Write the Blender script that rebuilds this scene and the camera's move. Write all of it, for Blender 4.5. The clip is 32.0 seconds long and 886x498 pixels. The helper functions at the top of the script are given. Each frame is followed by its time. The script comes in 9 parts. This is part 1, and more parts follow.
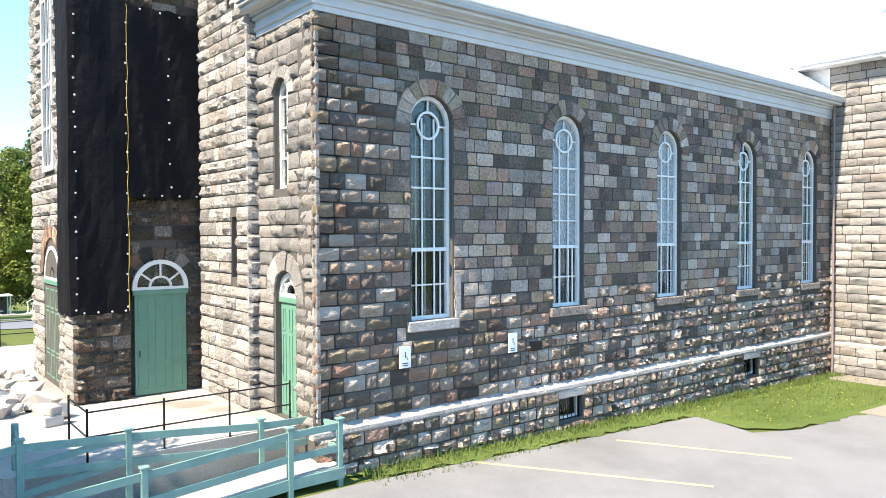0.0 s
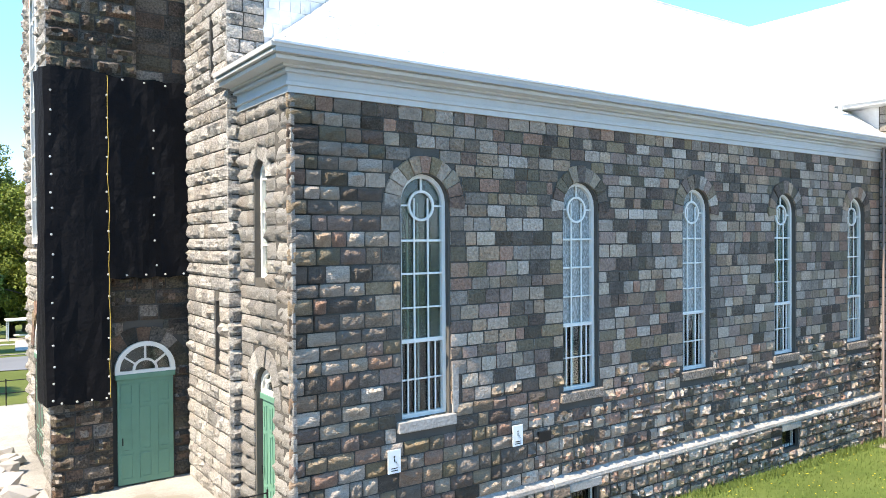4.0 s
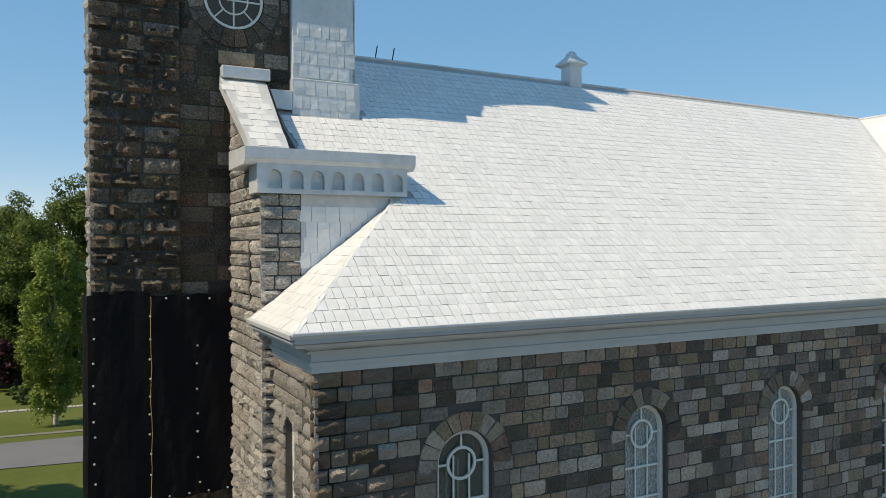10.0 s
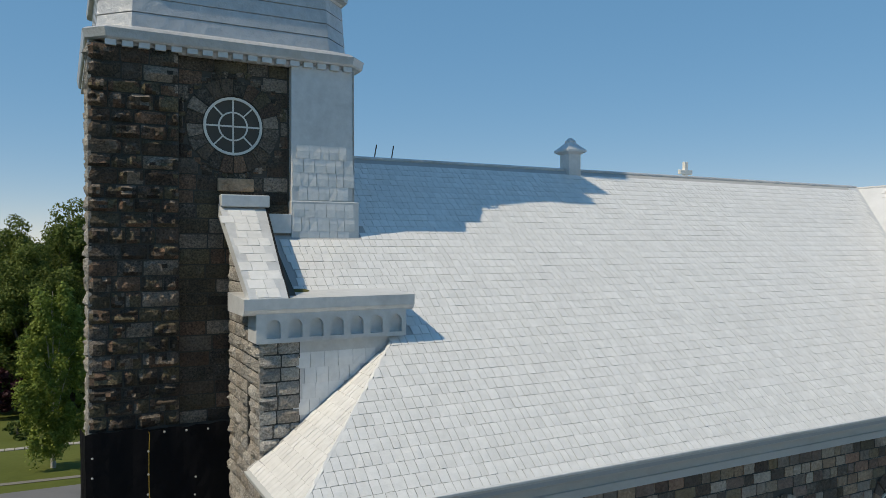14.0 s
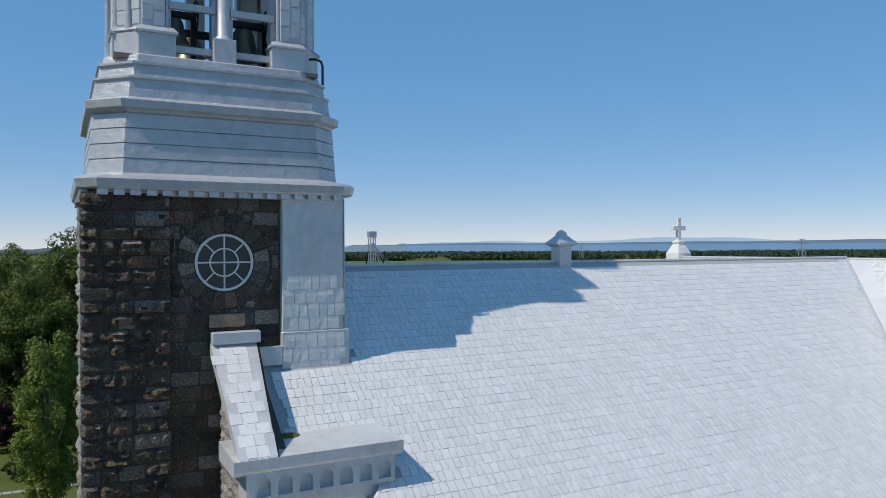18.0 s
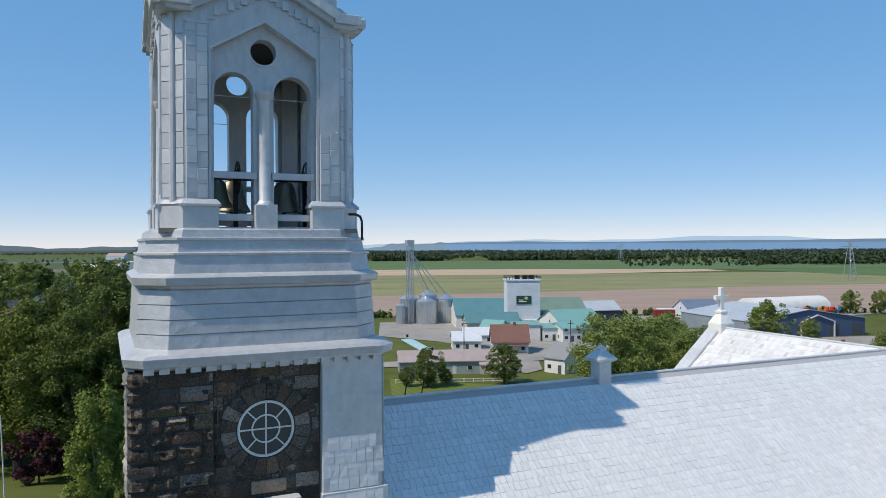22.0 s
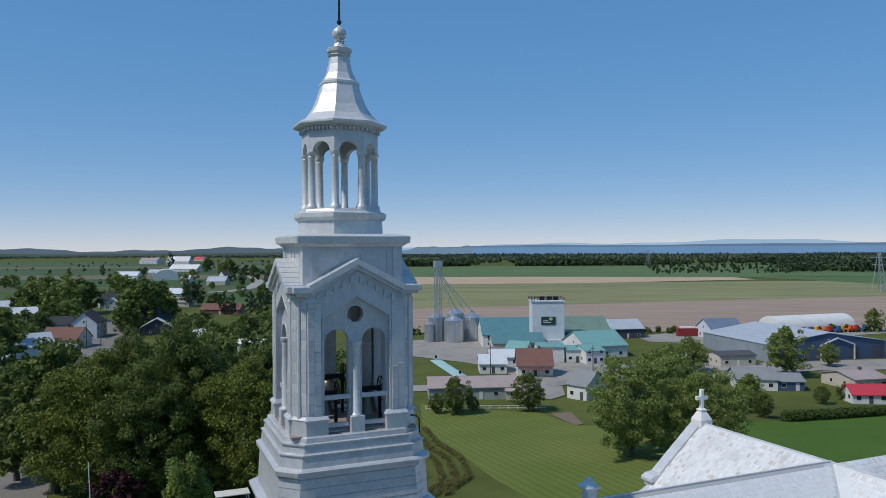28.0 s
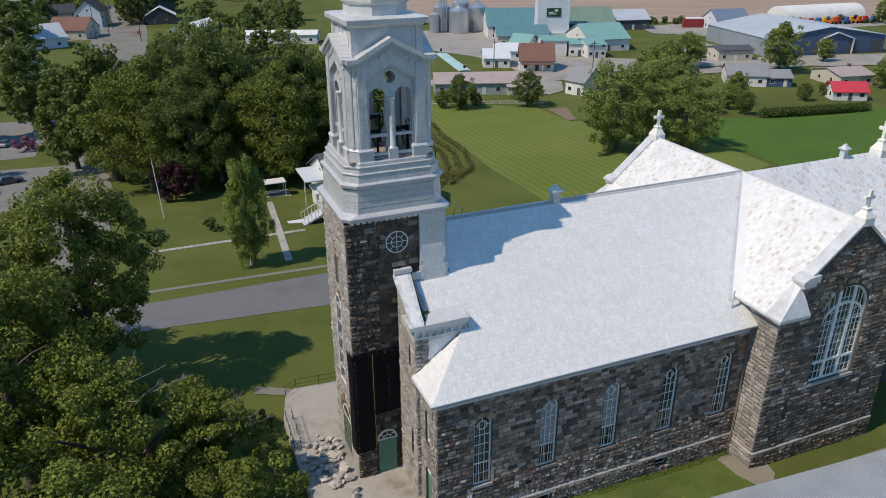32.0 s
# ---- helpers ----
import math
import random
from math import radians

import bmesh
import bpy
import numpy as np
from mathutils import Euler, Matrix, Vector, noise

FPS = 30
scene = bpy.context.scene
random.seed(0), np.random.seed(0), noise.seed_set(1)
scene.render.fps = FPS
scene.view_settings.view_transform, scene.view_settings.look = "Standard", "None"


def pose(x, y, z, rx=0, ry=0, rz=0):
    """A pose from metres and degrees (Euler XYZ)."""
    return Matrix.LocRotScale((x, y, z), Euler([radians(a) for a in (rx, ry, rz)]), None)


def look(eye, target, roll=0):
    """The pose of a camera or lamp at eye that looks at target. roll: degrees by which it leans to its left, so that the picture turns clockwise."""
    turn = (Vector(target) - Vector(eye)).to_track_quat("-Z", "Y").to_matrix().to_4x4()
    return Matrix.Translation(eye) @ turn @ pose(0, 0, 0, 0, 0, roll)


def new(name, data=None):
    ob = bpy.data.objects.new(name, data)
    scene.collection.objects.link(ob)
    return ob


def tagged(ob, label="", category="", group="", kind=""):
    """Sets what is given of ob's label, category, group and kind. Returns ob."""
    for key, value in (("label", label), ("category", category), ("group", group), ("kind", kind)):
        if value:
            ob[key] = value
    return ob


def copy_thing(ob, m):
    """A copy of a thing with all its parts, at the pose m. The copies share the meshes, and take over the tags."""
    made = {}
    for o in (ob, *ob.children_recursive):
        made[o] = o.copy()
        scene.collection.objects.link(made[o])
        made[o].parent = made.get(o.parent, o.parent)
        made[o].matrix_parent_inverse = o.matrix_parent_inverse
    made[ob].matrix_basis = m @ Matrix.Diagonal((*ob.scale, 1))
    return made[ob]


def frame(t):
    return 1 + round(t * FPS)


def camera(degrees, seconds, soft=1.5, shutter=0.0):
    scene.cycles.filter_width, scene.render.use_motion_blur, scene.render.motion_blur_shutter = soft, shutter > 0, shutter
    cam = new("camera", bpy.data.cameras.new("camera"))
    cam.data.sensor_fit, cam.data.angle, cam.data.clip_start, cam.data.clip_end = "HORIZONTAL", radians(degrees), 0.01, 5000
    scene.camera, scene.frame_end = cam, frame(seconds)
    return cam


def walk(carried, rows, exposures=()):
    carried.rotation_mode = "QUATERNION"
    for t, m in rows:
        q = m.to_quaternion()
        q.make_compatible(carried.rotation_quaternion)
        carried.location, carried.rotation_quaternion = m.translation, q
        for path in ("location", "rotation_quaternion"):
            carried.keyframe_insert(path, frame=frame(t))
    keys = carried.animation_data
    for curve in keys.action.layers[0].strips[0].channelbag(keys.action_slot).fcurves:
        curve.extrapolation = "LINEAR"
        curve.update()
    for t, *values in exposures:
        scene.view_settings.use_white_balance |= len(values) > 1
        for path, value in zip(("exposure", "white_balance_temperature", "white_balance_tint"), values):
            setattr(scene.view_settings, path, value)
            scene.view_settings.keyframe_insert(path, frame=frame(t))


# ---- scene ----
cam = camera(62.5, 32.0, soft=0.8)
EXPOSURES = [(0, 1.98, 8250, 12), (3.5, 1.79, 8200, 11), (6, 1.57, 8950, 11), (8, .70, 9700, 9), (9, .5, 9700, 9), (11, .13, 9400, 9), (13, -.05, 9050, 8), (14, -.1, 8950, 8), (16, -.1, 8150, 9), (19, -.12, 7450, 10), (23, .17, 7800, 11), (26, -.15, 7350, 11), (29, -.28, 7150, 10), (30, -.25, 7200, 11), (31, -.15, 7600, 12), (32, .05, 8150, 13)]
PATH = [
    (0, (-7.477, -13.623, 5.424), (-6.228, -12.063, 5.381), -0.2),
    (0.5, (-7.485, -13.592, 5.664), (-6.234, -12.032, 5.624), -0.2),
    (1, (-7.488, -13.593, 5.915), (-6.237, -12.033, 5.875), -0.2),
    (1.5, (-7.475, -13.567, 6.151), (-6.223, -12.008, 6.113), -0.1),
    (2, (-7.347, -13.514, 6.374), (-6.097, -11.952, 6.337), -0.2),
    (2.5, (-7.098, -13.467, 6.595), (-5.846, -11.908, 6.559), -0.2),
    (3, (-6.689, -13.385, 6.832), (-5.445, -11.82, 6.797), -0.2),
    (3.5, (-6.267, -13.286, 7.056), (-5.06, -11.691, 7.025), -0.3),
    (5.5, (-4.159, -12.787, 7.893), (-3.175, -11.046, 7.879), -0.3),
    (6, (-4.081, -12.795, 8.276), (-3.137, -11.032, 8.264), -0.3),
    (6.5, (-4.062, -12.762, 8.755), (-3.13, -10.992, 8.744), -0.4),
    (7, (-4.024, -12.799, 9.247), (-3.096, -11.028, 9.238), -0.3),
    (7.5, (-4.022, -12.794, 9.798), (-3.095, -11.022, 9.787), -0.3),
    (8, (-4.023, -12.77, 10.339), (-3.096, -10.997, 10.326), -0.3),
    (8.5, (-3.958, -12.765, 10.843), (-3.038, -10.99, 10.833), -0.3),
    (9, (-3.946, -12.743, 11.345), (-3.026, -10.967, 11.337), -0.3),
    (9.5, (-3.974, -12.73, 11.873), (-3.051, -10.956, 11.863), -0.2),
    (10, (-3.976, -12.706, 12.364), (-3.052, -10.932, 12.355), -0.3),
    (10.5, (-3.976, -12.699, 12.85), (-3.051, -10.926, 12.84), -0.3),
    (11, (-3.973, -12.729, 13.304), (-3.049, -10.955, 13.294), -0.3),
    (11.5, (-3.988, -12.71, 13.466), (-3.06, -10.938, 13.462), -0.4),
    (12, (-3.999, -12.724, 13.407), (-3.071, -10.953, 13.404), -0.4),
    (12.2, (-4.057, -12.727, 13.372), (-3.123, -10.959, 13.369), -0.5),
    (12.3, (-4.048, -12.839, 14.62), (-3.124, -11.065, 14.619), -0.3),
    (12.5, (-4.029, -12.841, 14.725), (-3.106, -11.067, 14.723), -0.3),
    (13, (-3.981, -12.846, 14.988), (-3.06, -11.071, 14.984), -0.1),
    (13.5, (-3.996, -12.772, 15.222), (-3.071, -10.999, 15.221), -0.2),
    (14, (-3.978, -12.711, 15.544), (-3.05, -10.939, 15.538), -0.1),
    (14.5, (-3.97, -12.726, 15.87), (-3.043, -10.954, 15.862), -0.1),
    (16.5, (-3.929, -12.928, 17.645), (-2.999, -11.158, 17.638), -0.1),
    (17, (-3.924, -12.967, 18.066), (-2.992, -11.197, 18.062), -0.2),
    (17.5, (-3.887, -13.013, 18.531), (-2.956, -11.242, 18.525), -0.2),
    (18, (-3.847, -13.016, 18.933), (-2.916, -11.246, 18.931), -0.3),
    (18.5, (-3.81, -13.07, 19.344), (-2.881, -11.299, 19.346), -0.3),
    (19, (-3.801, -13.072, 19.949), (-2.872, -11.3, 19.938), -0.0),
    (19.5, (-3.782, -13.045, 20.416), (-2.854, -11.274, 20.404), -0.2),
    (20, (-3.779, -13.024, 20.942), (-2.85, -11.252, 20.932), -0.1),
    (20.5, (-3.782, -13.003, 21.489), (-2.851, -11.233, 21.478), -0.2),
    (21, (-3.786, -12.991, 22.076), (-2.856, -11.221, 22.065), -0.2),
    (21.5, (-3.813, -12.99, 22.69), (-2.915, -11.204, 22.682), -0.2),
    (22, (-3.853, -13.009, 23.304), (-3.014, -11.193, 23.297), -0.3),
    (22.5, (-3.905, -13.059, 23.946), (-3.124, -11.218, 23.94), -0.2),
    (23, (-3.938, -13.066, 24.585), (-3.17, -11.22, 24.58), -0.2),
    (23.5, (-3.945, -13.058, 25.208), (-3.177, -11.212, 25.204), -0.3),
    (24, (-3.962, -13.027, 25.799), (-3.191, -11.182, 25.795), -0.2),
    (24.5, (-4.001, -13.056, 26.357), (-3.23, -11.211, 26.354), -0.3),
    (25, (-4.191, -13.393, 26.849), (-3.42, -11.547, 26.847), -0.3),
    (25.5, (-4.578, -14.131, 27.272), (-3.806, -12.286, 27.27), -0.3),
    (26, (-5.134, -15.321, 27.842), (-4.361, -13.476, 27.839), -0.3),
    (26.5, (-5.842, -16.839, 28.554), (-5.07, -14.994, 28.551), -0.3),
    (28.5, (-8.874, -23.731, 32.106), (-8.102, -21.886, 32.105), -0.3),
    (29, (-9.527, -25.323, 32.952), (-8.757, -23.478, 32.949), -0.3),
    (29.5, (-10.268, -27.066, 33.747), (-9.5, -25.22, 33.718), -0.3),
    (30, (-10.911, -28.542, 34.486), (-10.149, -26.701, 34.307), -0.3),
    (30.5, (-11.637, -30.149, 35.26), (-10.889, -28.334, 34.877), -0.2),
    (31, (-12.325, -31.564, 35.945), (-11.599, -29.797, 35.351), -0.2),
    (31.5, (-12.868, -32.611, 36.496), (-12.163, -30.896, 35.746), -0.2),
    (32, (-13.072, -33.026, 36.85), (-12.382, -31.342, 36.021), -0.2),
]
walk(cam, [(t, look(eye, target, roll)) for t, eye, target, roll in PATH], EXPOSURES)

# ---- light ----
SUN_FROM = Vector((-0.618, -0.066, 0.783)).normalized()
world = bpy.data.worlds.new("sky")
scene.world = world
world.use_nodes = True
wn = world.node_tree.nodes
wl = world.node_tree.links
sky = wn.new("ShaderNodeTexSky")
sky.sky_type = "NISHITA"
sky.sun_disc = False
sky.sun_elevation = math.asin(SUN_FROM.z)
sky.sun_rotation = math.atan2(SUN_FROM.x, SUN_FROM.y)
sky.air_density, sky.dust_density, sky.ozone_density = 0.7, 0.0, 9.0
sky.altitude = 1200
tint = wn.new("ShaderNodeMix")
tint.data_type, tint.blend_type = "RGBA", "MULTIPLY"
tint.inputs[0].default_value = 1.0
tint.inputs[7].default_value = (1.055, 0.965, 1.06, 1)
flat, rich = wn.new("ShaderNodeGamma"), wn.new("ShaderNodeHueSaturation")
flat.inputs[1].default_value = 0.32
rich.inputs["Saturation"].default_value = 2.08
wl.new(sky.outputs[0], flat.inputs[0])
wl.new(flat.outputs[0], rich.inputs["Color"])
wl.new(rich.outputs[0], tint.inputs[6])
wl.new(tint.outputs[2], wn["Background"].inputs[0])
wn["Background"].inputs[1].default_value = 0.45
sun_data = bpy.data.lights.new("sun", "SUN")
sun_data.energy, sun_data.angle, sun_data.color = 3.3, radians(0.53), (1.0, 0.985, 0.965)
sun = new("sun", sun_data)
sun.matrix_world = look((0, 0, 80), (-SUN_FROM.x, -SUN_FROM.y, 80 - SUN_FROM.z))


# ---- materials ----
def material(name, colours, rough=0.8, metal=0.0, scale=3.0, fine=40.0, bump=0.2, depth=0.02, spread=0.5, each=0.0, island=False, stain=0.0, spec=0.4, stretch=(1, 1, 1), mottle=0.0):
    """Two scales of variation between the given colours; each: how far single pieces differ."""
    m = bpy.data.materials.new(name)
    m.use_nodes = True
    n, l = m.node_tree.nodes, m.node_tree.links
    b = n["Principled BSDF"]
    b.inputs["Roughness"].default_value, b.inputs["Metallic"].default_value = rough, metal
    b.inputs["Specular IOR Level"].default_value = spec
    co = n.new("ShaderNodeTexCoord")
    mp = n.new("ShaderNodeMapping")
    mp.inputs["Scale"].default_value = stretch
    l.new(co.outputs["Object"], mp.inputs[0])
    if each and not island:
        oi, sc = n.new("ShaderNodeObjectInfo"), n.new("ShaderNodeVectorMath")
        sc.operation = "SCALE"
        sc.inputs[0].default_value = (31.0, 17.0, 23.0)
        l.new(oi.outputs["Random"], sc.inputs["Scale"])
        l.new(sc.outputs[0], mp.inputs["Location"])
    big, small = n.new("ShaderNodeTexNoise"), n.new("ShaderNodeTexNoise")
    for t, s, d in ((big, scale, 4.0), (small, fine, 5.0)):
        t.inputs["Scale"].default_value, t.inputs["Detail"].default_value = s, d
        t.inputs["Roughness"].default_value = 0.6
        l.new(mp.outputs[0], t.inputs["Vector"])
    mix = n.new("ShaderNodeMath")
    mix.operation = "MULTIPLY_ADD"
    l.new(big.outputs["Fac"], mix.inputs[0])
    mix.inputs[1].default_value = spread * (1.0 - each)
    add = n.new("ShaderNodeMath")
    add.operation = "MULTIPLY_ADD"
    l.new(small.outputs["Fac"], add.inputs[0])
    add.inputs[1].default_value = 0.35 * (1.0 - each)
    l.new(mix.outputs[0], add.inputs[2])
    last = add.outputs[0]
    off = 0.5 - 0.5 * (spread + 0.35) * (1 - each) - 0.5 * each
    if each:
        rnd = n.new("ShaderNodeNewGeometry") if island else n.new("ShaderNodeObjectInfo")
        e = n.new("ShaderNodeMath")
        e.operation = "MULTIPLY_ADD"
        l.new(rnd.outputs["Random Per Island" if island else "Random"], e.inputs[0])
        e.inputs[1].default_value = each
        l.new(last, e.inputs[2])
        last = e.outputs[0]
    mix.inputs[2].default_value = off
    ramp = n.new("ShaderNodeValToRGB")
    els = ramp.color_ramp.elements
    while len(els) < len(colours):
        els.new(0.5)
    for k, c in enumerate(colours):
        els[k].position = k / max(1, len(colours) - 1)
        els[k].color = (*c, 1)
    l.new(last, ramp.inputs[0])
    colour = ramp.outputs[0]
    if stain:
        st = n.new("ShaderNodeTexNoise")
        st.inputs["Scale"].default_value, st.inputs["Detail"].default_value, st.inputs["Roughness"].default_value = scale * 0.4, 6.0, 0.7
        l.new(co.outputs["Object"], st.inputs["Vector"])
        cr = n.new("ShaderNodeMapRange")
        cr.inputs[1].default_value, cr.inputs[2].default_value = 0.48, 0.7
        cr.inputs[3].default_value, cr.inputs[4].default_value = 1.0, 1.0 - stain
        l.new(st.outputs["Fac"], cr.inputs[0])
        mul = n.new("ShaderNodeMix")
        mul.data_type, mul.blend_type = "RGBA", "MULTIPLY"
        mul.inputs[0].default_value = 1.0
        l.new(colour, mul.inputs[6])
        l.new(cr.outputs[0], mul.inputs[7])
        colour = mul.outputs[2]
    if mottle:
        ml = n.new("ShaderNodeMapRange")
        ml.inputs[1].default_value, ml.inputs[2].default_value = 0.3, 0.7
        ml.inputs[3].default_value, ml.inputs[4].default_value = 1.0 - mottle, 1.0 + mottle
        l.new(small.outputs["Fac"], ml.inputs[0])
        mm = n.new("ShaderNodeMix")
        mm.data_type, mm.blend_type = "RGBA", "MULTIPLY"
        mm.inputs[0].default_value = 1.0
        l.new(colour, mm.inputs[6])
        l.new(ml.outputs[0], mm.inputs[7])
        colour = mm.outputs[2]
    l.new(colour, b.inputs["Base Color"])
    if bump:
        bp = n.new("ShaderNodeBump")
        bp.inputs["Strength"].default_value, bp.inputs["Distance"].default_value = bump, depth
        l.new(small.outputs["Fac"], bp.inputs["Height"])
        l.new(bp.outputs[0], b.inputs["Normal"])
    return m


STONES = [(0.070, 0.063, 0.053), (0.402, 0.332, 0.274), (0.165, 0.137, 0.109), (0.560, 0.480, 0.400), (0.130, 0.108, 0.090), (0.473, 0.321, 0.231), (0.261, 0.224, 0.190), (0.119, 0.094, 0.070), (0.640, 0.560, 0.475), (0.306, 0.232, 0.168), (0.543, 0.445, 0.353), (0.189, 0.159, 0.129), (0.52, 0.375, 0.29), (0.660, 0.630, 0.540)]
STONES = [tuple(k * q * (0.66 if k < 0.2 else 0.82 if k < 0.35 else 0.92) for k, q in zip(c, (1.0, 0.955, 0.95))) for c in STONES]
M_STONE = material("rock_faced_granite", STONES, 0.88, scale=2.2, fine=13, bump=1.0, depth=0.09, mottle=0.24, each=0.93, stain=0.35)
M_STONE_ALL = material("rock_faced_granite_field", STONES, 0.88, scale=2.2, fine=13, bump=1.0, depth=0.09, mottle=0.24, each=0.93, island=True, stain=0.35)
# Darker mix for the tower's south side: weathering and its shade in one colour
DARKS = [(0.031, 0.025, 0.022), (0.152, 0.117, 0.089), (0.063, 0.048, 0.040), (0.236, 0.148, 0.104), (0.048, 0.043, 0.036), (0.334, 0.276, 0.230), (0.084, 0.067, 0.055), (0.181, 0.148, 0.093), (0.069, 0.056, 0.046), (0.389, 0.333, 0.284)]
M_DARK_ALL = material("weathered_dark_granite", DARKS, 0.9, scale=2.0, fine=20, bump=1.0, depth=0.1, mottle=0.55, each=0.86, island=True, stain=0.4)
# Paler granite copy for the west faces; their sunlight is put into its colour
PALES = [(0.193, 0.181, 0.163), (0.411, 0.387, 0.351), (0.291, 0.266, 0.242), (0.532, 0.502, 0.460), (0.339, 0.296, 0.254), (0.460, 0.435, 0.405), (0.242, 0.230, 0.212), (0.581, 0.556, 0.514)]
M_PALE_ALL = material("sunlit_tone_granite", PALES, 0.9, scale=2.0, fine=22, bump=1.0, depth=0.09, mottle=0.4, each=0.8, island=True, stain=0.3)
M_PALE = material("sunlit_tone_granite_block", PALES, 0.9, scale=2.0, fine=22, bump=1.0, depth=0.09, mottle=0.4, each=0.8, stain=0.3)
M_MORTAR = material("dark_mortar", [(0.055, 0.05, 0.045), (0.125, 0.115, 0.10)], 0.95, scale=1.5, fine=60, bump=0.5)
M_LIME = material("pale_lime_coping", [(0.30, 0.275, 0.25), (0.48, 0.445, 0.41)], 0.9, scale=1.4, fine=14, bump=0.9, depth=0.05, stain=0.4, mottle=0.2)
M_SILVER = material("silver_painted_roof_metal", [(0.60, 0.605, 0.61), (0.72, 0.725, 0.73), (0.80, 0.80, 0.80)], 0.45, 0.15, scale=1.0, fine=12, bump=0.12, each=0.35, island=True, stain=0.12)
M_SILVER_PLAIN = material("silver_painted_sheet", [(0.56, 0.57, 0.58), (0.71, 0.715, 0.715)], 0.42, 0.2, scale=0.9, fine=5, bump=0.4, depth=0.03, stain=0.22, mottle=0.06)
M_CORNICE = material("pale_grey_painted_cornice", [(0.47, 0.48, 0.475), (0.61, 0.615, 0.60)], 0.55, scale=1.0, fine=20, bump=0.05, stain=0.15)
M_TEAL = material("green_painted_wood", [(0.093, 0.232, 0.165), (0.136, 0.288, 0.210)], 0.55, scale=2.0, fine=30, bump=0.1, stain=0.2, stretch=(0.850, 0.800, 0.150))
M_WHITE = material("white_painted_wood", [(0.70, 0.69, 0.645), (0.82, 0.805, 0.755)], 0.5, scale=2, fine=30, bump=0.05, stain=0.15)
M_TARP = material("black_membrane", [(0.004, 0.004, 0.005), (0.010, 0.010, 0.012)], 0.75, spec=0.12, scale=0.8, fine=6, bump=0.5, depth=0.06, stain=0.0)
M_CONCRETE = material("pale_concrete", [(0.31, 0.285, 0.255), (0.43, 0.40, 0.36)], 0.9, scale=0.7, fine=30, bump=0.2, stain=0.4, mottle=0.15)
M_ASPHALT = material("grey_asphalt", [(0.16, 0.155, 0.15), (0.24, 0.235, 0.225)], 0.92, scale=0.5, fine=60, bump=0.3, depth=0.01, stain=0.25, mottle=0.2)
M_ROAD = material("road_asphalt", [(0.13, 0.13, 0.135), (0.18, 0.18, 0.185)], 0.9, scale=0.3, fine=40, bump=0.2, depth=0.01, stain=0.2)
# Low albedo paints in the gloom of rooms, ceilings and slits behind openings
M_DARKIN = material("unlit_interior_dark", [(0.05, 0.05, 0.05), (0.09, 0.085, 0.08)], 0.9, bump=0)
M_GALVROOF = material("dull_corrugated_steel", [(0.36, 0.395, 0.435), (0.46, 0.495, 0.535)], 0.5, 0.35, scale=0.4, fine=5, bump=0.1, stain=0.2)
M_SOIL = material("dusty_soil", [(0.20, 0.175, 0.14), (0.30, 0.265, 0.21)], 0.95, scale=1.5, fine=20, bump=0.3, mottle=0.2)
M_BLACK = material("black_iron", [(0.012, 0.012, 0.013), (0.03, 0.028, 0.027)], 0.5, 0.5, bump=0.1)
M_BARK = material("bark", [(0.06, 0.05, 0.04), (0.15, 0.13, 0.11)], 0.95, scale=2, fine=14, bump=0.8, depth=0.04, stretch=(1, 1, 0.2))


# ---- building blocks ----
def part(name, bm, mat, parent=None, label=""):
    me = bpy.data.meshes.new(name)
    bm.to_mesh(me)
    bm.free()
    for m in mat if isinstance(mat, (list, tuple)) else [mat]:
        me.materials.append(m)
    ob = new(name, me)
    if parent:
        ob.parent = parent
    if label:
        ob["label"] = label
    return ob


def raw(name, verts, faces, mat, parent=None, label=""):
    me = bpy.data.meshes.new(name)
    me.from_pydata(verts, [], faces)
    me.materials.append(mat)
    ob = new(name, me)
    if parent:
        ob.parent = parent
    if label:
        ob["label"] = label
    return ob


def empty(name, x=0, y=0, z=0, label="", category="", group="", kind=""):
    ob = new(name)
    ob.location = (x, y, z)
    ob.empty_display_size = 0.2
    return tagged(ob, label, category, group, kind)


def box(bm, x0, x1, y0, y1, z0, z1, bevel=0.0):
    r = bmesh.ops.create_cube(bm, size=1.0, matrix=Matrix.Translation(((x0 + x1) / 2, (y0 + y1) / 2, (z0 + z1) / 2)) @ Matrix.Diagonal((x1 - x0, y1 - y0, z1 - z0, 1)))
    if bevel:
        es = list({e for v in r["verts"] for e in v.link_edges})
        bmesh.ops.bevel(bm, geom=es, offset=bevel, segments=1, affect="EDGES")
    return bm


def boxed(x0, x1, y0, y1, z0, z1, bevel=0.0):
    return box(bmesh.new(), x0, x1, y0, y1, z0, z1, bevel)


def loft(bm, rings, close=True):
    """Joins rings of equally many points into a skin, closed at both ends."""
    vs = [[bm.verts.new(p) for p in ring] for ring in rings]
    for a, b in zip(vs, vs[1:]):
        for k in range(len(a)):
            bm.faces.new((a[k], a[(k + 1) % len(a)], b[(k + 1) % len(a)], b[k]))
    if close:
        bm.faces.new(list(reversed(vs[0])))
        bm.faces.new(vs[-1])
    return bm


def beam(bm, a, b, w, h=None):
    """A square bar from a to b."""
    a, b = Vector(a), Vector(b)
    d = b - a
    m = Matrix.Translation((a + b) / 2) @ d.to_track_quat("Z", "Y").to_matrix().to_4x4() @ Matrix.Diagonal((w, h or w, d.length, 1))
    bmesh.ops.create_cube(bm, size=1.0, matrix=m)
    return bm


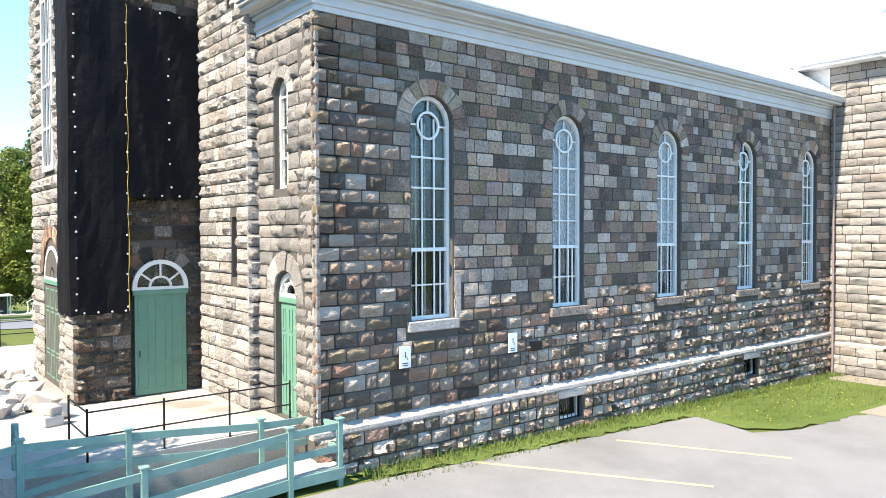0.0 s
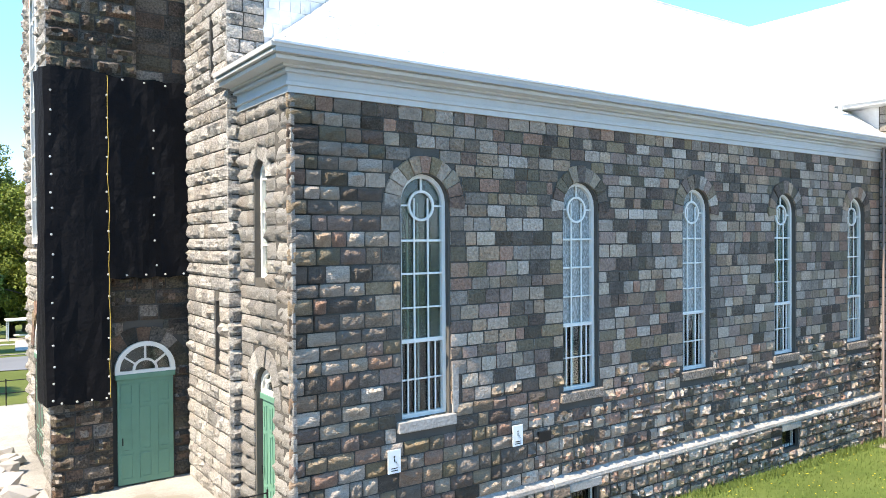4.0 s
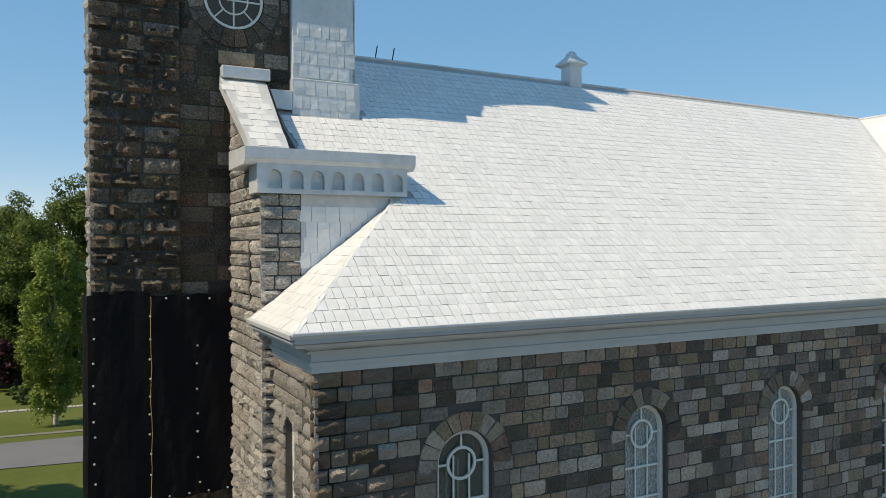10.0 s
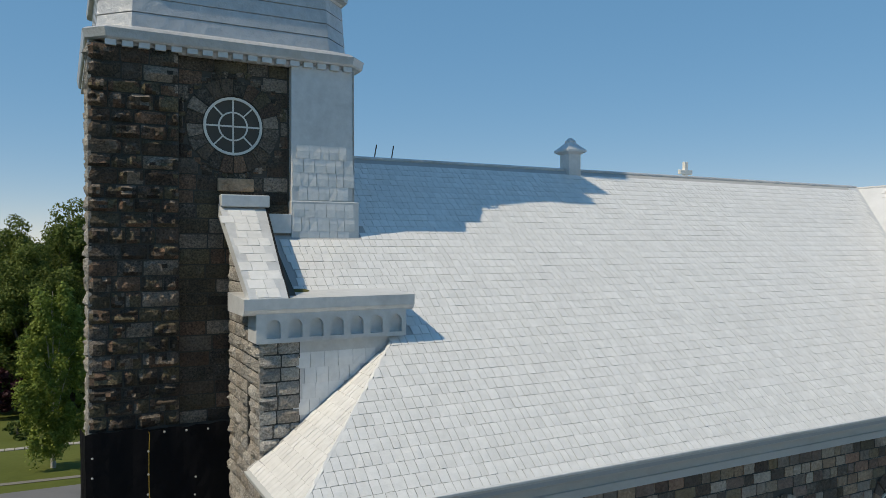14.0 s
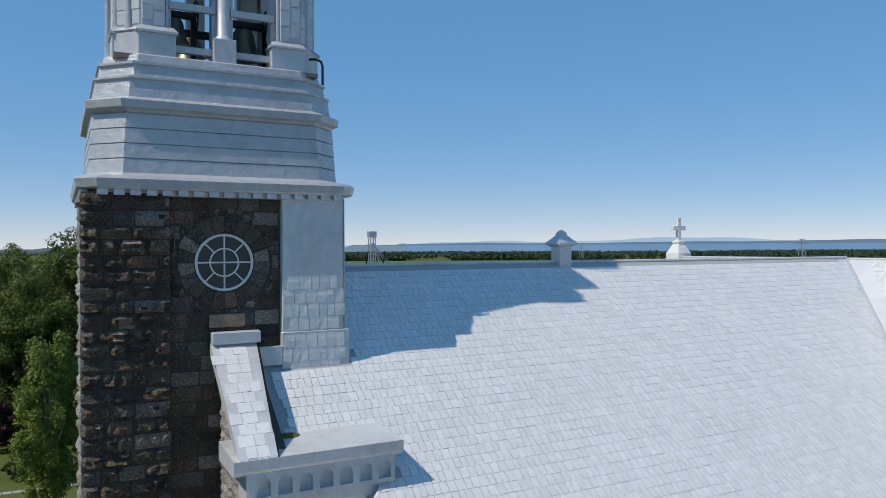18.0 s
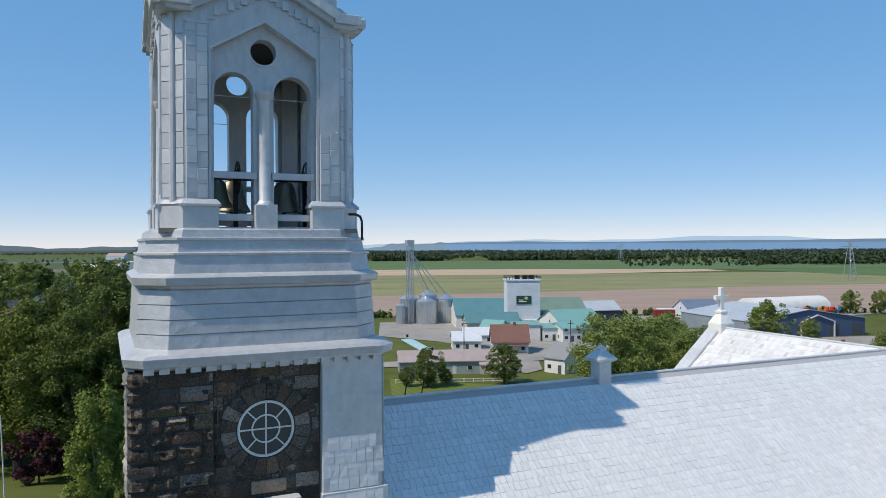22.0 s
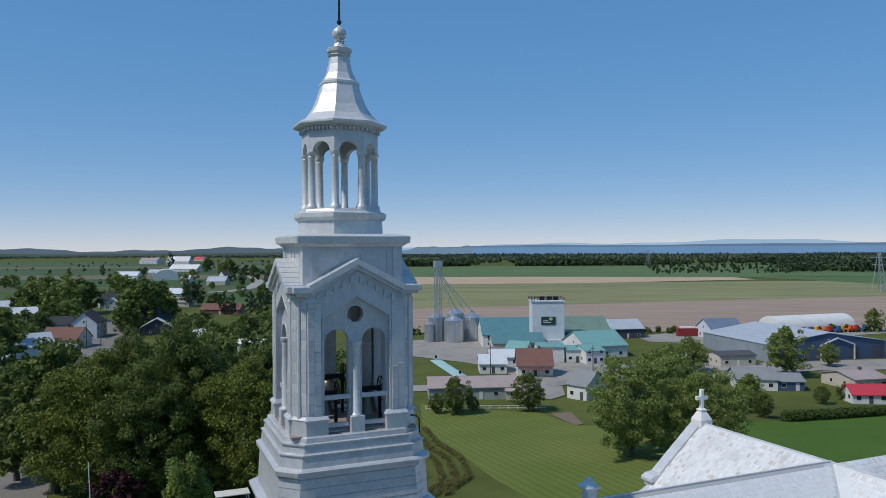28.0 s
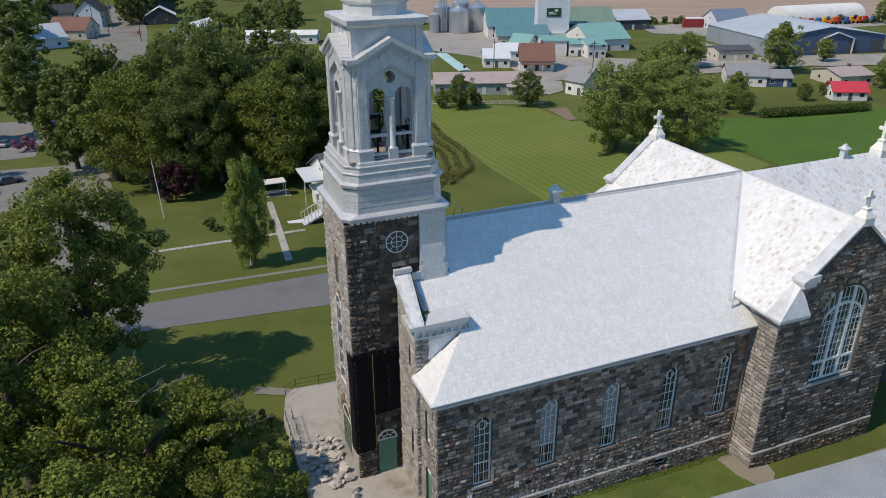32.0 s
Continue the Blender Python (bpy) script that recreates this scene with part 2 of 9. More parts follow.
def rod(bm, a, b, r0, r1=None, seg=10):
    a, b = Vector(a), Vector(b)
    d = b - a
    m = Matrix.Translation((a + b) / 2) @ d.to_track_quat("Z", "Y").to_matrix().to_4x4()
    bmesh.ops.create_cone(bm, cap_ends=True, segments=seg, radius1=r0, radius2=r0 if r1 is None else r1, depth=d.length, matrix=m)
    return bm


def turned(bm, cx, cy, profile, seg=16, turn=0.0):
    """A body of revolution from (radius, height) pairs."""
    rings = [[(cx + r * math.cos(turn + 2 * math.pi * k / seg), cy + r * math.sin(turn + 2 * math.pi * k / seg), z) for k in range(seg)] for r, z in profile]
    return loft(bm, rings)


def smooth(ob, angle=40):
    for p in ob.data.polygons:
        p.use_smooth = True
    ob.data.set_sharp_from_angle(angle=radians(angle))
    return ob


def arch_pts(uc, hw, z0, spring, seg=12, rise=None):
    """Outline of a round-headed opening, anticlockwise from its lower left."""
    pts = [(uc - hw, z0), (uc + hw, z0)]
    for k in range(seg + 1):
        a = math.pi * k / seg
        pts.append((uc + hw * math.cos(a), spring + (rise or hw) * math.sin(a)))
    return pts


def circle_pts(uc, vc, r, seg=24):
    return [(uc + r * math.cos(2 * math.pi * k / seg), vc + r * math.sin(2 * math.pi * k / seg)) for k in range(seg)]


def holed(outer, holes, place, depth):
    """A slab with openings: outlines in (u, v), place(u, v, d) gives the world point d metres behind the face."""
    bm = bmesh.new()
    edges = []
    for loop in [outer, *holes]:
        vs = [bm.verts.new((u, v, 0)) for u, v in loop]
        edges += [bm.edges.new((vs[k], vs[(k + 1) % len(vs)])) for k in range(len(vs))]
    bmesh.ops.triangle_fill(bm, edges=edges, use_beauty=True)
    got = bmesh.ops.extrude_face_region(bm, geom=bm.faces[:])
    back = {v for v in got["geom"] if isinstance(v, bmesh.types.BMVert)}
    for v in bm.verts:
        v.co = Vector(place(v.co.x, v.co.y, depth if v in back else 0.0))
    bmesh.ops.recalc_face_normals(bm, faces=bm.faces[:])
    return bm


# wall places: u along the wall, v up, d into it
def south(y):
    return lambda u, v, d: (u, y + d, v)


def west(x):
    return lambda u, v, d: (x + d, u, v)


def ground_z(x, y):
    s = min(1.0, max(0.0, (y - 25.0) / 120.0))
    s2 = min(1.0, max(0.0, (math.hypot(x, y) - 60.0) / 140.0))
    s = max(s, s2)
    s = s * s * (3 - 2 * s)
    return (0.2 - 0.03 * min(40.0, max(-20.0, x))) * (1 - s) - 8.5 * s

# ---- the plan ----
RIDGE_Y, EAVE_Z, OVER = 9.25, 10.83, 0.57
TX0, TX1, TY0, TY1 = 24.0, 36.0, -2.2, 20.7
RX, RZ, EX, EZ, RSLOPE = 30.0, 18.3, 6.75, 12.48, 0.862
TCX, TCY, TH = -0.1, 9.2, 3.27
WIN_X = [3.13 + 4.77 * k for k in range(5)]
WIN_HW, WIN_Z0, WIN_SPRING = 0.62, 3.38, 8.05
TERRACE = 1.22


def roof_z(y):
    """Height of the nave roof over the plan."""
    d = min(y, 2 * RIDGE_Y - y) + OVER
    return EAVE_Z + 0.768 * d


# ---- ground ----
def make_ground():
    xs = sorted(set([-4500, -2500, -1200, -600, -350] + [-220 + 10 * k for k in range(17)] + [-56 + 3 * k for k in range(45)] + [82 + 5 * k for k in range(42)] + [330, 420, 600, 1200, 2500, 4500]))
    ys = sorted(set([-4500, -2000, -800, -300, -120] + [-60 + 3 * k for k in range(70)] + [155 + 10 * k for k in range(17)] + [350, 420, 600, 1200, 2500, 4500]))
    verts = [(x, y, ground_z(x, y)) for y in ys for x in xs]
    n = len(xs)
    faces = [(j * n + i, j * n + i + 1, (j + 1) * n + i + 1, (j + 1) * n + i) for j in range(len(ys) - 1) for i in range(n - 1)]
    g = raw("ground", verts, faces, M_GRASS)
    for p in g.data.polygons:
        p.use_smooth = True
    return tagged(g, "mown green lawn falling away to fields", "lawn", kind="structure")


M_GRASS = material("lawn", [(0.048, 0.068, 0.017), (0.082, 0.104, 0.026), (0.118, 0.134, 0.038), (0.185, 0.170, 0.070)], 0.95, scale=0.07, fine=2.2, bump=0.6, depth=0.06, spec=0.1, spread=0.9, stain=0.25)
M_VERGE = material("verge_grass", [(0.055, 0.085, 0.02), (0.085, 0.125, 0.03), (0.115, 0.15, 0.042), (0.17, 0.18, 0.07)], 0.95, scale=0.5, fine=2.2, bump=0.6, depth=0.06, spec=0.1, spread=0.9, stain=0.25)
M_WORN = material("worn_grey_concrete", [(0.15, 0.14, 0.12), (0.25, 0.235, 0.205)], 0.92, scale=0.3, fine=14, bump=0.2, stain=0.4, mottle=0.15)
make_ground()


def sheet(name, outline, mat, lift, label, category, kind="structure", steps=1):
    """A thin slab that follows the ground."""
    bm = bmesh.new()
    vs = [bm.verts.new((x, y, 0)) for x, y in outline]
    bm.faces.new(vs)
    if steps > 1:
        bmesh.ops.triangulate(bm, faces=bm.faces[:])
        for _ in range(steps - 1):
            bmesh.ops.subdivide_edges(bm, edges=[e for e in bm.edges if e.calc_length() > 4.0], cuts=1)
            bmesh.ops.triangulate(bm, faces=bm.faces[:])
    for v in bm.verts:
        v.co.z = ground_z(v.co.x, v.co.y) + lift
    bmesh.ops.recalc_face_normals(bm, faces=bm.faces[:])
    for f in bm.faces:
        if f.normal.z < 0:
            f.normal_flip()
    got = bmesh.ops.extrude_face_region(bm, geom=bm.faces[:])
    for v in got["geom"]:
        if isinstance(v, bmesh.types.BMVert):
            v.co.z += 0.012
    return tagged(part(name, bm, mat), label, category, kind=kind)


sheet("parking_lot", [(0.5, -0.75), (12.3, -1.3), (11.7, -3.3), (13.2, -3.9), (18.0, -4.05), (30, -4.3), (44, -4.5), (44, -40), (-30, -40), (-30, -9), (-9, -1.4)], M_ASPHALT, 0.03, "worn grey asphalt parking lot beside the church", "parking lot", steps=5)
sheet("road", [(-70, 33.0), (-15, 34.1), (1.7, 33.3), (40, 33.0), (80, 33), (80, 41), (40, 41), (3, 41.5), (-15, 40.5), (-70, 41)], M_ROAD, 0.03, "grey asphalt village road", "road", steps=5)

# ---- the nave ----
holes = [arch_pts(x, WIN_HW, WIN_Z0, WIN_SPRING) for x in WIN_X]
holes += [[(x, 0.25), (x + 0.95, 0.25), (x + 0.95, 0.88), (x, 0.88)] for x in (7.42, 17.1)]
tagged(part("wall_south", holed([(0.0, -2.0), (24.2, -2.0), (24.2, 10.0), (0.0, 10.0)], holes, south(0.03), 0.7), M_MORTAR), "dark mortared granite wall of the nave", "wall", kind="structure")
tagged(part("wall_north", boxed(0, 24.2, 17.8, 18.5, -2, 10), M_MORTAR), "granite wall of the nave", "wall", kind="structure")
# west front of the aisle, with its door and tall narrow window
fronts = [arch_pts(1.45, 0.5, 1.25, 4.1), arch_pts(1.6, 0.34, 6.45, 8.6)]
tagged(part("wall_west", holed([(0.73, -1.0), (2.8, -1.0), (2.8, 10.0), (0.73, 10.0)], fronts, west(0.03), 0.6), M_MORTAR), "granite west front with a side door", "wall", kind="structure")
tagged(part("wall_west", boxed(0.03, 0.63, 15.7, 17.8, -1, 10), M_MORTAR), "granite west front", "wall", kind="structure")


def roof_skin():
    """The nave roof with its hipped west corners, as one thick skin."""
    e = OVER
    bm = bmesh.new()
    hy = 2.9
    hz = roof_z(hy)
    xs = -0.5
    b = lambda *p: bm.verts.new(p)
    for s in (1, -1):
        m = (lambda y: y) if s == 1 else (lambda y: 2 * RIDGE_Y - y)
        a0, a1 = b(xs, m(-e), EAVE_Z), b(TX0 + 0.3, m(-e), EAVE_Z)
        h0 = b(2.95, m(hy), hz)
        h1 = b(0.5, m(hy), hz)
        k0, k1 = b(0.5, m(6.0), roof_z(6)), b(TX0 + 6, m(6.0), roof_z(6))
        r0, r1 = b(0.5, RIDGE_Y, roof_z(RIDGE_Y)), b(TX0 + 6, RIDGE_Y, roof_z(RIDGE_Y))
        w = b(xs, m(hy), EAVE_Z + 0.02)
        faces = [(a0, a1, k1, k0, h1, h0), (k0, k1, r1, r0), (a0, h0, w)]
        for f in faces:
            bm.faces.new(f if s == 1 else tuple(reversed(f)))
    got = bmesh.ops.extrude_face_region(bm, geom=bm.faces[:])
    for v in got["geom"]:
        if isinstance(v, bmesh.types.BMVert):
            v.co.z -= 0.14
    bmesh.ops.recalc_face_normals(bm, faces=bm.faces[:])
    return bm


M_SEAM = material("grimy_roof_seams", [(0.36, 0.36, 0.36), (0.49, 0.485, 0.48)], 0.6, scale=1.0, fine=12, bump=0)
tagged(part("roof", roof_skin(), M_SEAM), "silver painted metal shingle roof of the nave", "roof", kind="structure")

# ---- the transept ----
tagged(part("wall_transept_west", boxed(TX0, TX0 + 0.7, TY0, 0.03, -3, 12.3), M_MORTAR), "granite west wall of the transept", "wall", kind="structure")
gable = [(TX0, -3), (TX1, -3), (TX1, 12.2), (RX + 4.5, 12.2), (RX + 4.5, 14.4), (RX + 4.0, 14.75), (RX, 18.2), (RX - 4.0, 14.75), (RX - 4.5, 14.4), (RX - 4.5, 12.2), (TX0, 12.2)]
TWIN = arch_pts(30.2, 2.1, 5.9, 11.6, rise=1.9)
tagged(part("wall_transept_south", holed(gable, [TWIN], south(TY0), 0.7), M_MORTAR), "granite gable wall of the transept with a large window", "wall", kind="structure")
tagged(part("wall_transept_north", holed(gable, [], south(TY1 - 0.7), 0.7), M_MORTAR), "granite gable wall", "wall", kind="structure")


def transept_roof():
    bm = bmesh.new()
    y0, y1 = TY0 + 0.65, TY1 - 0.65
    prof = [(RX - EX, EZ), (RX, RZ), (RX + EX, EZ)]
    rings = []
    for y in (y0, y1):
        rings.append([(x, y, z) for x, z in prof] + [(x, y, z - 0.15) for x, z in reversed(prof)])
    return loft(bm, rings)


tagged(part("roof_transept", transept_roof(), M_SILVER), "silver painted metal roof of the transept", "roof", kind="structure")
bm = bmesh.new()
loft(bm, [[(x, y, z) for y, z in ((1.5, 11.4), (9.25, 18.2), (17, 11.4))] for x in (RX, 46)])
tagged(part("roof_choir", bm, M_SILVER), "rust-specked silver metal roof of the choir", "roof", kind="structure")
tagged(part("wall_choir", boxed(35.5, 45.8, 2.2, 16.3, -3, 11.4), M_MORTAR), "granite wall of the choir", "wall", kind="structure")


# ---- the tower ----
def octa(h, c, z, hx=None):
    """Square ring of half width h with corners cut by c."""
    hx = hx or h
    p = [(-hx + c, -h), (hx - c, -h), (hx, -h + c), (hx, h - c), (hx - c, h), (-hx + c, h), (-hx, h - c), (-hx, -h + c)]
    return [(TCX + x, TCY + y, z) for x, y in p]


tower = empty("bell_tower", TCX, TCY, 0, "granite bell tower with a silver metal belfry and lantern", "tower")


def tpart(name, bm, mat, label="", parent=None):
    ob = part(name, bm, mat, parent or tower, label)
    if not parent:
        ob.matrix_parent_inverse = Matrix.Translation((-TCX, -TCY, 0))
    return ob


def rings(bm, *levels):
    return loft(bm, [octa(h, c, z) for h, c, z in levels])




# ---- masonry ----
class Face:
    """An upright face: u metres along it, v up, d into the wall."""

    def __init__(self, x, y, degrees):
        a = radians(degrees)
        self.o, self.u, self.n, self.deg = Vector((x, y, 0)), Vector((math.cos(a), math.sin(a), 0)), Vector((-math.sin(a), math.cos(a), 0)), degrees

    def __call__(self, u, v, d=0.0):
        p = self.o + self.u * u + self.n * d
        return (p.x, p.y, v)


def courses(u0, u1, v0, v1, blocks=(), height=0.32, widths=(0.27, 0.68), joint=0.022, seed=1, edge=None):
    """Stones in courses between openings: blocks are functions v0, v1 -> list of (u0, u1) to be kept free."""
    r = random.Random(seed)
    n = max(1, round((v1 - v0) / height))
    tops, v = [], v0
    for k in range(n):
        tops.append(1.0 + r.uniform(-0.13, 0.13))
    s = (v1 - v0) / sum(tops)
    out = []
    for t in tops:
        va, vb = v, v + t * s
        v = vb
        free = [(u0, u1)]
        for b in blocks:
            for a, c in b(va, vb):
                free = [p for lo, hi in free for p in ((lo, min(hi, a)), (max(lo, c), hi)) if p[1] - p[0] > 0.06]
        for lo, hi in free:
            w = hi - lo
            cuts, x = [lo], lo
            while hi - x > widths[1] * 1.15:
                x += r.uniform(*widths)
                if hi - x < widths[0] * 0.6:
                    x = hi - widths[0] * 0.8
                cuts.append(x)
            cuts.append(hi)
            out += [(a + joint / 2, b - joint / 2, va + joint / 2, vb - joint / 2) for a, b in zip(cuts, cuts[1:]) if b - a > 0.05]
    return out


def stone_points(w, h, r, proud, rough):
    """Front grid of one rock-faced stone round its middle, and its faces."""
    nx, ny = (7 if w > 0.55 else 6 if w > 0.4 else 5), 5
    if rough < 0.5:
        nx, ny = 4, 4
    vs = []
    lift = r.uniform(*proud)
    tx, ty = r.uniform(-0.5, 0.5) * rough, r.uniform(-0.6, 0.6) * rough
    for j in range(ny):
        for i in range(nx):
            a, b = i / (nx - 1), j / (ny - 1)
            rim = i in (0, nx - 1) or j in (0, ny - 1)
            u, v = (a - 0.5) * w, (b - 0.5) * h
            if rim:
                d = -0.018 - r.uniform(0, 0.012)
                u *= 1 - r.uniform(0, 0.03)
                v *= 1 - r.uniform(0, 0.06)
                if i in (0, nx - 1) and j in (0, ny - 1):
                    u -= math.copysign(r.uniform(0.0, 0.012), u)
                    v -= math.copysign(r.uniform(0.0, 0.010), v)
            else:
                u += r.uniform(-0.1, 0.1) * w / nx
                v += r.uniform(-0.14, 0.14) * h / ny
                d = -0.02 - lift * (0.75 + r.uniform(-0.55, 0.65)) - tx * (a - 0.5) * 0.1 - ty * (b - 0.5) * 0.12
            vs.append((u, min(d, -0.008), v))
    fs = [(j * nx + i, j * nx + i + 1, (j + 1) * nx + i + 1, (j + 1) * nx + i) for j in range(ny - 1) for i in range(nx - 1)]
    rim = [i for i in range(nx)] + [j * nx + nx - 1 for j in range(1, ny)] + [(ny - 1) * nx + i for i in range(nx - 2, -1, -1)] + [j * nx for j in range(ny - 2, 0, -1)]
    base = len(vs)
    for k in rim:
        vs.append((vs[k][0] * 1.0, 0.05, vs[k][2] * 1.0))
    m = len(rim)
    fs += [(rim[(k + 1) % m], rim[k], base + k, base + (k + 1) % m) for k in range(m)]
    return vs, fs


UNIT = []
for k in range(18):
    rr = random.Random(50 + k)
    v, f = stone_points(0.62 if k % 2 else 0.45, 0.3, rr, (0.05, 0.085), 1.0)
    me = bpy.data.meshes.new("stone")
    me.from_pydata([(x / (0.62 if k % 2 else 0.45), y, z / 0.3) for x, y, z in v], [], f)
    me.materials.append(M_STONE)
    me.polygons.foreach_set("use_smooth", [True] * len(me.polygons))
    me.set_sharp_from_angle(angle=radians(26))
    UNIT.append(me)


def units_of(mat):
    """The shaped stones in another material."""
    out = []
    for me in UNIT:
        m2 = me.copy()
        m2.materials[0] = mat
        out.append(m2)
    return out


UNIT_PALE = units_of(M_PALE)


def lay(name, rects, face, mat, parent=None, single=None, proud=(0.03, 0.08), rough=1.0, seed=3, label="", units=UNIT):
    """Builds the stones; those for which single(u, v) holds become pieces of their own."""
    r = random.Random(seed)
    vs, fs = [], []
    kept = 0
    for a, b, c, d in rects:
        u, v, w, h = (a + b) / 2, (c + d) / 2, b - a, d - c
        if single and kept < 300 and single(u, v):
            kept += 1
            ob = new("stone", units[r.randrange(len(units))])
            ob.parent = parent
            ob.matrix_basis = Matrix.Translation(face(u, v, 0)) @ Matrix.Rotation(radians(face.deg), 4, "Z") @ Matrix.Diagonal((w, r.uniform(0.7, 1.25), h, 1))
            continue
        p, f = stone_points(w, h, r, proud, rough)
        n = len(vs)
        vs += [face(u + x, v + z, y) for x, y, z in p]
        fs += [tuple(n + k for k in q) for q in f]
    if vs:
        ob = raw(name, vs, fs, mat, parent, label)
        ob.data.polygons.foreach_set("use_smooth", [True] * len(fs))
        ob.data.set_sharp_from_angle(angle=radians(26))
        ob["kind"] = "stuff"
        return ob


def arch_block(uc, hw, z0, spring, ring):
    """Room kept free for an arched opening and its ring of arch stones."""

    def cut(a, b):
        m = (a + b) / 2
        if b < z0 or m > spring + hw + ring:
            return []
        if m <= spring:
            return [(uc - hw, uc + hw)]
        if m - spring >= hw + ring:
            return []
        half = math.sqrt((hw + ring) ** 2 - (m - spring) ** 2)
        return [(uc - half, uc + half)]

    return cut


def rect_block(u0, u1, v0, v1):
    return lambda a, b: [(u0, u1)] if b > v0 + 0.05 and a < v1 - 0.05 else []


def round_block(uc, vc, rad):
    def cut(a, b):
        m = min(abs(a - vc), abs(b - vc), abs((a + b) / 2 - vc))
        return [(uc - math.sqrt(rad * rad - m * m), uc + math.sqrt(rad * rad - m * m))] if m < rad else []

    return cut


def voussoirs(uc, vc, r0, r1, a0, a1, n, face, parent, seed=1, proud=0.045, mat=None):
    """A ring of wedge stones, each a piece of its own."""
    r = random.Random(seed)
    for k in range(n):
        a, b = radians(a0 + (a1 - a0) * k / n) + 0.012, radians(a0 + (a1 - a0) * (k + 1) / n) - 0.012
        ro = r1 * r.uniform(0.97, 1.03)
        bm = bmesh.new()
        d = -proud * r.uniform(0.7, 1.3)
        mid = (a + b) / 2
        pts = [(r0 + 0.01, a), (ro, a), (ro * 1.01, mid), (ro, b), (r0 + 0.01, b), (r0 + 0.01, mid)]
        back = [face(uc + q * math.cos(t), vc + q * math.sin(t), 0.08) for q, t in pts]
        front = [face(uc + (q * 0.98 + 0.01) * math.cos(t), vc + (q * 0.98 + 0.01) * math.sin(t), d + r.uniform(-0.012, 0.012)) for q, t in pts]
        loft(bm, [front, back])
        bmesh.ops.recalc_face_normals(bm, faces=bm.faces[:])
        part("arch_stone", bm, mat or M_STONE, parent)


wall_s = bpy.data.objects["wall_south"]
wall_w = bpy.data.objects["wall_west"]
SF = Face(0, 0.03, 0)
# west face: u runs towards -y
WF = Face(0.03, 0, -90)

blocks = [arch_block(x, WIN_HW + 0.03, WIN_Z0 - 0.28, WIN_SPRING, 0.43) for x in WIN_X]
blocks += [rect_block(x - 0.78, x + 0.78, WIN_Z0 - 0.27, WIN_Z0 + 0.02) for x in WIN_X]
field = courses(-0.06, 24.0, 1.32, 10.1, blocks, 0.318, seed=11)
edge_r = random.Random(9)


def rough_zone(q):
    """Rock-faced below and at the corner, flatter dressed stones above."""
    u, v = (q[0] + q[1]) / 2, (q[2] + q[3]) / 2
    return v < 3.5 + edge_r.uniform(-0.5, 0.6) or u < 2.1 + edge_r.uniform(-0.3, 0.3)


bold = [q for q in field if rough_zone(q)]
calm = [q for q in field if q not in set(bold)]
lay("stone_field", bold, SF, M_STONE_ALL, wall_s, lambda u, v: u < 6.0 and (v < 3.6 or u < 2.4), proud=(0.045, 0.10), rough=1.15, seed=4)
lay("dressed_stone_field", calm, SF, M_STONE_ALL, wall_s, proud=(0.006, 0.03), rough=0.35, seed=14)
base = courses(-0.06, 24.0, -1.2, 1.12, [rect_block(7.38, 8.42, 0.2, 0.95), rect_block(17.05, 18.1, 0.2, 0.95)], 0.33, seed=12)
lay("plinth_stones", base, Face(0, -0.09, 0), M_STONE_ALL, wall_s, proud=(0.045, 0.09), rough=0.9, seed=5)
for k, x in enumerate(WIN_X):
    voussoirs(x, WIN_SPRING, WIN_HW + 0.01, WIN_HW + 0.41, -8, 188, 11, SF, wall_s, seed=k)

# plinth coping: long weathered blocks with a sloping top
r = random.Random(3)
x = -0.16
while x < 23.9:
    w = min(r.uniform(0.7, 1.5), 24.0 - x)
    bm = bmesh.new()
    j = r.uniform(-0.015, 0.015)
    prof = [(-0.12 + j, 1.10), (-0.15 + j, 1.14), (-0.14 + j, 1.22), (0.02, 1.34), (0.06, 1.10)]
    loft(bm, [[(x + 0.008, y, z) for y, z in prof], [(x + w - 0.008, y + r.uniform(-0.01, 0.01), z) for y, z in prof]])
    bmesh.ops.recalc_face_normals(bm, faces=bm.faces[:])
    part("coping_stone", bm, M_LIME, wall_s)
    x += w
for x0, x1 in ((0.03, 7.42), (8.37, 17.1), (18.05, 24.0)):
    part("plinth_core", boxed(x0, x1, -0.07, 0.5, -2, 1.12), M_MORTAR, wall_s)
for x0 in (7.42, 17.1):
    part("plinth_core", boxed(x0, x0 + 0.95, -0.068, 0.5, -2, 0.25), M_MORTAR, wall_s)
    part("lintel_stone", boxed(x0 - 0.1, x0 + 1.05, -0.15, 0.4, 0.88, 1.115, 0.02), M_LIME, wall_s)


# ---- the tall round-headed windows ----
M_GLASS = bpy.data.materials.new("window_glass")
M_GLASS.use_nodes = True
gb = M_GLASS.node_tree.nodes["Principled BSDF"]
gb.inputs["Base Color"].default_value = (0.68, 0.78, 0.75, 1)
gb.inputs["Roughness"].default_value = 0.03
gb.inputs["Transmission Weight"].default_value = 1.0
gb.inputs["IOR"].default_value = 1.55
gn = M_GLASS.node_tree
wave, wco, wb = gn.nodes.new("ShaderNodeTexNoise"), gn.nodes.new("ShaderNodeTexCoord"), gn.nodes.new("ShaderNodeBump")
wave.inputs["Scale"].default_value, wave.inputs["Detail"].default_value = 3.0, 3.0
wb.inputs["Strength"].default_value, wb.inputs["Distance"].default_value = 0.12, 0.05
gn.links.new(wco.outputs["Object"], wave.inputs["Vector"])
gn.links.new(wave.outputs["Fac"], wb.inputs["Height"])
gn.links.new(wb.outputs[0], gb.inputs["Normal"])
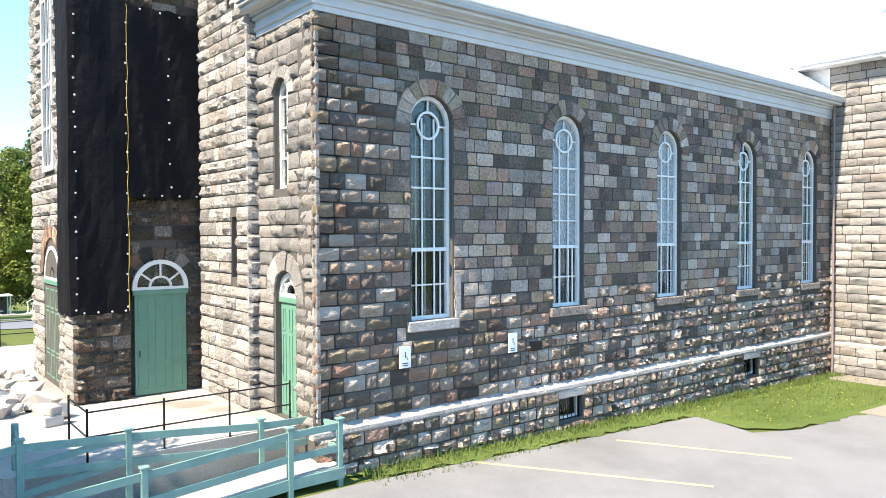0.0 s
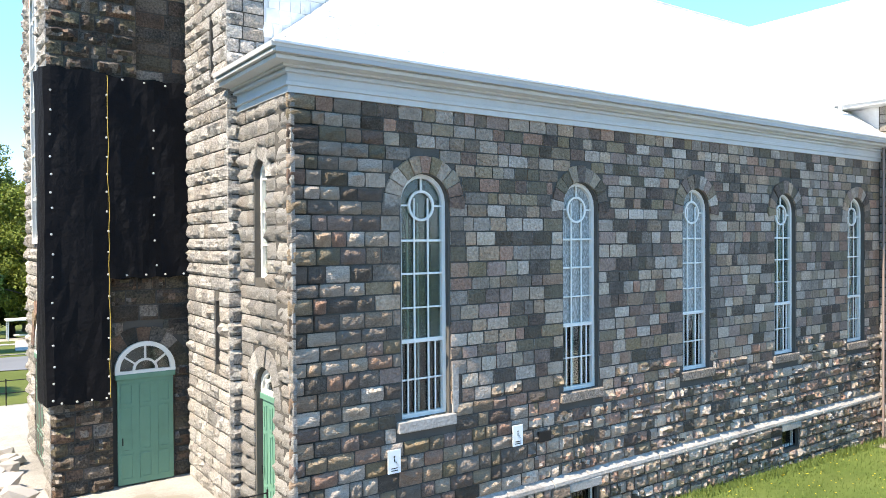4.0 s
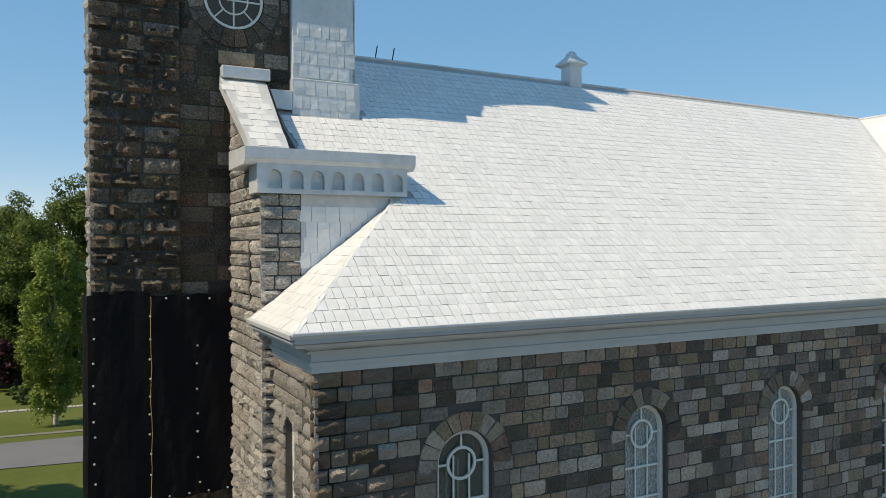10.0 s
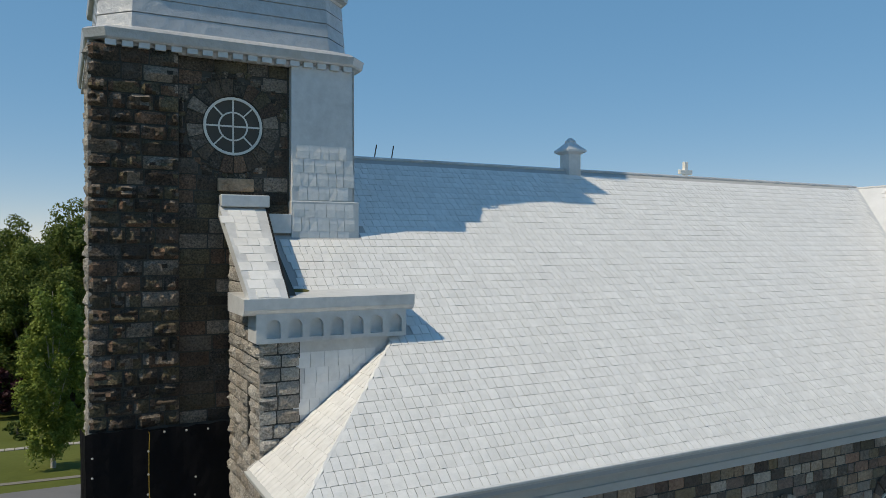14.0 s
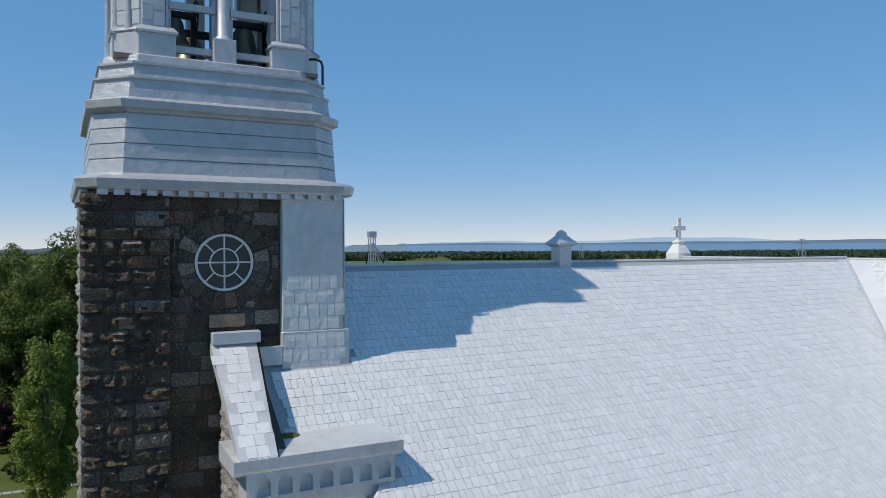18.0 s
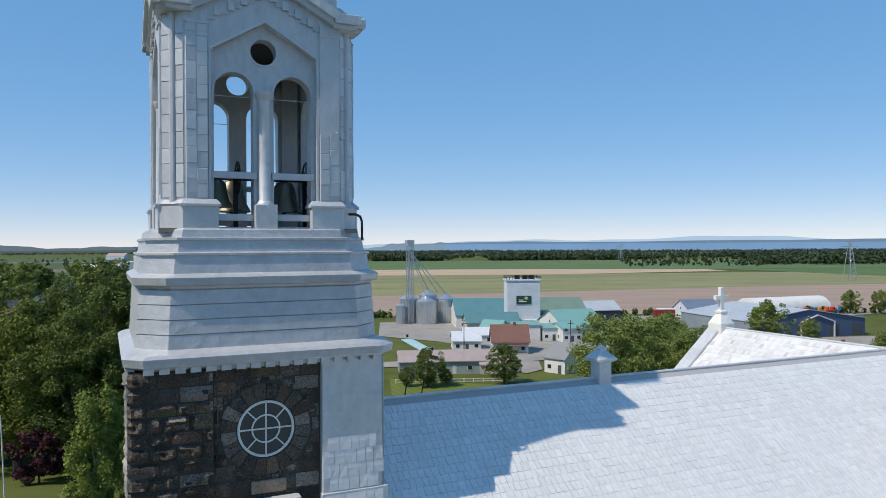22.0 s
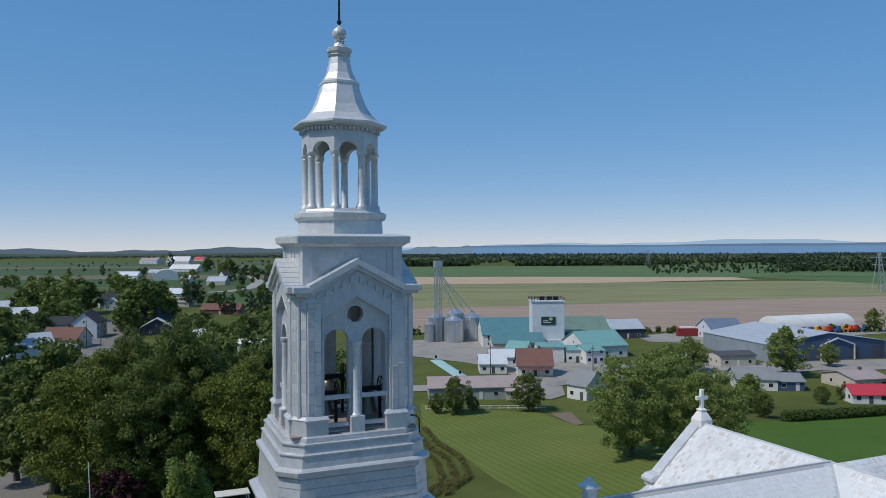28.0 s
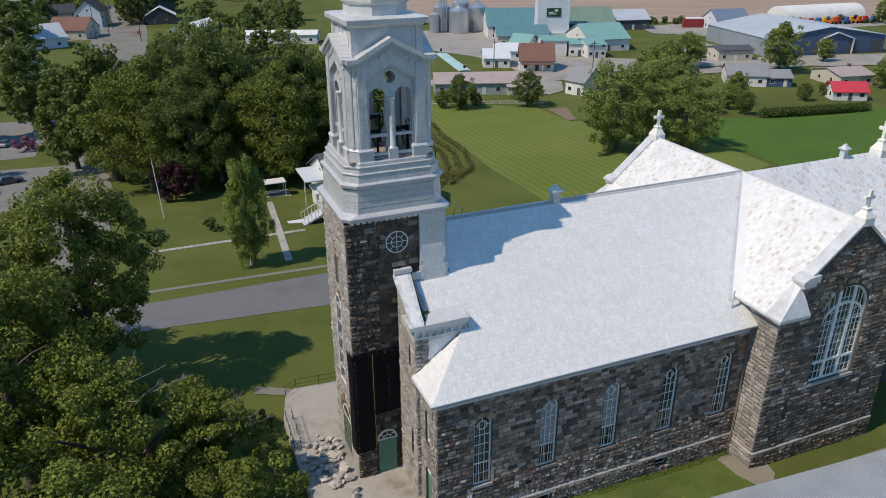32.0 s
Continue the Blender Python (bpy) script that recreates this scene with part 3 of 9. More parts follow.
M_FROST = material("frosted_patterned_glass", [(0.06, 0.075, 0.075), (0.27, 0.29, 0.285), (0.62, 0.645, 0.635)], 0.25, scale=26, fine=60, spread=1.6, stretch=(1, 1, 0.45), bump=0.6, depth=0.01, spec=0.6)


M_MILKY = material("greenish_storm_glass", [(0.38, 0.48, 0.41), (0.54, 0.64, 0.57)], 0.08, scale=3, fine=20, bump=0.1, depth=0.01, spec=0.5)
M_MILKY.node_tree.nodes["Principled BSDF"].inputs["Transmission Weight"].default_value = 0.93


def arch_window(name, uc, hw, z0, spring, face, frosted, label):
    """Frame, bars, ring and panes of one tall window."""
    w = empty(name, *face(uc, z0, 0.12), label=label, category="window", group="tall nave windows", kind="structure")
    w.matrix_basis = Matrix.Translation(face(uc, z0, 0.12)) @ Matrix.Rotation(radians(face.deg), 4, "Z")
    pl = lambda d0: (lambda u, v, d: (u, d0 + d, v))
    H, S = hw, spring - z0
    outer = [(u, v) for u, v in arch_pts(0, H + 0.01, 0.0, S, 16)]
    inner = [(u, v) for u, v in arch_pts(0, H - 0.09, 0.09, S, 16)]
    part("window_frame", holed(outer, [inner], pl(0.0), 0.12), M_WHITE, w)
    mid = 1.66
    rows = [(0.82, 0.035), (mid, 0.09), (2.38, 0.035), (3.12, 0.045), (3.84, 0.05)]
    for z, t in rows:
        part("glazing_bar", boxed(-H + 0.06, H - 0.06, 0.01 if t > 0.06 else 0.025, 0.07, z - t / 2, z + t / 2, 0.006), M_WHITE, w)
    for u in (-0.18, 0.18):
        part("glazing_bar", boxed(u - 0.018, u + 0.018, 0.028, 0.066, 0.06, S + 0.1, 0.004), M_WHITE, w)
    for u in (-0.36, 0.36):
        part("glazing_bar", boxed(u - 0.014, u + 0.014, 0.03, 0.064, 0.06, mid, 0.004), M_WHITE, w)
    cz = S - 0.07
    part("ring_bar", holed(circle_pts(0, cz, 0.34, 28), [circle_pts(0, cz, 0.285, 28)], pl(0.015), 0.05), M_WHITE, w)
    part("glazing_bar", boxed(-0.02, 0.02, 0.03, 0.06, cz + 0.33, S + H - 0.05), M_WHITE, w)
    for s in (-1, 1):
        part("glazing_bar", boxed(min(s * 0.33, s * (H - 0.05)), max(s * 0.33, s * (H - 0.05)), 0.03, 0.06, cz - 0.02, cz + 0.02), M_WHITE, w)
    # panes: clear below the middle rail, patterned or clear above
    low = [(-H + 0.05, 0.05), (H - 0.05, 0.05), (H - 0.05, mid), (-H + 0.05, mid)]
    up = [(-H + 0.05, mid)] + [(H - 0.05, mid)] + [(u, v) for u, v in arch_pts(0, H - 0.05, mid, S, 14)[2:]]
    p = part("pane", holed(low, [], pl(0.085), 0.008), M_GLASS, w)
    p.visible_shadow = False
    if frosted:
        fz = 2.38 if frosted > 1 else mid
        up2 = [(-H + 0.05, fz)] + [(H - 0.05, fz)] + up[2:]
        part("pane", holed(up2, [], pl(0.085), 0.008), M_FROST, w, "white patterned frosted glass")
        if fz > mid:
            p = part("pane", holed([(-H + 0.05, mid), (H - 0.05, mid), (H - 0.05, fz), (-H + 0.05, fz)], [], pl(0.085), 0.008), M_GLASS, w)
            p.visible_shadow = False
    else:
        p = part("pane", holed(up, [], pl(0.085), 0.008), M_MILKY, w, "cloudy greenish storm glass")
        p.visible_shadow = False
    # inner sash seen behind the storm pane
    for u in (-0.27, 0.0, 0.27):
        part("inner_bar", boxed(u - 0.02, u + 0.02, 0.17, 0.2, 0.05, S, 0.004), M_WHITE, w)
    return w


for k, x in enumerate(WIN_X):
    arch_window("window_%d" % (k + 1), x, WIN_HW, WIN_Z0, WIN_SPRING, Face(0, 0.03, 0), 1 if k in (1, 2) else 0, "tall round-headed white church window with glazing bars")
    sill = bmesh.new()
    box(sill, x - 0.76, x + 0.76, -0.06 - 0.02, 0.3, WIN_Z0 - 0.25, WIN_Z0 - 0.005, 0.02)
    part("window_sill", sill, M_LIME if k == 0 else M_DARK_ALL, wall_s, "pale stone sill" if k == 0 else "dark stone sill")
# fresh pale mortar beside the first window
part("mortar_patch", boxed(3.82, 3.99, -0.012, 0.05, 3.38, 4.45, 0.01), M_LIME, wall_s, "patch of fresh white mortar")


def basement_window(x):
    w = empty("window_6", x, 0.0, 0.25, "small white basement window with iron bars", "window", kind="structure")
    part("window_frame", holed([(0, 0), (0.95, 0), (0.95, 0.63), (0, 0.63)], [[(0.07, 0.07), (0.88, 0.07), (0.88, 0.56), (0.07, 0.56)]], lambda u, v, d: (u, d + 0.1, v), 0.08), M_WHITE, w)
    p = part("pane", boxed(0.05, 0.9, 0.15, 0.158, 0.05, 0.58), M_GLASS, w)
    p.visible_shadow = False
    for k in range(5):
        bm = bmesh.new()
        rod(bm, (0.15 + 0.16 * k, 0.04, 0.0), (0.15 + 0.16 * k, 0.04, 0.63), 0.012, seg=6)
        part("iron_bar", bm, M_BLACK, w)


basement_window(7.42)
basement_window(17.1)


# ---- cornice of the nave ----
PROFILE = [(0.05, 10.08), (0.05, 10.2), (0.10, 10.21), (0.10, 10.28), (0.06, 10.295), (0.06, 10.44), (0.15, 10.45), (0.15, 10.50), (0.12, 10.505), (0.12, 10.53), (0.21, 10.54), (0.21, 10.585), (0.44, 10.60), (0.46, 10.66), (0.43, 10.67), (0.43, 10.69), (0.53, 10.695), (0.54, 10.735), (0.49, 10.74), (0.49, 10.77), (0.58, 10.775), (0.60, 10.86), (0.0, 10.9), (-0.1, 10.08)]


def cornice_run(nodes):
    """nodes: functions of the offset d giving x, y."""
    bm = bmesh.new()
    loft(bm, [[(*n(d), z) for d, z in PROFILE] for n in nodes])
    bmesh.ops.recalc_face_normals(bm, faces=bm.faces[:])
    return bm


cor = part("trim_cornice", cornice_run([lambda d: (24.0, -d), lambda d: (-d, -d), lambda d: (-d, 2.72)]), M_CORNICE)
tagged(cor, "pale grey moulded metal cornice under the eaves", "cornice", kind="structure")
tagged(part("trim_cornice", cornice_run([lambda d: (24.0, 18.5 + d), lambda d: (-d, 18.5 + d), lambda d: (-d, 15.8)]), M_CORNICE), "pale grey moulded cornice", "cornice", kind="structure")


# ---- west front of the aisle ----
wb = [arch_block(-1.45, 0.55, 1.0, 4.1, 0.42), arch_block(-1.6, 0.36, 6.3, 8.6, 0.3)]
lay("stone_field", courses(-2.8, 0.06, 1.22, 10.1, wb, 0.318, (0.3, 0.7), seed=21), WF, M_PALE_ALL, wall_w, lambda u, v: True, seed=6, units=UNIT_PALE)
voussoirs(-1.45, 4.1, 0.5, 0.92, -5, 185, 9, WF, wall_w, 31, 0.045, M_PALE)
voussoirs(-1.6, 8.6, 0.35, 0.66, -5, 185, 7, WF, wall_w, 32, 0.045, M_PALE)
part("wall_core", boxed(0.03, 0.63, 0.03, 0.73, -1, 10.05), M_MORTAR, wall_w)
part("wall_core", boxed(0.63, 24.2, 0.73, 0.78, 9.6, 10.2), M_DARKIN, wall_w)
# dark floor, and an added dark panel in place of the unlit far interior
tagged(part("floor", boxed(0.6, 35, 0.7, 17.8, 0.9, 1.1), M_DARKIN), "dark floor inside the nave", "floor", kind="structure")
tagged(part("wall_inner", boxed(0.64, 24, 6.0, 6.15, 1.1, 10.6), M_DARKIN), "added dark panel standing in for the unlit nave interior", "wall", kind="structure")
w = empty("window_7", 0.16, 1.6, 6.45, "narrow round-headed white window in the west front", "window", kind="structure")
w.matrix_basis = Matrix.Translation((0.16, 1.6, 6.45)) @ Matrix.Rotation(radians(-90), 4, "Z")
pl = lambda u, v, d: (u, d, v)
part("window_frame", holed(arch_pts(0, 0.34, 0, 2.15), [arch_pts(0, 0.26, 0.08, 2.15)], pl, 0.1), M_WHITE, w)
part("glazing_bar", boxed(-0.015, 0.015, 0.02, 0.06, 0.05, 2.4), M_WHITE, w)
for z in (0.7, 1.4, 2.1):
    part("glazing_bar", boxed(-0.3, 0.3, 0.02, 0.06, z - 0.02, z + 0.02), M_WHITE, w)
p = part("pane", holed(arch_pts(0, 0.3, 0.04, 2.15), [], lambda u, v, d: (u, d + 0.07, v), 0.008), M_GLASS, w)
p.visible_shadow = False


def panelled_door(name, x, y, z, deg, width, height, rise, label, fan=True):
    """A panelled leaf under a fanlight, in its frame; the origin is at the sill's middle."""
    d = empty(name, x, y, z, label, "door", kind="structure")
    d.matrix_basis = Matrix.Translation((x, y, z)) @ Matrix.Rotation(radians(deg), 4, "Z")
    h = width / 2
    part("leaf", boxed(-h, h, 0.03, 0.09, 0.0, height, 0.008), M_TEAL, d)
    cols = 3
    cw = width / cols
    for i in range(cols):
        for z0, z1 in ((0.14, 0.28 * height), (0.32 * height, 0.72 * height), (0.76 * height, height - 0.14)):
            a, b = -h + i * cw + 0.09, -h + (i + 1) * cw - 0.09
            part("door_panel", holed([(a - 0.02, z0 - 0.02), (b + 0.02, z0 - 0.02), (b + 0.02, z1 + 0.02), (a - 0.02, z1 + 0.02)], [[(a + 0.025, z0 + 0.025), (b - 0.025, z0 + 0.025), (b - 0.025, z1 - 0.025), (a + 0.025, z1 - 0.025)]], lambda u, v, q: (u, 0.012 + q, v), 0.02), M_TEAL, d)
    part("handle", rod(bmesh.new(), (-h + 0.1, -0.03, 1.0), (-h + 0.1, -0.03, 1.18), 0.014, seg=8), M_BLACK, d, "black iron handle")
    part("frame_head", boxed(-h - 0.05, h + 0.05, -0.02, 0.1, height, height + 0.13, 0.01), M_TEAL, d, "green transom rail")
    if fan:
        s = height + 0.13
        part("fanlight_frame", holed(arch_pts(0, h + 0.06, s, s + 0.06, 16, rise), [arch_pts(0, h - 0.06, s + 0.07, s + 0.08, 16, rise - 0.13)], lambda u, v, q: (u, q, v), 0.1), M_WHITE, d, "white arched fanlight frame")
        part("fanlight_arc", holed(arch_pts(0, 0.3, s + 0.07, s + 0.08, 12, 0.28), [arch_pts(0, 0.24, s + 0.08, s + 0.085, 12, 0.22)], lambda u, v, q: (u, q + 0.02, v), 0.05), M_WHITE, d, "white glazing arc")
        for a in (35, 90, 145):
            c, t = math.cos(radians(a)), math.sin(radians(a))
            k = (rise - 0.1) / math.hypot(c * (rise - 0.1) / (h - 0.05), t)
            part("fanlight_spoke", beam(bmesh.new(), (0.27 * c, 0.045, s + 0.08 + 0.25 * t), (k * c, 0.045, s + 0.08 + k * t), 0.045), M_WHITE, d, "white glazing spoke")
        p = part("pane", holed(arch_pts(0, h - 0.03, s + 0.04, s + 0.06, 14, rise - 0.06), [], lambda u, v, q: (u, q + 0.07, v), 0.008), M_GLASS, d)
        p.visible_shadow = False
    return d


panelled_door("door_1", -1.3, TCY - TH + 0.0, TERRACE + 0.03, 0, 1.32, 2.6, 0.72, "closed green panelled door with a white fanlight in the tower")
panelled_door("door_2", 0.13, 1.45, TERRACE + 0.03, -90, 0.96, 2.6, 0.5, "closed green panelled side door with a white fanlight")


# ---- the tower's masonry ----
tpart("stone_core", rings(bmesh.new(), (3.06, 0.6, -1), (3.06, 0.6, 20.3)), M_MORTAR, "dark mortar core of the shaft")
SY = TCY - TH
XW = TCX - TH


def tlay(name, rects, face, mat, **kw):
    ob = lay(name, rects, face, mat, tower, **kw)
    if ob:
        ob.matrix_parent_inverse = Matrix.Translation((-TCX, -TCY, 0))
    return ob


def tbox(name, *a, mat=None, label="", bevel=0.0):
    return tpart(name, boxed(*a, bevel), mat or M_MORTAR, label)


tbox("pilaster_core", -3.39, -1.43, SY + 0.03, SY + 0.3, 11.2, 20.3)
tbox("pilaster_core", -3.39, -2.08, SY + 0.025, SY + 0.3, -1, 11.2)
face_p = Face(0, SY + 0.03, 0)
face_r = Face(0, SY + 0.21, 0)
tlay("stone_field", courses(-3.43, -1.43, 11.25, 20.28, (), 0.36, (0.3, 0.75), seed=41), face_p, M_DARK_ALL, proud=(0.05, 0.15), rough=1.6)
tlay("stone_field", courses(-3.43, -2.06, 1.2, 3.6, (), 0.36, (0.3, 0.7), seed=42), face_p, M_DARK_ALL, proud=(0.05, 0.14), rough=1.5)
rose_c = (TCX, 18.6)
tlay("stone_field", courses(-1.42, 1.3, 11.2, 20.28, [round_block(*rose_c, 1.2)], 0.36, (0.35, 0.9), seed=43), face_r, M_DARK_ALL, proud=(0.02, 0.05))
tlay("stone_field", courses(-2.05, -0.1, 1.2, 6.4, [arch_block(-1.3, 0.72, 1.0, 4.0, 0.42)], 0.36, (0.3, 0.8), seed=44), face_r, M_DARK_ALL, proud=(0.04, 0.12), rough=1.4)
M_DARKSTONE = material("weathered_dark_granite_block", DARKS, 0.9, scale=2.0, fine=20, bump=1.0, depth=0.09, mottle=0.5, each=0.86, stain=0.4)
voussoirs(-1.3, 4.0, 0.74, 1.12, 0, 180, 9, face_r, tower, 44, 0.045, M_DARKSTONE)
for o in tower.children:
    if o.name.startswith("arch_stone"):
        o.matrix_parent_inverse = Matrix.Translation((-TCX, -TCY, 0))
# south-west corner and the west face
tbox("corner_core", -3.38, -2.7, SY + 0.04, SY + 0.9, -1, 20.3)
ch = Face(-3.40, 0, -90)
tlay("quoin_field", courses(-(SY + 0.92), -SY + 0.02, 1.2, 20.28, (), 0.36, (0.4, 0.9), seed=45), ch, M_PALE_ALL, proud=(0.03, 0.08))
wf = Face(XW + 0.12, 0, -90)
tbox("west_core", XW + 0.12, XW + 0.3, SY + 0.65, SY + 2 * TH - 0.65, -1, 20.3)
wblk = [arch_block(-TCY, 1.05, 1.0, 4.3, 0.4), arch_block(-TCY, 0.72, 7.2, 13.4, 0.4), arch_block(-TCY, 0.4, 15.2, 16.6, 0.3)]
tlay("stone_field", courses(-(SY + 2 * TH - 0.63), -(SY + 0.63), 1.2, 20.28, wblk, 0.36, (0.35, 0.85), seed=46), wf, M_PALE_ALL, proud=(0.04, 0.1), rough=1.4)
voussoirs(-TCY, 13.4, 0.72, 1.1, 0, 180, 9, wf, tower, 46)
voussoirs(-TCY, 4.3, 1.05, 1.45, 0, 180, 11, wf, tower, 47)
voussoirs(-TCY, 16.6, 0.4, 0.7, 0, 180, 7, wf, tower, 48)
for o in tower.children:
    if o.name.startswith("arch_stone"):
        o.matrix_parent_inverse = Matrix.Translation((-TCX, -TCY, 0))
panelled_door("door_3", XW + 0.1, TCY, TERRACE + 0.05, -90, 1.9, 2.75, 0.9, "closed green double door of the west portal")
w = empty("window_8", XW + 0.1, TCY, 7.2, "tall white round-headed window of the tower", "window", kind="structure")
w.matrix_basis = Matrix.Translation((XW + 0.1, TCY, 7.2)) @ Matrix.Rotation(radians(-90), 4, "Z")
part("window_frame", holed(arch_pts(0, 0.72, 0, 6.2), [arch_pts(0, 0.58, 0.14, 6.2)], lambda u, v, d: (u, d - 0.06, v), 0.14), M_WHITE, w)
for z in (1.2, 2.4, 3.6, 4.8, 6.0):
    part("glazing_bar", boxed(-0.6, 0.6, -0.03, 0.02, z - 0.03, z + 0.03), M_WHITE, w)
for u in (-0.2, 0.2):
    part("glazing_bar", boxed(u - 0.025, u + 0.025, -0.03, 0.02, 0.1, 6.6), M_WHITE, w)
part("pane", holed(arch_pts(0, 0.62, 0.1, 6.2), [], lambda u, v, d: (u, d + 0.02, v), 0.006), M_GLASS, w)

# rose window
w = empty("window_9", *face_r(*rose_c, 0), label="round white-framed rose window with spokes", category="window", kind="structure")
pl = lambda u, v, d: (u, d, v)
part("window_frame", holed(circle_pts(0, 0, 0.735, 32), [circle_pts(0, 0, 0.67, 32)], lambda u, v, d: (u, d - 0.03, v), 0.1), M_WHITE, w)
part("ring_bar", holed(circle_pts(0, 0, 0.375, 28), [circle_pts(0, 0, 0.335, 28)], lambda u, v, d: (u, d - 0.01, v), 0.05), M_WHITE, w)
for a in range(0, 180, 90):
    c, s = math.cos(radians(a)), math.sin(radians(a))
    part("spoke", beam(bmesh.new(), (-0.68 * c, 0.015, -0.68 * s), (0.68 * c, 0.015, 0.68 * s), 0.042, 0.042), M_WHITE, w)
for a in (45, 135, 225, 315):
    c, s = math.cos(radians(a)), math.sin(radians(a))
    part("spoke", beam(bmesh.new(), (0.36 * c, 0.0, 0.36 * s), (0.68 * c, 0.0, 0.68 * s), 0.036), M_WHITE, w)
part("pane", holed(circle_pts(0, 0, 0.68, 32), [], lambda u, v, d: (u, d + 0.04, v), 0.008), M_GLASS, w)
rub = random.Random(19)
rubble = []
for k in range(40):
    t = 2 * math.pi * k / 40 + rub.uniform(-0.05, 0.05)
    q = rub.uniform(1.24, 1.36)
    u, v = rose_c[0] + q * math.cos(t), rose_c[1] + q * math.sin(t)
    hw, hh = rub.uniform(0.07, 0.14), rub.uniform(0.06, 0.11)
    if -1.34 < u < 1.2:
        rubble.append((u - hw, u + hw, v - hh, v + hh))
tlay("rubble_ring", rubble, face_r, M_DARK_ALL, proud=(0.02, 0.05), seed=52)
voussoirs(*rose_c, 0.76, 1.17, 0, 360, 20, face_r, tower, 51, 0.05, M_DARKSTONE)
for o in tower.children:
    if o.name.startswith("arch_stone"):
        o.matrix_parent_inverse = Matrix.Translation((-TCX, -TCY, 0))
tpart("date_stone", boxed(-0.5, 0.4, SY + 0.1, SY + 0.3, 16.95, 17.28, 0.02), M_STONE, "plain pale grey stone tablet")


# ---- sheet metal ----
def shingles(name, o, u_dir, v_dir, lu, lv, inside, mat, parent=None, w=0.215, h=0.31, single=None, seed=1, lift=0.0075, trim=None):
    """Overlapping metal shingles on a plane; inside(point) tells where they lie, trim cuts them at an edge."""
    r = random.Random(seed)
    o, U, V = Vector(o), Vector(u_dir).normalized(), Vector(v_dir).normalized()
    N = U.cross(V)
    vs, fs, kept = [], [], 0
    rows = int(lv / h)
    for j in range(rows + 1):
        u = -r.uniform(0, w)
        while u < lu:
            ww = w * r.uniform(0.75, 1.25)
            c = o + U * (u + ww / 2) + V * (j * h + h / 2)
            if inside(c) and j * h + h < lv + 0.05:
                a, b = u + 0.006, u + ww - 0.006
                l0, l1 = lift * r.uniform(0.1, 2.6), lift * r.uniform(0.1, 2.6)
                g = []
                for q, l in ((a, l0), ((a + b) / 2, (l0 + l1) / 2 + r.uniform(-0.003, 0.009)), (b, l1)):
                    g.append(o + U * q + V * (j * h + 0.002 + r.uniform(-0.003, 0.003)) + N * (l + 0.003))
                for q, l in ((a, l0), ((a + b) / 2, l0), (b, l1)):
                    g.append(o + U * q + V * (j * h + h * 0.55) + N * (0.008 + l * 0.5 + r.uniform(0, 0.007)))
                for q in (a, (a + b) / 2, b):
                    g.append(o + U * q + V * (j * h + h) + N * 0.004)
                for q in (a, (a + b) / 2, b):
                    g.append(o + U * q + V * (j * h + 0.006) + N * -0.004)
                if trim:
                    for p in g:
                        trim(p)
                f = [(0, 1, 4, 3), (1, 2, 5, 4), (3, 4, 7, 6), (4, 5, 8, 7), (9, 10, 1, 0), (10, 11, 2, 1), (9, 0, 3, 6), (2, 11, 8, 5)]
                if single and kept < 300 and single(c):
                    kept += 1
                    raw("shingle", [tuple(p - c) for p in g], f, mat[0], parent).location = c
                else:
                    n = len(vs)
                    vs += [tuple(p) for p in g]
                    fs += [tuple(n + k for k in q) for q in f]
            u += ww
    ob = raw(name, vs, fs, mat[1], parent)
    ob["kind"] = "stuff"
    return ob


SILVERS = [(0.56, 0.558, 0.55), (0.70, 0.697, 0.685), (0.78, 0.776, 0.765), (0.85, 0.846, 0.83)]
M_SHINGLE = material("silver_shingle", SILVERS, 0.5, 0.1, scale=1.3, fine=5.0, bump=0.4, depth=0.03, each=0.26, stain=0.05, mottle=0.04)
M_SHINGLE_ALL = material("silver_shingle_field", SILVERS, 0.5, 0.1, scale=1.3, fine=5.0, bump=0.4, depth=0.03, each=0.26, island=True, stain=0.05, mottle=0.04)
RUSTY = [(0.42, 0.30, 0.24), (0.66, 0.62, 0.58), (0.72, 0.72, 0.71), (0.78, 0.78, 0.775), (0.70, 0.70, 0.70), (0.80, 0.80, 0.79), (0.76, 0.76, 0.76), (0.82, 0.82, 0.82)]
M_SHINGLE_OLD = material("rust_specked_shingle", RUSTY, 0.55, 0.1, scale=1.2, fine=6, bump=0.4, depth=0.03, each=0.8, island=True, stain=0.15)
SH = (M_SHINGLE, M_SHINGLE_ALL)
roof = bpy.data.objects["roof"]


def valley_x(z):
    return RX - EX + (z - EZ) / RSLOPE


def cut_south(p):
    """Cuts the south slope along the hip."""
    if p.y < 2.75:
        p.x = max(p.x, p.y + 0.03)


def cut_west(p):
    """Cuts the west slope along the hip."""
    p.y = max(p.y, p.x - 0.01)


def on_south(p):
    if p.x > (23.9 if p.z < EZ - 0.3 else valley_x(p.z) - 0.3):
        return False
    if p.y < 2.75:
        return p.x > p.y - 0.07
    if p.y < 4.15:
        return p.x > 3.3
    if p.y < SY - 0.05:
        return p.x > 1.0
    return p.x > 3.35


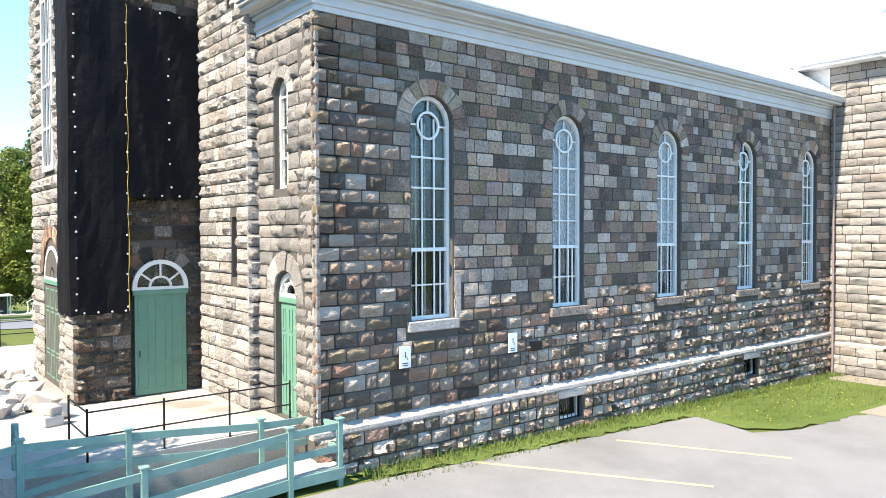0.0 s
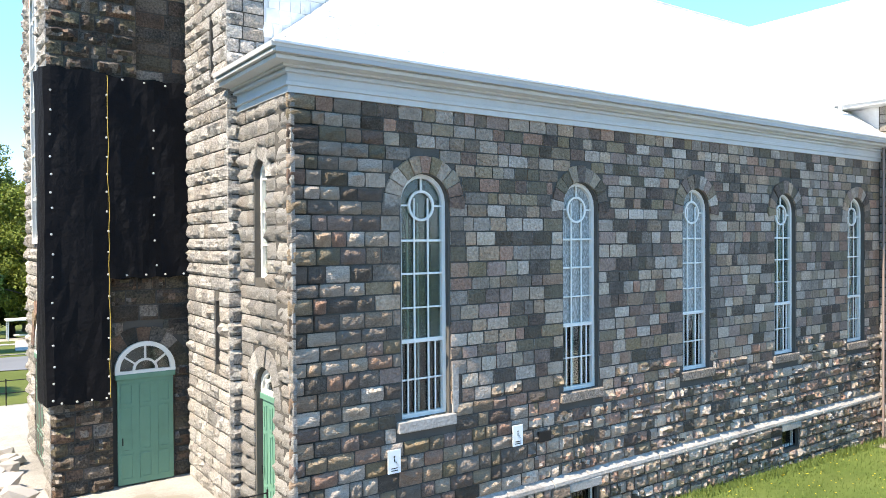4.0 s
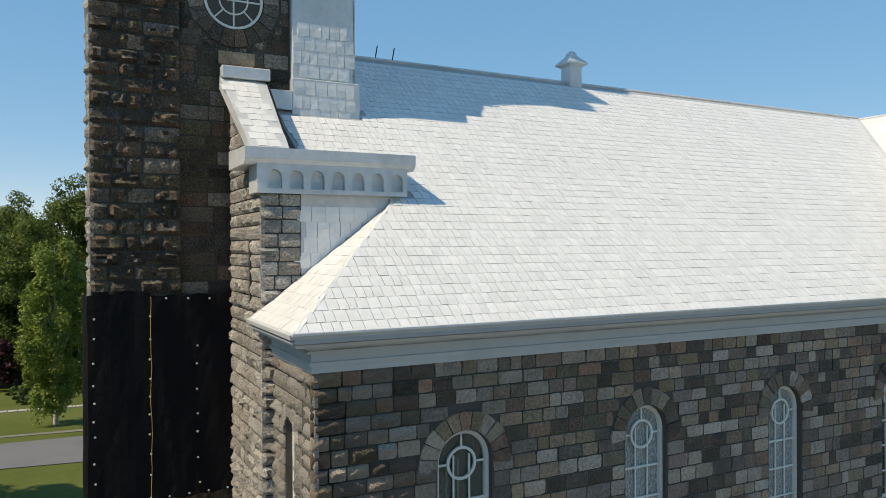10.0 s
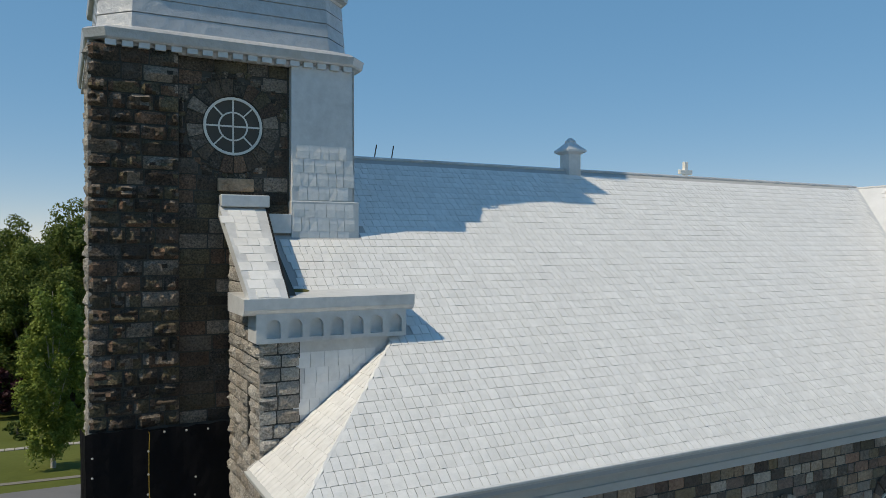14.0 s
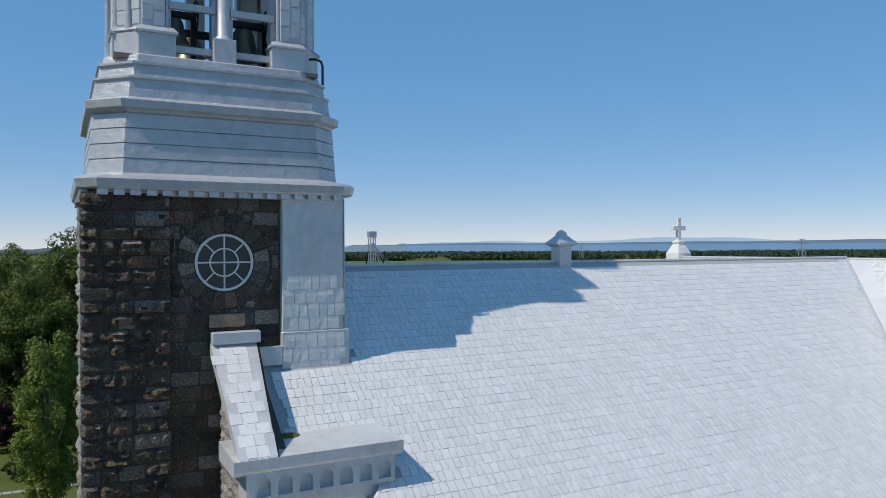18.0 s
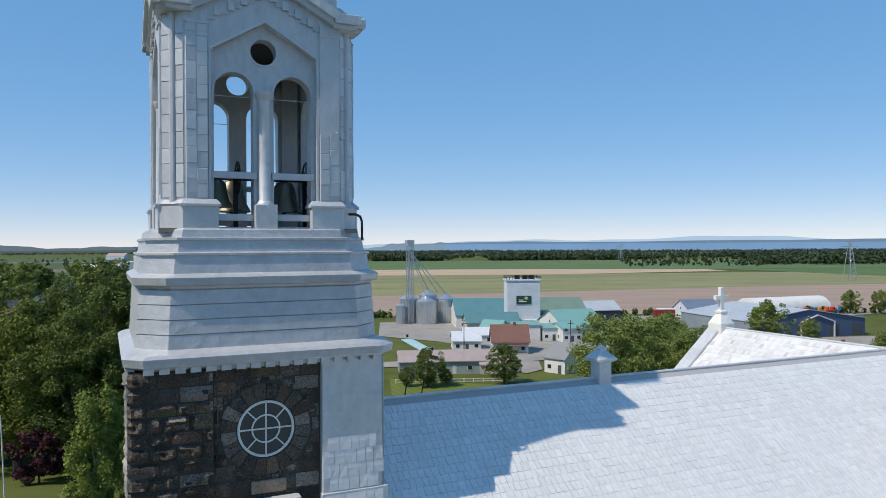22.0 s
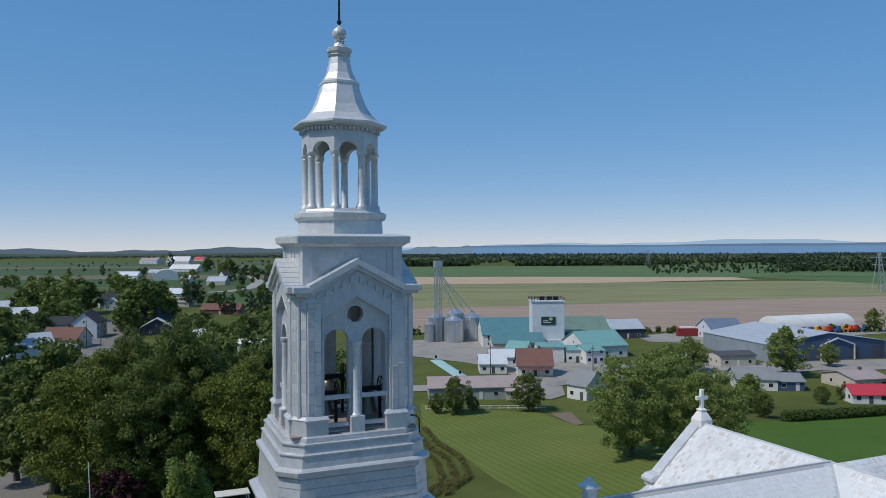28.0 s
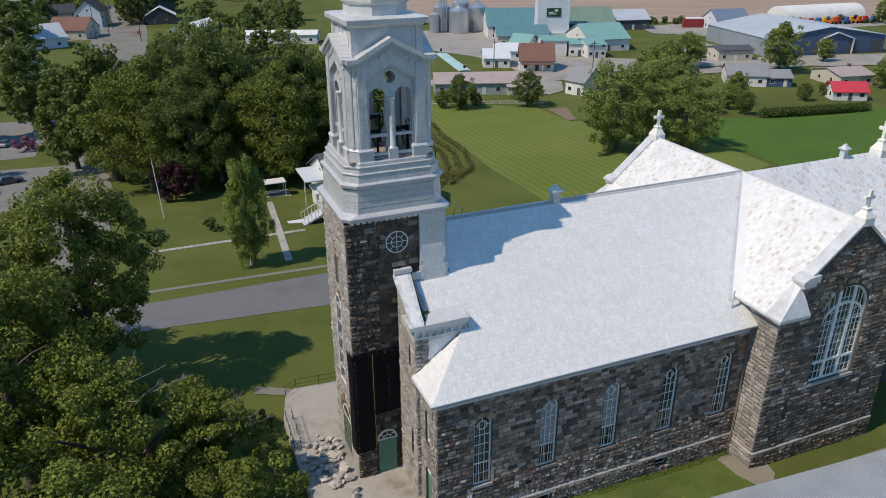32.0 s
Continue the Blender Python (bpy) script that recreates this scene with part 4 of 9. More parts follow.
shingles("shingle_field", (-0.6, -OVER - 0.02, EAVE_Z + 0.0), (1, 0, 0), (0, 1, 0.768), 31, 12.3, on_south, SH, roof, single=lambda c: c.x < 8 and c.y < 2.0, seed=61, lift=0.0045, trim=cut_south)
vy = [(z - EAVE_Z) / 0.768 - OVER for z in (EZ - 0.3, RZ)]
part("valley_flashing", loft(bmesh.new(), [[(valley_x(z) - 0.75, y, z + 0.02), (valley_x(z) + 0.1, y, z + 0.02), (valley_x(z) + 0.1, y, z - 0.03), (valley_x(z) - 0.75, y, z - 0.03)] for y, z in zip(vy, (EZ - 0.3, RZ))]), M_SILVER_PLAIN, roof, "smooth sheet metal valley flashing")
hz = roof_z(2.9)
shingles("shingle_field", (-0.5, 2.9, EAVE_Z + 0.01), (0, -1, 0), (3.45, 0, hz - EAVE_Z), 3.6, 4.45, lambda p: p.y < 2.72 and p.x < p.y + 0.08, SH, roof, seed=63, lift=0.003, trim=cut_west)
# ridge roll and hip strip
rl = bmesh.new()
rod(rl, (3.1, RIDGE_Y, roof_z(RIDGE_Y) + 0.02), (30.0, RIDGE_Y, roof_z(RIDGE_Y) + 0.02), 0.06, seg=8)
part("ridge_roll", rl, M_SILVER_PLAIN, roof)
part("hip_strip", beam(bmesh.new(), (-0.5, -0.56, EAVE_Z + 0.016), (2.93, 2.92, hz + 0.012), 0.07, 0.02), M_SHINGLE, roof)
part("eave_strip", boxed(-0.56, 23.7, -0.63, -0.45, EAVE_Z + 0.0, EAVE_Z + 0.06, 0.01), M_SILVER_PLAIN, roof)
# small lightning rods on the ridge
for x in (5.0, 5.6):
    part("snow_hook", beam(bmesh.new(), (x, RIDGE_Y, 18.3), (x + 0.1, RIDGE_Y, 18.85), 0.03), M_BLACK, roof, "thin dark iron hook")

# ---- shoulder of the west front, with its arcaded parapet ----
PX = -0.25
front = empty("west_shoulder", PX, 4.3, 0, "granite shoulder of the west front with a metal arcaded parapet", "facade")


def fpart(name, bm, mat, label=""):
    ob = part(name, bm, mat, front, label)
    ob.matrix_parent_inverse = Matrix.Translation((-PX, -4.3, 0))
    return ob


core = [(2.82, -1), (SY + 0.1, -1), (SY + 0.1, 16.35), (2.82, 14.3)]
slits = [[(3.52, 4.35), (3.84, 4.35), (3.84, 5.85), (3.52, 5.85)], [(3.75, 11.0), (4.0, 11.0), (4.0, 12.4), (3.75, 12.4)]]
fpart("pier_core", holed(core, slits, west(PX + 0.03), 0.85), M_MORTAR)
pf = Face(PX + 0.03, 0, -90)


def rake(a, b):
    lim = 2.9 + (max(a, b) - 14.35) / 0.66
    return [(-lim, 0)] if max(a, b) > 14.3 else []


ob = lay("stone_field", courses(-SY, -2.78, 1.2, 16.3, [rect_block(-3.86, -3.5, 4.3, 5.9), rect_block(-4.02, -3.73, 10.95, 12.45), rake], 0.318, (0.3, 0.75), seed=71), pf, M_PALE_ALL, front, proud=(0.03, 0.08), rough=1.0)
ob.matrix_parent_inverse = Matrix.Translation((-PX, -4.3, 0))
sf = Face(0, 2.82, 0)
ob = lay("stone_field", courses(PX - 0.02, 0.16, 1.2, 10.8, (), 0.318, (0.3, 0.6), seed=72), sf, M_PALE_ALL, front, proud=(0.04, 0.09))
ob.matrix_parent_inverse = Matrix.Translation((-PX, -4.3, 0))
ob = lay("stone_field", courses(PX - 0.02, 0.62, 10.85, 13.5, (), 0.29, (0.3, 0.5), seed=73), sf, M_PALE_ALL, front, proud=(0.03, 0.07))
ob.matrix_parent_inverse = Matrix.Translation((-PX, -4.3, 0))
fpart("stub_core", boxed(PX + 0.06, 3.0, 2.84, 3.3, 10.5, 14.2), M_SILVER_PLAIN, "silver sheet metal cheek")
ob = shingles("cheek_shingles", (0.55, 2.835, 11.2), (1, 0, 0), (0, 0, 1), 2.5, 2.3, lambda p: p.x > 0.62 and p.z > EAVE_Z + 0.82 * (p.x + 0.55) - 0.25 and p.x < 2.95, SH, front, w=0.3, h=0.34, seed=74, lift=0.012)
ob.matrix_parent_inverse = Matrix.Translation((-PX, -4.3, 0))
# arcaded frieze and its cap
arc = [arch_pts(0.02 + 0.47 * k, 0.155, 13.6, 13.85, 10) for k in range(7)]
fpart("arcade_frieze", holed([(-0.34, 13.5), (3.1, 13.5), (3.1, 14.14), (-0.34, 14.14)], arc, south(2.655), 0.14), M_SILVER_PLAIN)
fpart("arcade_back", boxed(-0.33, 3.09, 2.785, 2.815, 13.5, 14.14), M_SILVER_PLAIN)
fpart("arcade_return", boxed(-0.36, -0.2, 2.665, 3.4, 13.5, 14.14, 0.01), M_SILVER_PLAIN)
cap = bmesh.new()
loft(cap, [[(x, y, z) for y, z in ((2.70, 14.1), (2.62, 14.16), (2.60, 14.2), (2.57, 14.22), (2.57, 14.45), (4.25, 14.52), (4.25, 14.1))] for x in (-0.62, 3.28)])
bmesh.ops.recalc_face_normals(cap, faces=cap.faces[:])
fpart("parapet_cap", cap, M_SILVER_PLAIN)
rk = bmesh.new()
loft(rk, [[(-0.5, 2.6, 14.2), (0.32, 2.6, 14.2), (0.32, 2.6, 14.46), (-0.5, 2.6, 14.46)], [(-0.5, SY + 0.05, 16.3), (0.66, SY + 0.05, 16.3), (0.66, SY + 0.05, 16.62), (-0.5, SY + 0.05, 16.62)]])
bmesh.ops.recalc_face_normals(rk, faces=rk.faces[:])
fpart("raking_coping", rk, M_SILVER_PLAIN)
ob = shingles("coping_shingles", (-0.48, 2.62, 14.475), (1, 0, 0), (0, SY - 2.55, 2.16), 1.12, 3.9, lambda p: -0.42 < p.x < 0.14 + 0.1 * (p.y - 2.6), SH, front, w=0.3, h=0.34, seed=75, lift=0.005)
ob.matrix_parent_inverse = Matrix.Translation((-PX, -4.3, 0))
fpart("coping_edge", beam(bmesh.new(), (0.33, 2.62, 14.40), (0.67, SY, 16.53), 0.05, 0.12), M_BLACK, "dark seam under the coping edge")
fpart("coping_head", boxed(-0.48, 0.72, SY - 0.22, SY + 0.1, 16.55, 16.85, 0.02), M_SILVER_PLAIN)
fpart("flashing", boxed(0.7, 1.32, SY - 0.05, SY + 0.05, 15.9, 16.4, 0.01), M_SILVER_PLAIN)
moss = bmesh.new()
bmesh.ops.create_icosphere(moss, subdivisions=2, radius=1.0, matrix=Matrix.Translation((0.95, 4.0, 14.5)) @ Matrix.Diagonal((0.28, 0.22, 0.07, 1)))
tagged(part("moss_clump", moss, material("moss", [(0.08, 0.08, 0.02), (0.16, 0.14, 0.05)], 1.0, fine=30, bump=0.6)), "clump of yellowish moss on the parapet roof", "moss")

# metal cladding of the tower's south-east pilaster
tbox("pilaster_cladding", 1.34, TCX + TH - 0.09, SY, SY + 0.6, 13.5, 20.3, mat=M_SILVER_PLAIN, label="silver sheet metal cladding", bevel=0.02)
tbox("pilaster_cladding", 1.32, TCX + TH + 0.02, SY - 0.04, SY + 0.62, 13.5, 16.75, mat=M_SILVER_PLAIN, label="silver sheet metal cladding", bevel=0.02)
tbox("pilaster_cladding", TCX + TH - 0.15, TCX + TH - 0.095, SY, SY + 6.4, 13.5, 20.3, mat=M_SILVER_PLAIN, label="silver sheet metal cladding")
for z0, zt, y in ((15.6, 16.74, SY - 0.045), (16.78, 18.2, SY - 0.005)):
    ob = shingles("cladding_shingles", (1.3, y, z0), (1, 0, 0), (0, 0, 1), TCX + TH - 1.3, zt - z0, lambda p: 1.46 < p.x < TCX + TH - 0.22, SH, tower, w=0.27, h=0.36, seed=76, lift=0.008)
    ob.matrix_parent_inverse = Matrix.Translation((-TCX, -TCY, 0))


# ---- cornice and metal stages of the tower ----
M_DENT = material("dented_sheet_metal", [(0.42, 0.43, 0.45), (0.62, 0.63, 0.64)], 0.4, 0.25, scale=1.4, fine=4.0, bump=0.5, depth=0.08, stain=0.14, mottle=0.06)
tpart("cornice", rings(bmesh.new(), (3.2, 0.42, 20.24), (3.26, 0.42, 20.36), (3.42, 0.44, 20.38), (3.45, 0.44, 20.42), (3.49, 0.45, 20.62), (3.4, 0.47, 20.70), (3.16, 0.6, 20.8)), M_DENT)
for k in range(17):
    u = -2.9 + 5.8 * k / 16
    for ax in (0, 1):
        b = boxed(-0.12, 0.12, -3.38, -3.2, 20.24, 20.375) if ax == 0 else boxed(-3.38, -3.2, -0.12, 0.12, 20.24, 20.375)
        bmesh.ops.translate(b, verts=b.verts[:], vec=(TCX + (u if ax == 0 else 0), TCY + (u if ax == 1 else 0), 0))
        tpart("bracket", b, M_SILVER_PLAIN)
lv = []
n = 4
for k in range(n):
    z0, z1 = 20.78 + k * 0.37, 20.78 + (k + 1) * 0.37
    h0, h1 = 3.16 - 0.02 * k, 3.15 - 0.02 * (k + 1)
    tpart("clapboard", rings(bmesh.new(), (h0 - 0.02, 0.73, z0), (h0 + 0.012, 0.73, z0 + 0.012), (h1 + 0.012, 0.72, z1 - 0.014), (h1 - 0.02, 0.72, z1)), M_DENT)
tpart("belt_course", rings(bmesh.new(), (3.0, 0.72, 22.22), (3.07, 0.72, 22.28), (3.1, 0.73, 22.34), (3.22, 0.75, 22.38), (3.24, 0.75, 22.56), (3.16, 0.75, 22.62), (3.0, 0.75, 22.68)), M_DENT)
tpart("step", rings(bmesh.new(), (3.05, 0.75, 22.64), (3.0, 0.75, 23.1), (3.045, 0.75, 23.12), (3.045, 0.75, 23.17), (2.93, 0.75, 23.2)), M_DENT)
tpart("step", rings(bmesh.new(), (2.93, 0.75, 23.18), (2.89, 0.74, 23.48), (2.94, 0.74, 23.5), (2.94, 0.74, 23.56), (2.82, 0.74, 23.58)), M_DENT)
tpart("platform", rings(bmesh.new(), (2.82, 0.74, 23.56), (2.79, 0.74, 23.76), (2.74, 0.72, 23.8)), M_DENT)

# bent iron pipe at the corner of the platform
pipe = [(2.62, 6.55, 23.5), (2.62, 6.55, 24.02), (2.58, 6.58, 24.16), (2.46, 6.66, 24.22), (2.3, 6.76, 24.22)]
b = bmesh.new()
for p, q in zip(pipe, pipe[1:]):
    rod(b, p, q, 0.035, seg=8)
tpart("bent_pipe", b, M_BLACK, "bent black iron pipe")

# ---- the belfry ----
BZ = 23.79
GAP = [(-1.42, BZ), (1.42, BZ), (1.42, 28.45), (0, 29.30), (-1.42, 28.45)]
FH = 2.55


def side(angle, half):
    """Place on one of the four sides of the tower."""
    a = radians(angle)

    def at(u, v, d):
        x, y = u, -half + d
        return (TCX + x * math.cos(a) - y * math.sin(a), TCY + x * math.sin(a) + y * math.cos(a), v)

    return at


def spun(bm, angle):
    bmesh.ops.rotate(bm, verts=bm.verts[:], cent=(0, 0, 0), matrix=Matrix.Rotation(radians(angle), 3, "Z"))
    bmesh.ops.translate(bm, verts=bm.verts[:], vec=(TCX, TCY, 0))
    return bm


def pair(s, a, b):
    return min(s * a, s * b), max(s * a, s * b)


M_METALSIDE = material("painted_seamed_metal", [(0.40, 0.41, 0.43), (0.57, 0.58, 0.60), (0.68, 0.685, 0.69)], 0.45, 0.2, scale=1.1, fine=7.0, bump=0.4, depth=0.04, stain=0.12, stretch=(1, 1, 0.45), mottle=0.05)
M_PLATE = material("painted_metal_plate", [(0.42, 0.43, 0.45), (0.54, 0.55, 0.57), (0.62, 0.63, 0.64), (0.70, 0.705, 0.71)], 0.42, 0.25, scale=1.2, fine=5.0, bump=0.5, depth=0.04, each=0.5, stain=0.2)
for a in (0, 90, 180, 270):
    # gabled front with its recess, and the panel of two arches and an oculus
    tpart("belfry_front", holed([(-2.06, BZ), (2.06, BZ), (2.06, 29.5), (1.9, 29.5), (0, 30.46), (-1.9, 29.5), (-2.06, 29.5)], [[(u, max(v, BZ + 0.004)) for u, v in GAP]], side(a, FH), 0.3), M_METALSIDE)
    holes2 = [arch_pts(s * 0.78, 0.51, BZ + 0.06, 27.45, 14) for s in (-1, 1)] + [circle_pts(0, 28.55, 0.35, 24)]
    tpart("arch_panel", holed([(-1.46, BZ + 0.02), (1.46, BZ + 0.02), (1.46, 28.45), (0, 29.36), (-1.46, 28.45)], holes2, side(a, FH - 0.24), 0.4), M_METALSIDE)
    tpart("oculus_ring", holed(circle_pts(0, 28.55, 0.40, 24), [circle_pts(0, 28.55, 0.345, 24)], side(a, FH - 0.205), 0.06), M_METALSIDE)
    for s in (-1, 1):
        # fillet along the recess and mouldings of the two arches
        tpart("recess_fillet", spun(boxed(*pair(s, 1.39, 1.455), -FH - 0.04, -FH + 0.05, 24.4, 28.47, 0.006), a), M_PLATE)
        tpart("recess_rake", spun(beam(bmesh.new(), (s * 1.42, -FH - 0.0, 28.47), (0, -FH - 0.0, 29.32), 0.05, 0.06), a), M_PLATE)
        tpart("arch_moulding", holed(arch_pts(s * 0.78, 0.57, 27.3, 27.45, 14), [arch_pts(s * 0.78, 0.505, 27.31, 27.45, 14)], side(a, FH - 0.215), 0.05), M_METALSIDE)
        # corner pedestals and pilasters beside the recess
        tpart("pedestal", spun(boxed(*pair(s, 1.22, 2.12), -FH - 0.13, -2.2, BZ, 24.38, 0.015), a), M_PLATE)
        tpart("pedestal_cap", spun(loft(bmesh.new(), [[(s * 1.67 + q * w, -FH + 0.12 - e * (1 if y < 0 else -1), z) for q, y in ((-1, -1), (1, -1), (1, 1), (-1, 1))] for w, e, z in ((0.50, 0.30, 24.37), (0.50, 0.30, 24.43), (0.40, 0.18, 24.56))]), a), M_METALSIDE)
        tpart("pilaster", spun(boxed(*pair(s, 1.47, 2.02), -FH - 0.055, -2.2, 24.3, 29.2, 0.012), a), M_METALSIDE)
        r2 = random.Random(80 + a + s)
        q = 24.58
        top_z = 29.0 if s < 0 else 26.3
        while q < top_z:
            hgt = r2.uniform(0.36, 0.52)
            tpart("cladding_plate", spun(boxed(*pair(s, 1.48, 1.74), -FH - 0.068 - r2.uniform(0, 0.016), -FH, q, min(q + hgt - 0.018, 29.05), 0.008), a), M_PLATE)
            tpart("cladding_plate", spun(boxed(*pair(s, 1.755, 2.01), -FH - 0.068 - r2.uniform(0, 0.016), -FH, q + 0.12, min(q + hgt + 0.10, 29.05), 0.008), a), M_PLATE)
            q += hgt
        tpart("pilaster_head", spun(boxed(*pair(s, 1.45, 2.05), -FH - 0.085, -2.2, 29.06, 29.14, 0.015), a), M_METALSIDE)
        # flat return of the eaves beside the gable
        tpart("eave_return", spun(boxed(*pair(s, 1.86, 2.62), -FH - 0.27 - 0.006 * s, -1.8, 29.46 + 0.004 * s, 29.72 + 0.006 * s, 0.02), a), M_METALSIDE)
        tpart("eave_moulding", spun(boxed(*pair(s, 1.84, 2.5), -FH - 0.16 - 0.006 * s, -1.8, 29.34 + 0.004 * s, 29.47 + 0.004 * s, 0.02), a), M_METALSIDE)
        # slope of the small gable roof, of folded sheets, with its moulded edge
        g = bmesh.new()
        pts = [(s * 1.95, 29.52), (0, 30.56), (0, 30.82), (s * 2.0, 29.76)]
        loft(g, [[(u, y, z) for u, z in pts] for y in (-FH - 0.28, -1.8)])
        bmesh.ops.recalc_face_normals(g, faces=g.faces[:])
        tpart("gable_slope", spun(g, a), M_SILVER_PLAIN)
        for k in range(5):
            u, v = s * (0.36 + 0.36 * k), 30.82 - (0.36 + 0.36 * k) * 0.53
            tpart("standing_seam", spun(beam(bmesh.new(), (u, -FH - 0.292, v - 0.24), (u, -FH - 0.292, v + 0.004), 0.012), a), M_METALSIDE)
            tpart("standing_seam", spun(beam(bmesh.new(), (u, -FH - 0.29, v + 0.01), (u, -1.85, v + 0.003), 0.012), a), M_METALSIDE)
        g = bmesh.new()
        pts = [(s * 1.92, 29.36), (0, 30.38), (0, 30.56), (s * 1.98, 29.52)]
        loft(g, [[(u, y, z) for u, z in pts] for y in (-FH - 0.17, -2.3)])
        bmesh.ops.recalc_face_normals(g, faces=g.faces[:])
        tpart("gable_moulding", spun(g, a), M_METALSIDE)
        # stepped key frieze under the gable
        for k in range(5):
            u = s * (0.20 + 0.34 * k)
            z = 30.16 - abs(u) * 0.53
            tpart("dentil", spun(boxed(u - 0.085, u + 0.085, -FH - 0.085, -FH + 0.1, z - 0.20, z + 0.04), a), M_METALSIDE)
            tpart("frieze_step", spun(boxed(*pair(s, abs(u) + 0.085, abs(u) + 0.255), -FH - 0.05, -FH + 0.1, z - 0.31, z - 0.26), a), M_METALSIDE)
    # middle column between the arches
    col = bmesh.new()
    turned(col, 0, -FH + 0.14, [(0.24, 24.43), (0.24, 24.47), (0.2, 24.52), (0.175, 24.56), (0.165, 26.0), (0.155, 27.15), (0.17, 27.2), (0.16, 27.24), (0.23, 27.36), (0.24, 27.45)], 14)
    smooth(tpart("column", spun(col, a), M_SILVER_PLAIN))
    tpart("column_block", spun(boxed(-0.29, 0.29, -FH - 0.12, -2.2, BZ, 24.44, 0.015), a), M_METALSIDE)
    for z in (24.1, 25.22):
        for s in (-1, 1):
            tpart("rail", spun(boxed(*pair(s, 0.2, 1.36), -2.42, -2.28, z - 0.09, z + 0.09, 0.01), a), M_METALSIDE)
for a in (0, 90, 180, 270):
    # cut corners between the fronts
    post = loft(bmesh.new(), [[(x, y, z) for x, y in ((2.05, -2.54), (2.54, -2.05), (1.8, -1.4), (1.4, -1.8))] for z in (BZ, 29.5)])
    bmesh.ops.recalc_face_normals(post, faces=post.faces[:])
    tpart("corner_post", spun(post, a), M_METALSIDE)
    ped = loft(bmesh.new(), [[(x * k, y * k, z) for x, y in ((2.1, -2.64), (2.64, -2.1), (2.2, -1.8), (1.8, -2.2))] for k, z in ((1.0, BZ), (1.0, 24.38), (1.01, 24.43), (0.97, 24.54))])
    bmesh.ops.recalc_face_normals(ped, faces=ped.faces[:])
    tpart("corner_pedestal", spun(ped, a), M_METALSIDE)
    rl = bmesh.new()
    rod(rl, (2.31, -2.31, 24.4), (2.31, -2.31, 29.4), 0.085, seg=8)
    tpart("corner_roll", spun(rl, a), M_METALSIDE)
    r2 = random.Random(300 + a)
    q = 24.6
    while q < 29.0:
        hgt = r2.uniform(0.36, 0.5)
        for s in (-1, 1):
            g = boxed(-0.12, 0.12, -0.02 - r2.uniform(0, 0.012), 0.02, q, min(29.2, q + hgt - 0.018), 0.006)
            bmesh.ops.translate(g, verts=g.verts[:], vec=(s * 0.22, 0, 0))
            bmesh.ops.rotate(g, verts=g.verts[:], cent=(0, 0, 0), matrix=Matrix.Rotation(radians(45), 3, "Z"))
            bmesh.ops.translate(g, verts=g.verts[:], vec=(2.295, -2.295, 0))
            tpart("cladding_plate", spun(g, a), M_PLATE)
        q += hgt
tpart("belfry_floor", boxed(TCX - 2.6, TCX + 2.6, TCY - 2.6, TCY + 2.6, 23.7, 23.81), material("rusty_sheet", [(0.20, 0.11, 0.07), (0.45, 0.40, 0.36)], 0.8, 0.2, scale=1.5, fine=12), "rust-stained metal floor")
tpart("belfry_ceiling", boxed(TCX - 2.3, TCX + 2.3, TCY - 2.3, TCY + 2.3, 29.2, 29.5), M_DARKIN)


def bell(x, y, z, k, label):
    b = empty("church_bell", x, y, z, label, "bell", "bells in the belfry")
    m = bpy.data.materials.get("aged_bronze") or material("aged_bronze", [(0.10, 0.09, 0.06), (0.25, 0.23, 0.17)], 0.4, 0.8, scale=3, fine=20, bump=0.2)
    bm = bmesh.new()
    turned(bm, 0, 0, [(0.60 * k, 0.0), (0.58 * k, 0.06 * k), (0.47 * k, 0.25 * k), (0.38 * k, 0.6 * k), (0.34 * k, 0.85 * k), (0.25 * k, 0.98 * k), (0.06 * k, 1.03 * k)], 20)
    smooth(part("bell_body", bm, m, b))
    part("headstock", boxed(-0.7 * k, 0.7 * k, -0.1, 0.1, 1.03 * k, 1.25 * k, 0.02), M_BLACK, b, "dark iron headstock")
    bm = bmesh.new()
    turned(bm, 0, 0, [(0.03, 1.25 * k), (0.03, 1.1 * k)], 6)
    part("clapper", rod(bmesh.new(), (0, 0, 0.8 * k), (0, 0, -0.05), 0.03, 0.06), M_BLACK, b)
    bm.free()
    # wheel at rest and posts down to the floor
    wh = bmesh.new()
    for q in range(16):
        a, c = 2 * math.pi * q / 16, 2 * math.pi * (q + 1) / 16
        beam(wh, (0.75 * k, 0.6 * k * math.cos(a), 1.1 * k + 0.6 * k * math.sin(a)), (0.75 * k, 0.6 * k * math.cos(c), 1.1 * k + 0.6 * k * math.sin(c)), 0.04)
    for q in range(4):
        a = math.pi * q / 4
        beam(wh, (0.75 * k, -0.6 * k * math.cos(a), 1.1 * k - 0.6 * k * math.sin(a)), (0.75 * k, 0.6 * k * math.cos(a), 1.1 * k + 0.6 * k * math.sin(a)), 0.03)
    part("bell_wheel", wh, M_BLACK, b, "dark wheel of the bell")
    for s in (-1, 1):
        part("bell_post", beam(bmesh.new(), (s * 0.68 * k, 0, 23.81 - z), (s * 0.68 * k, 0, 1.05 * k), 0.12), M_BLACK, b, "dark timber post")
    return b


bell(TCX - 1.0, TCY - 1.5, 24.4, 0.75, "aged bronze church bell in an iron frame")
bell(TCX + 0.9, TCY - 1.3, 24.3, 0.85, "dark bronze church bell in an iron frame")
bell(TCX - 0.2, TCY + 1.0, 24.4, 0.95, "large bronze church bell in an iron frame")

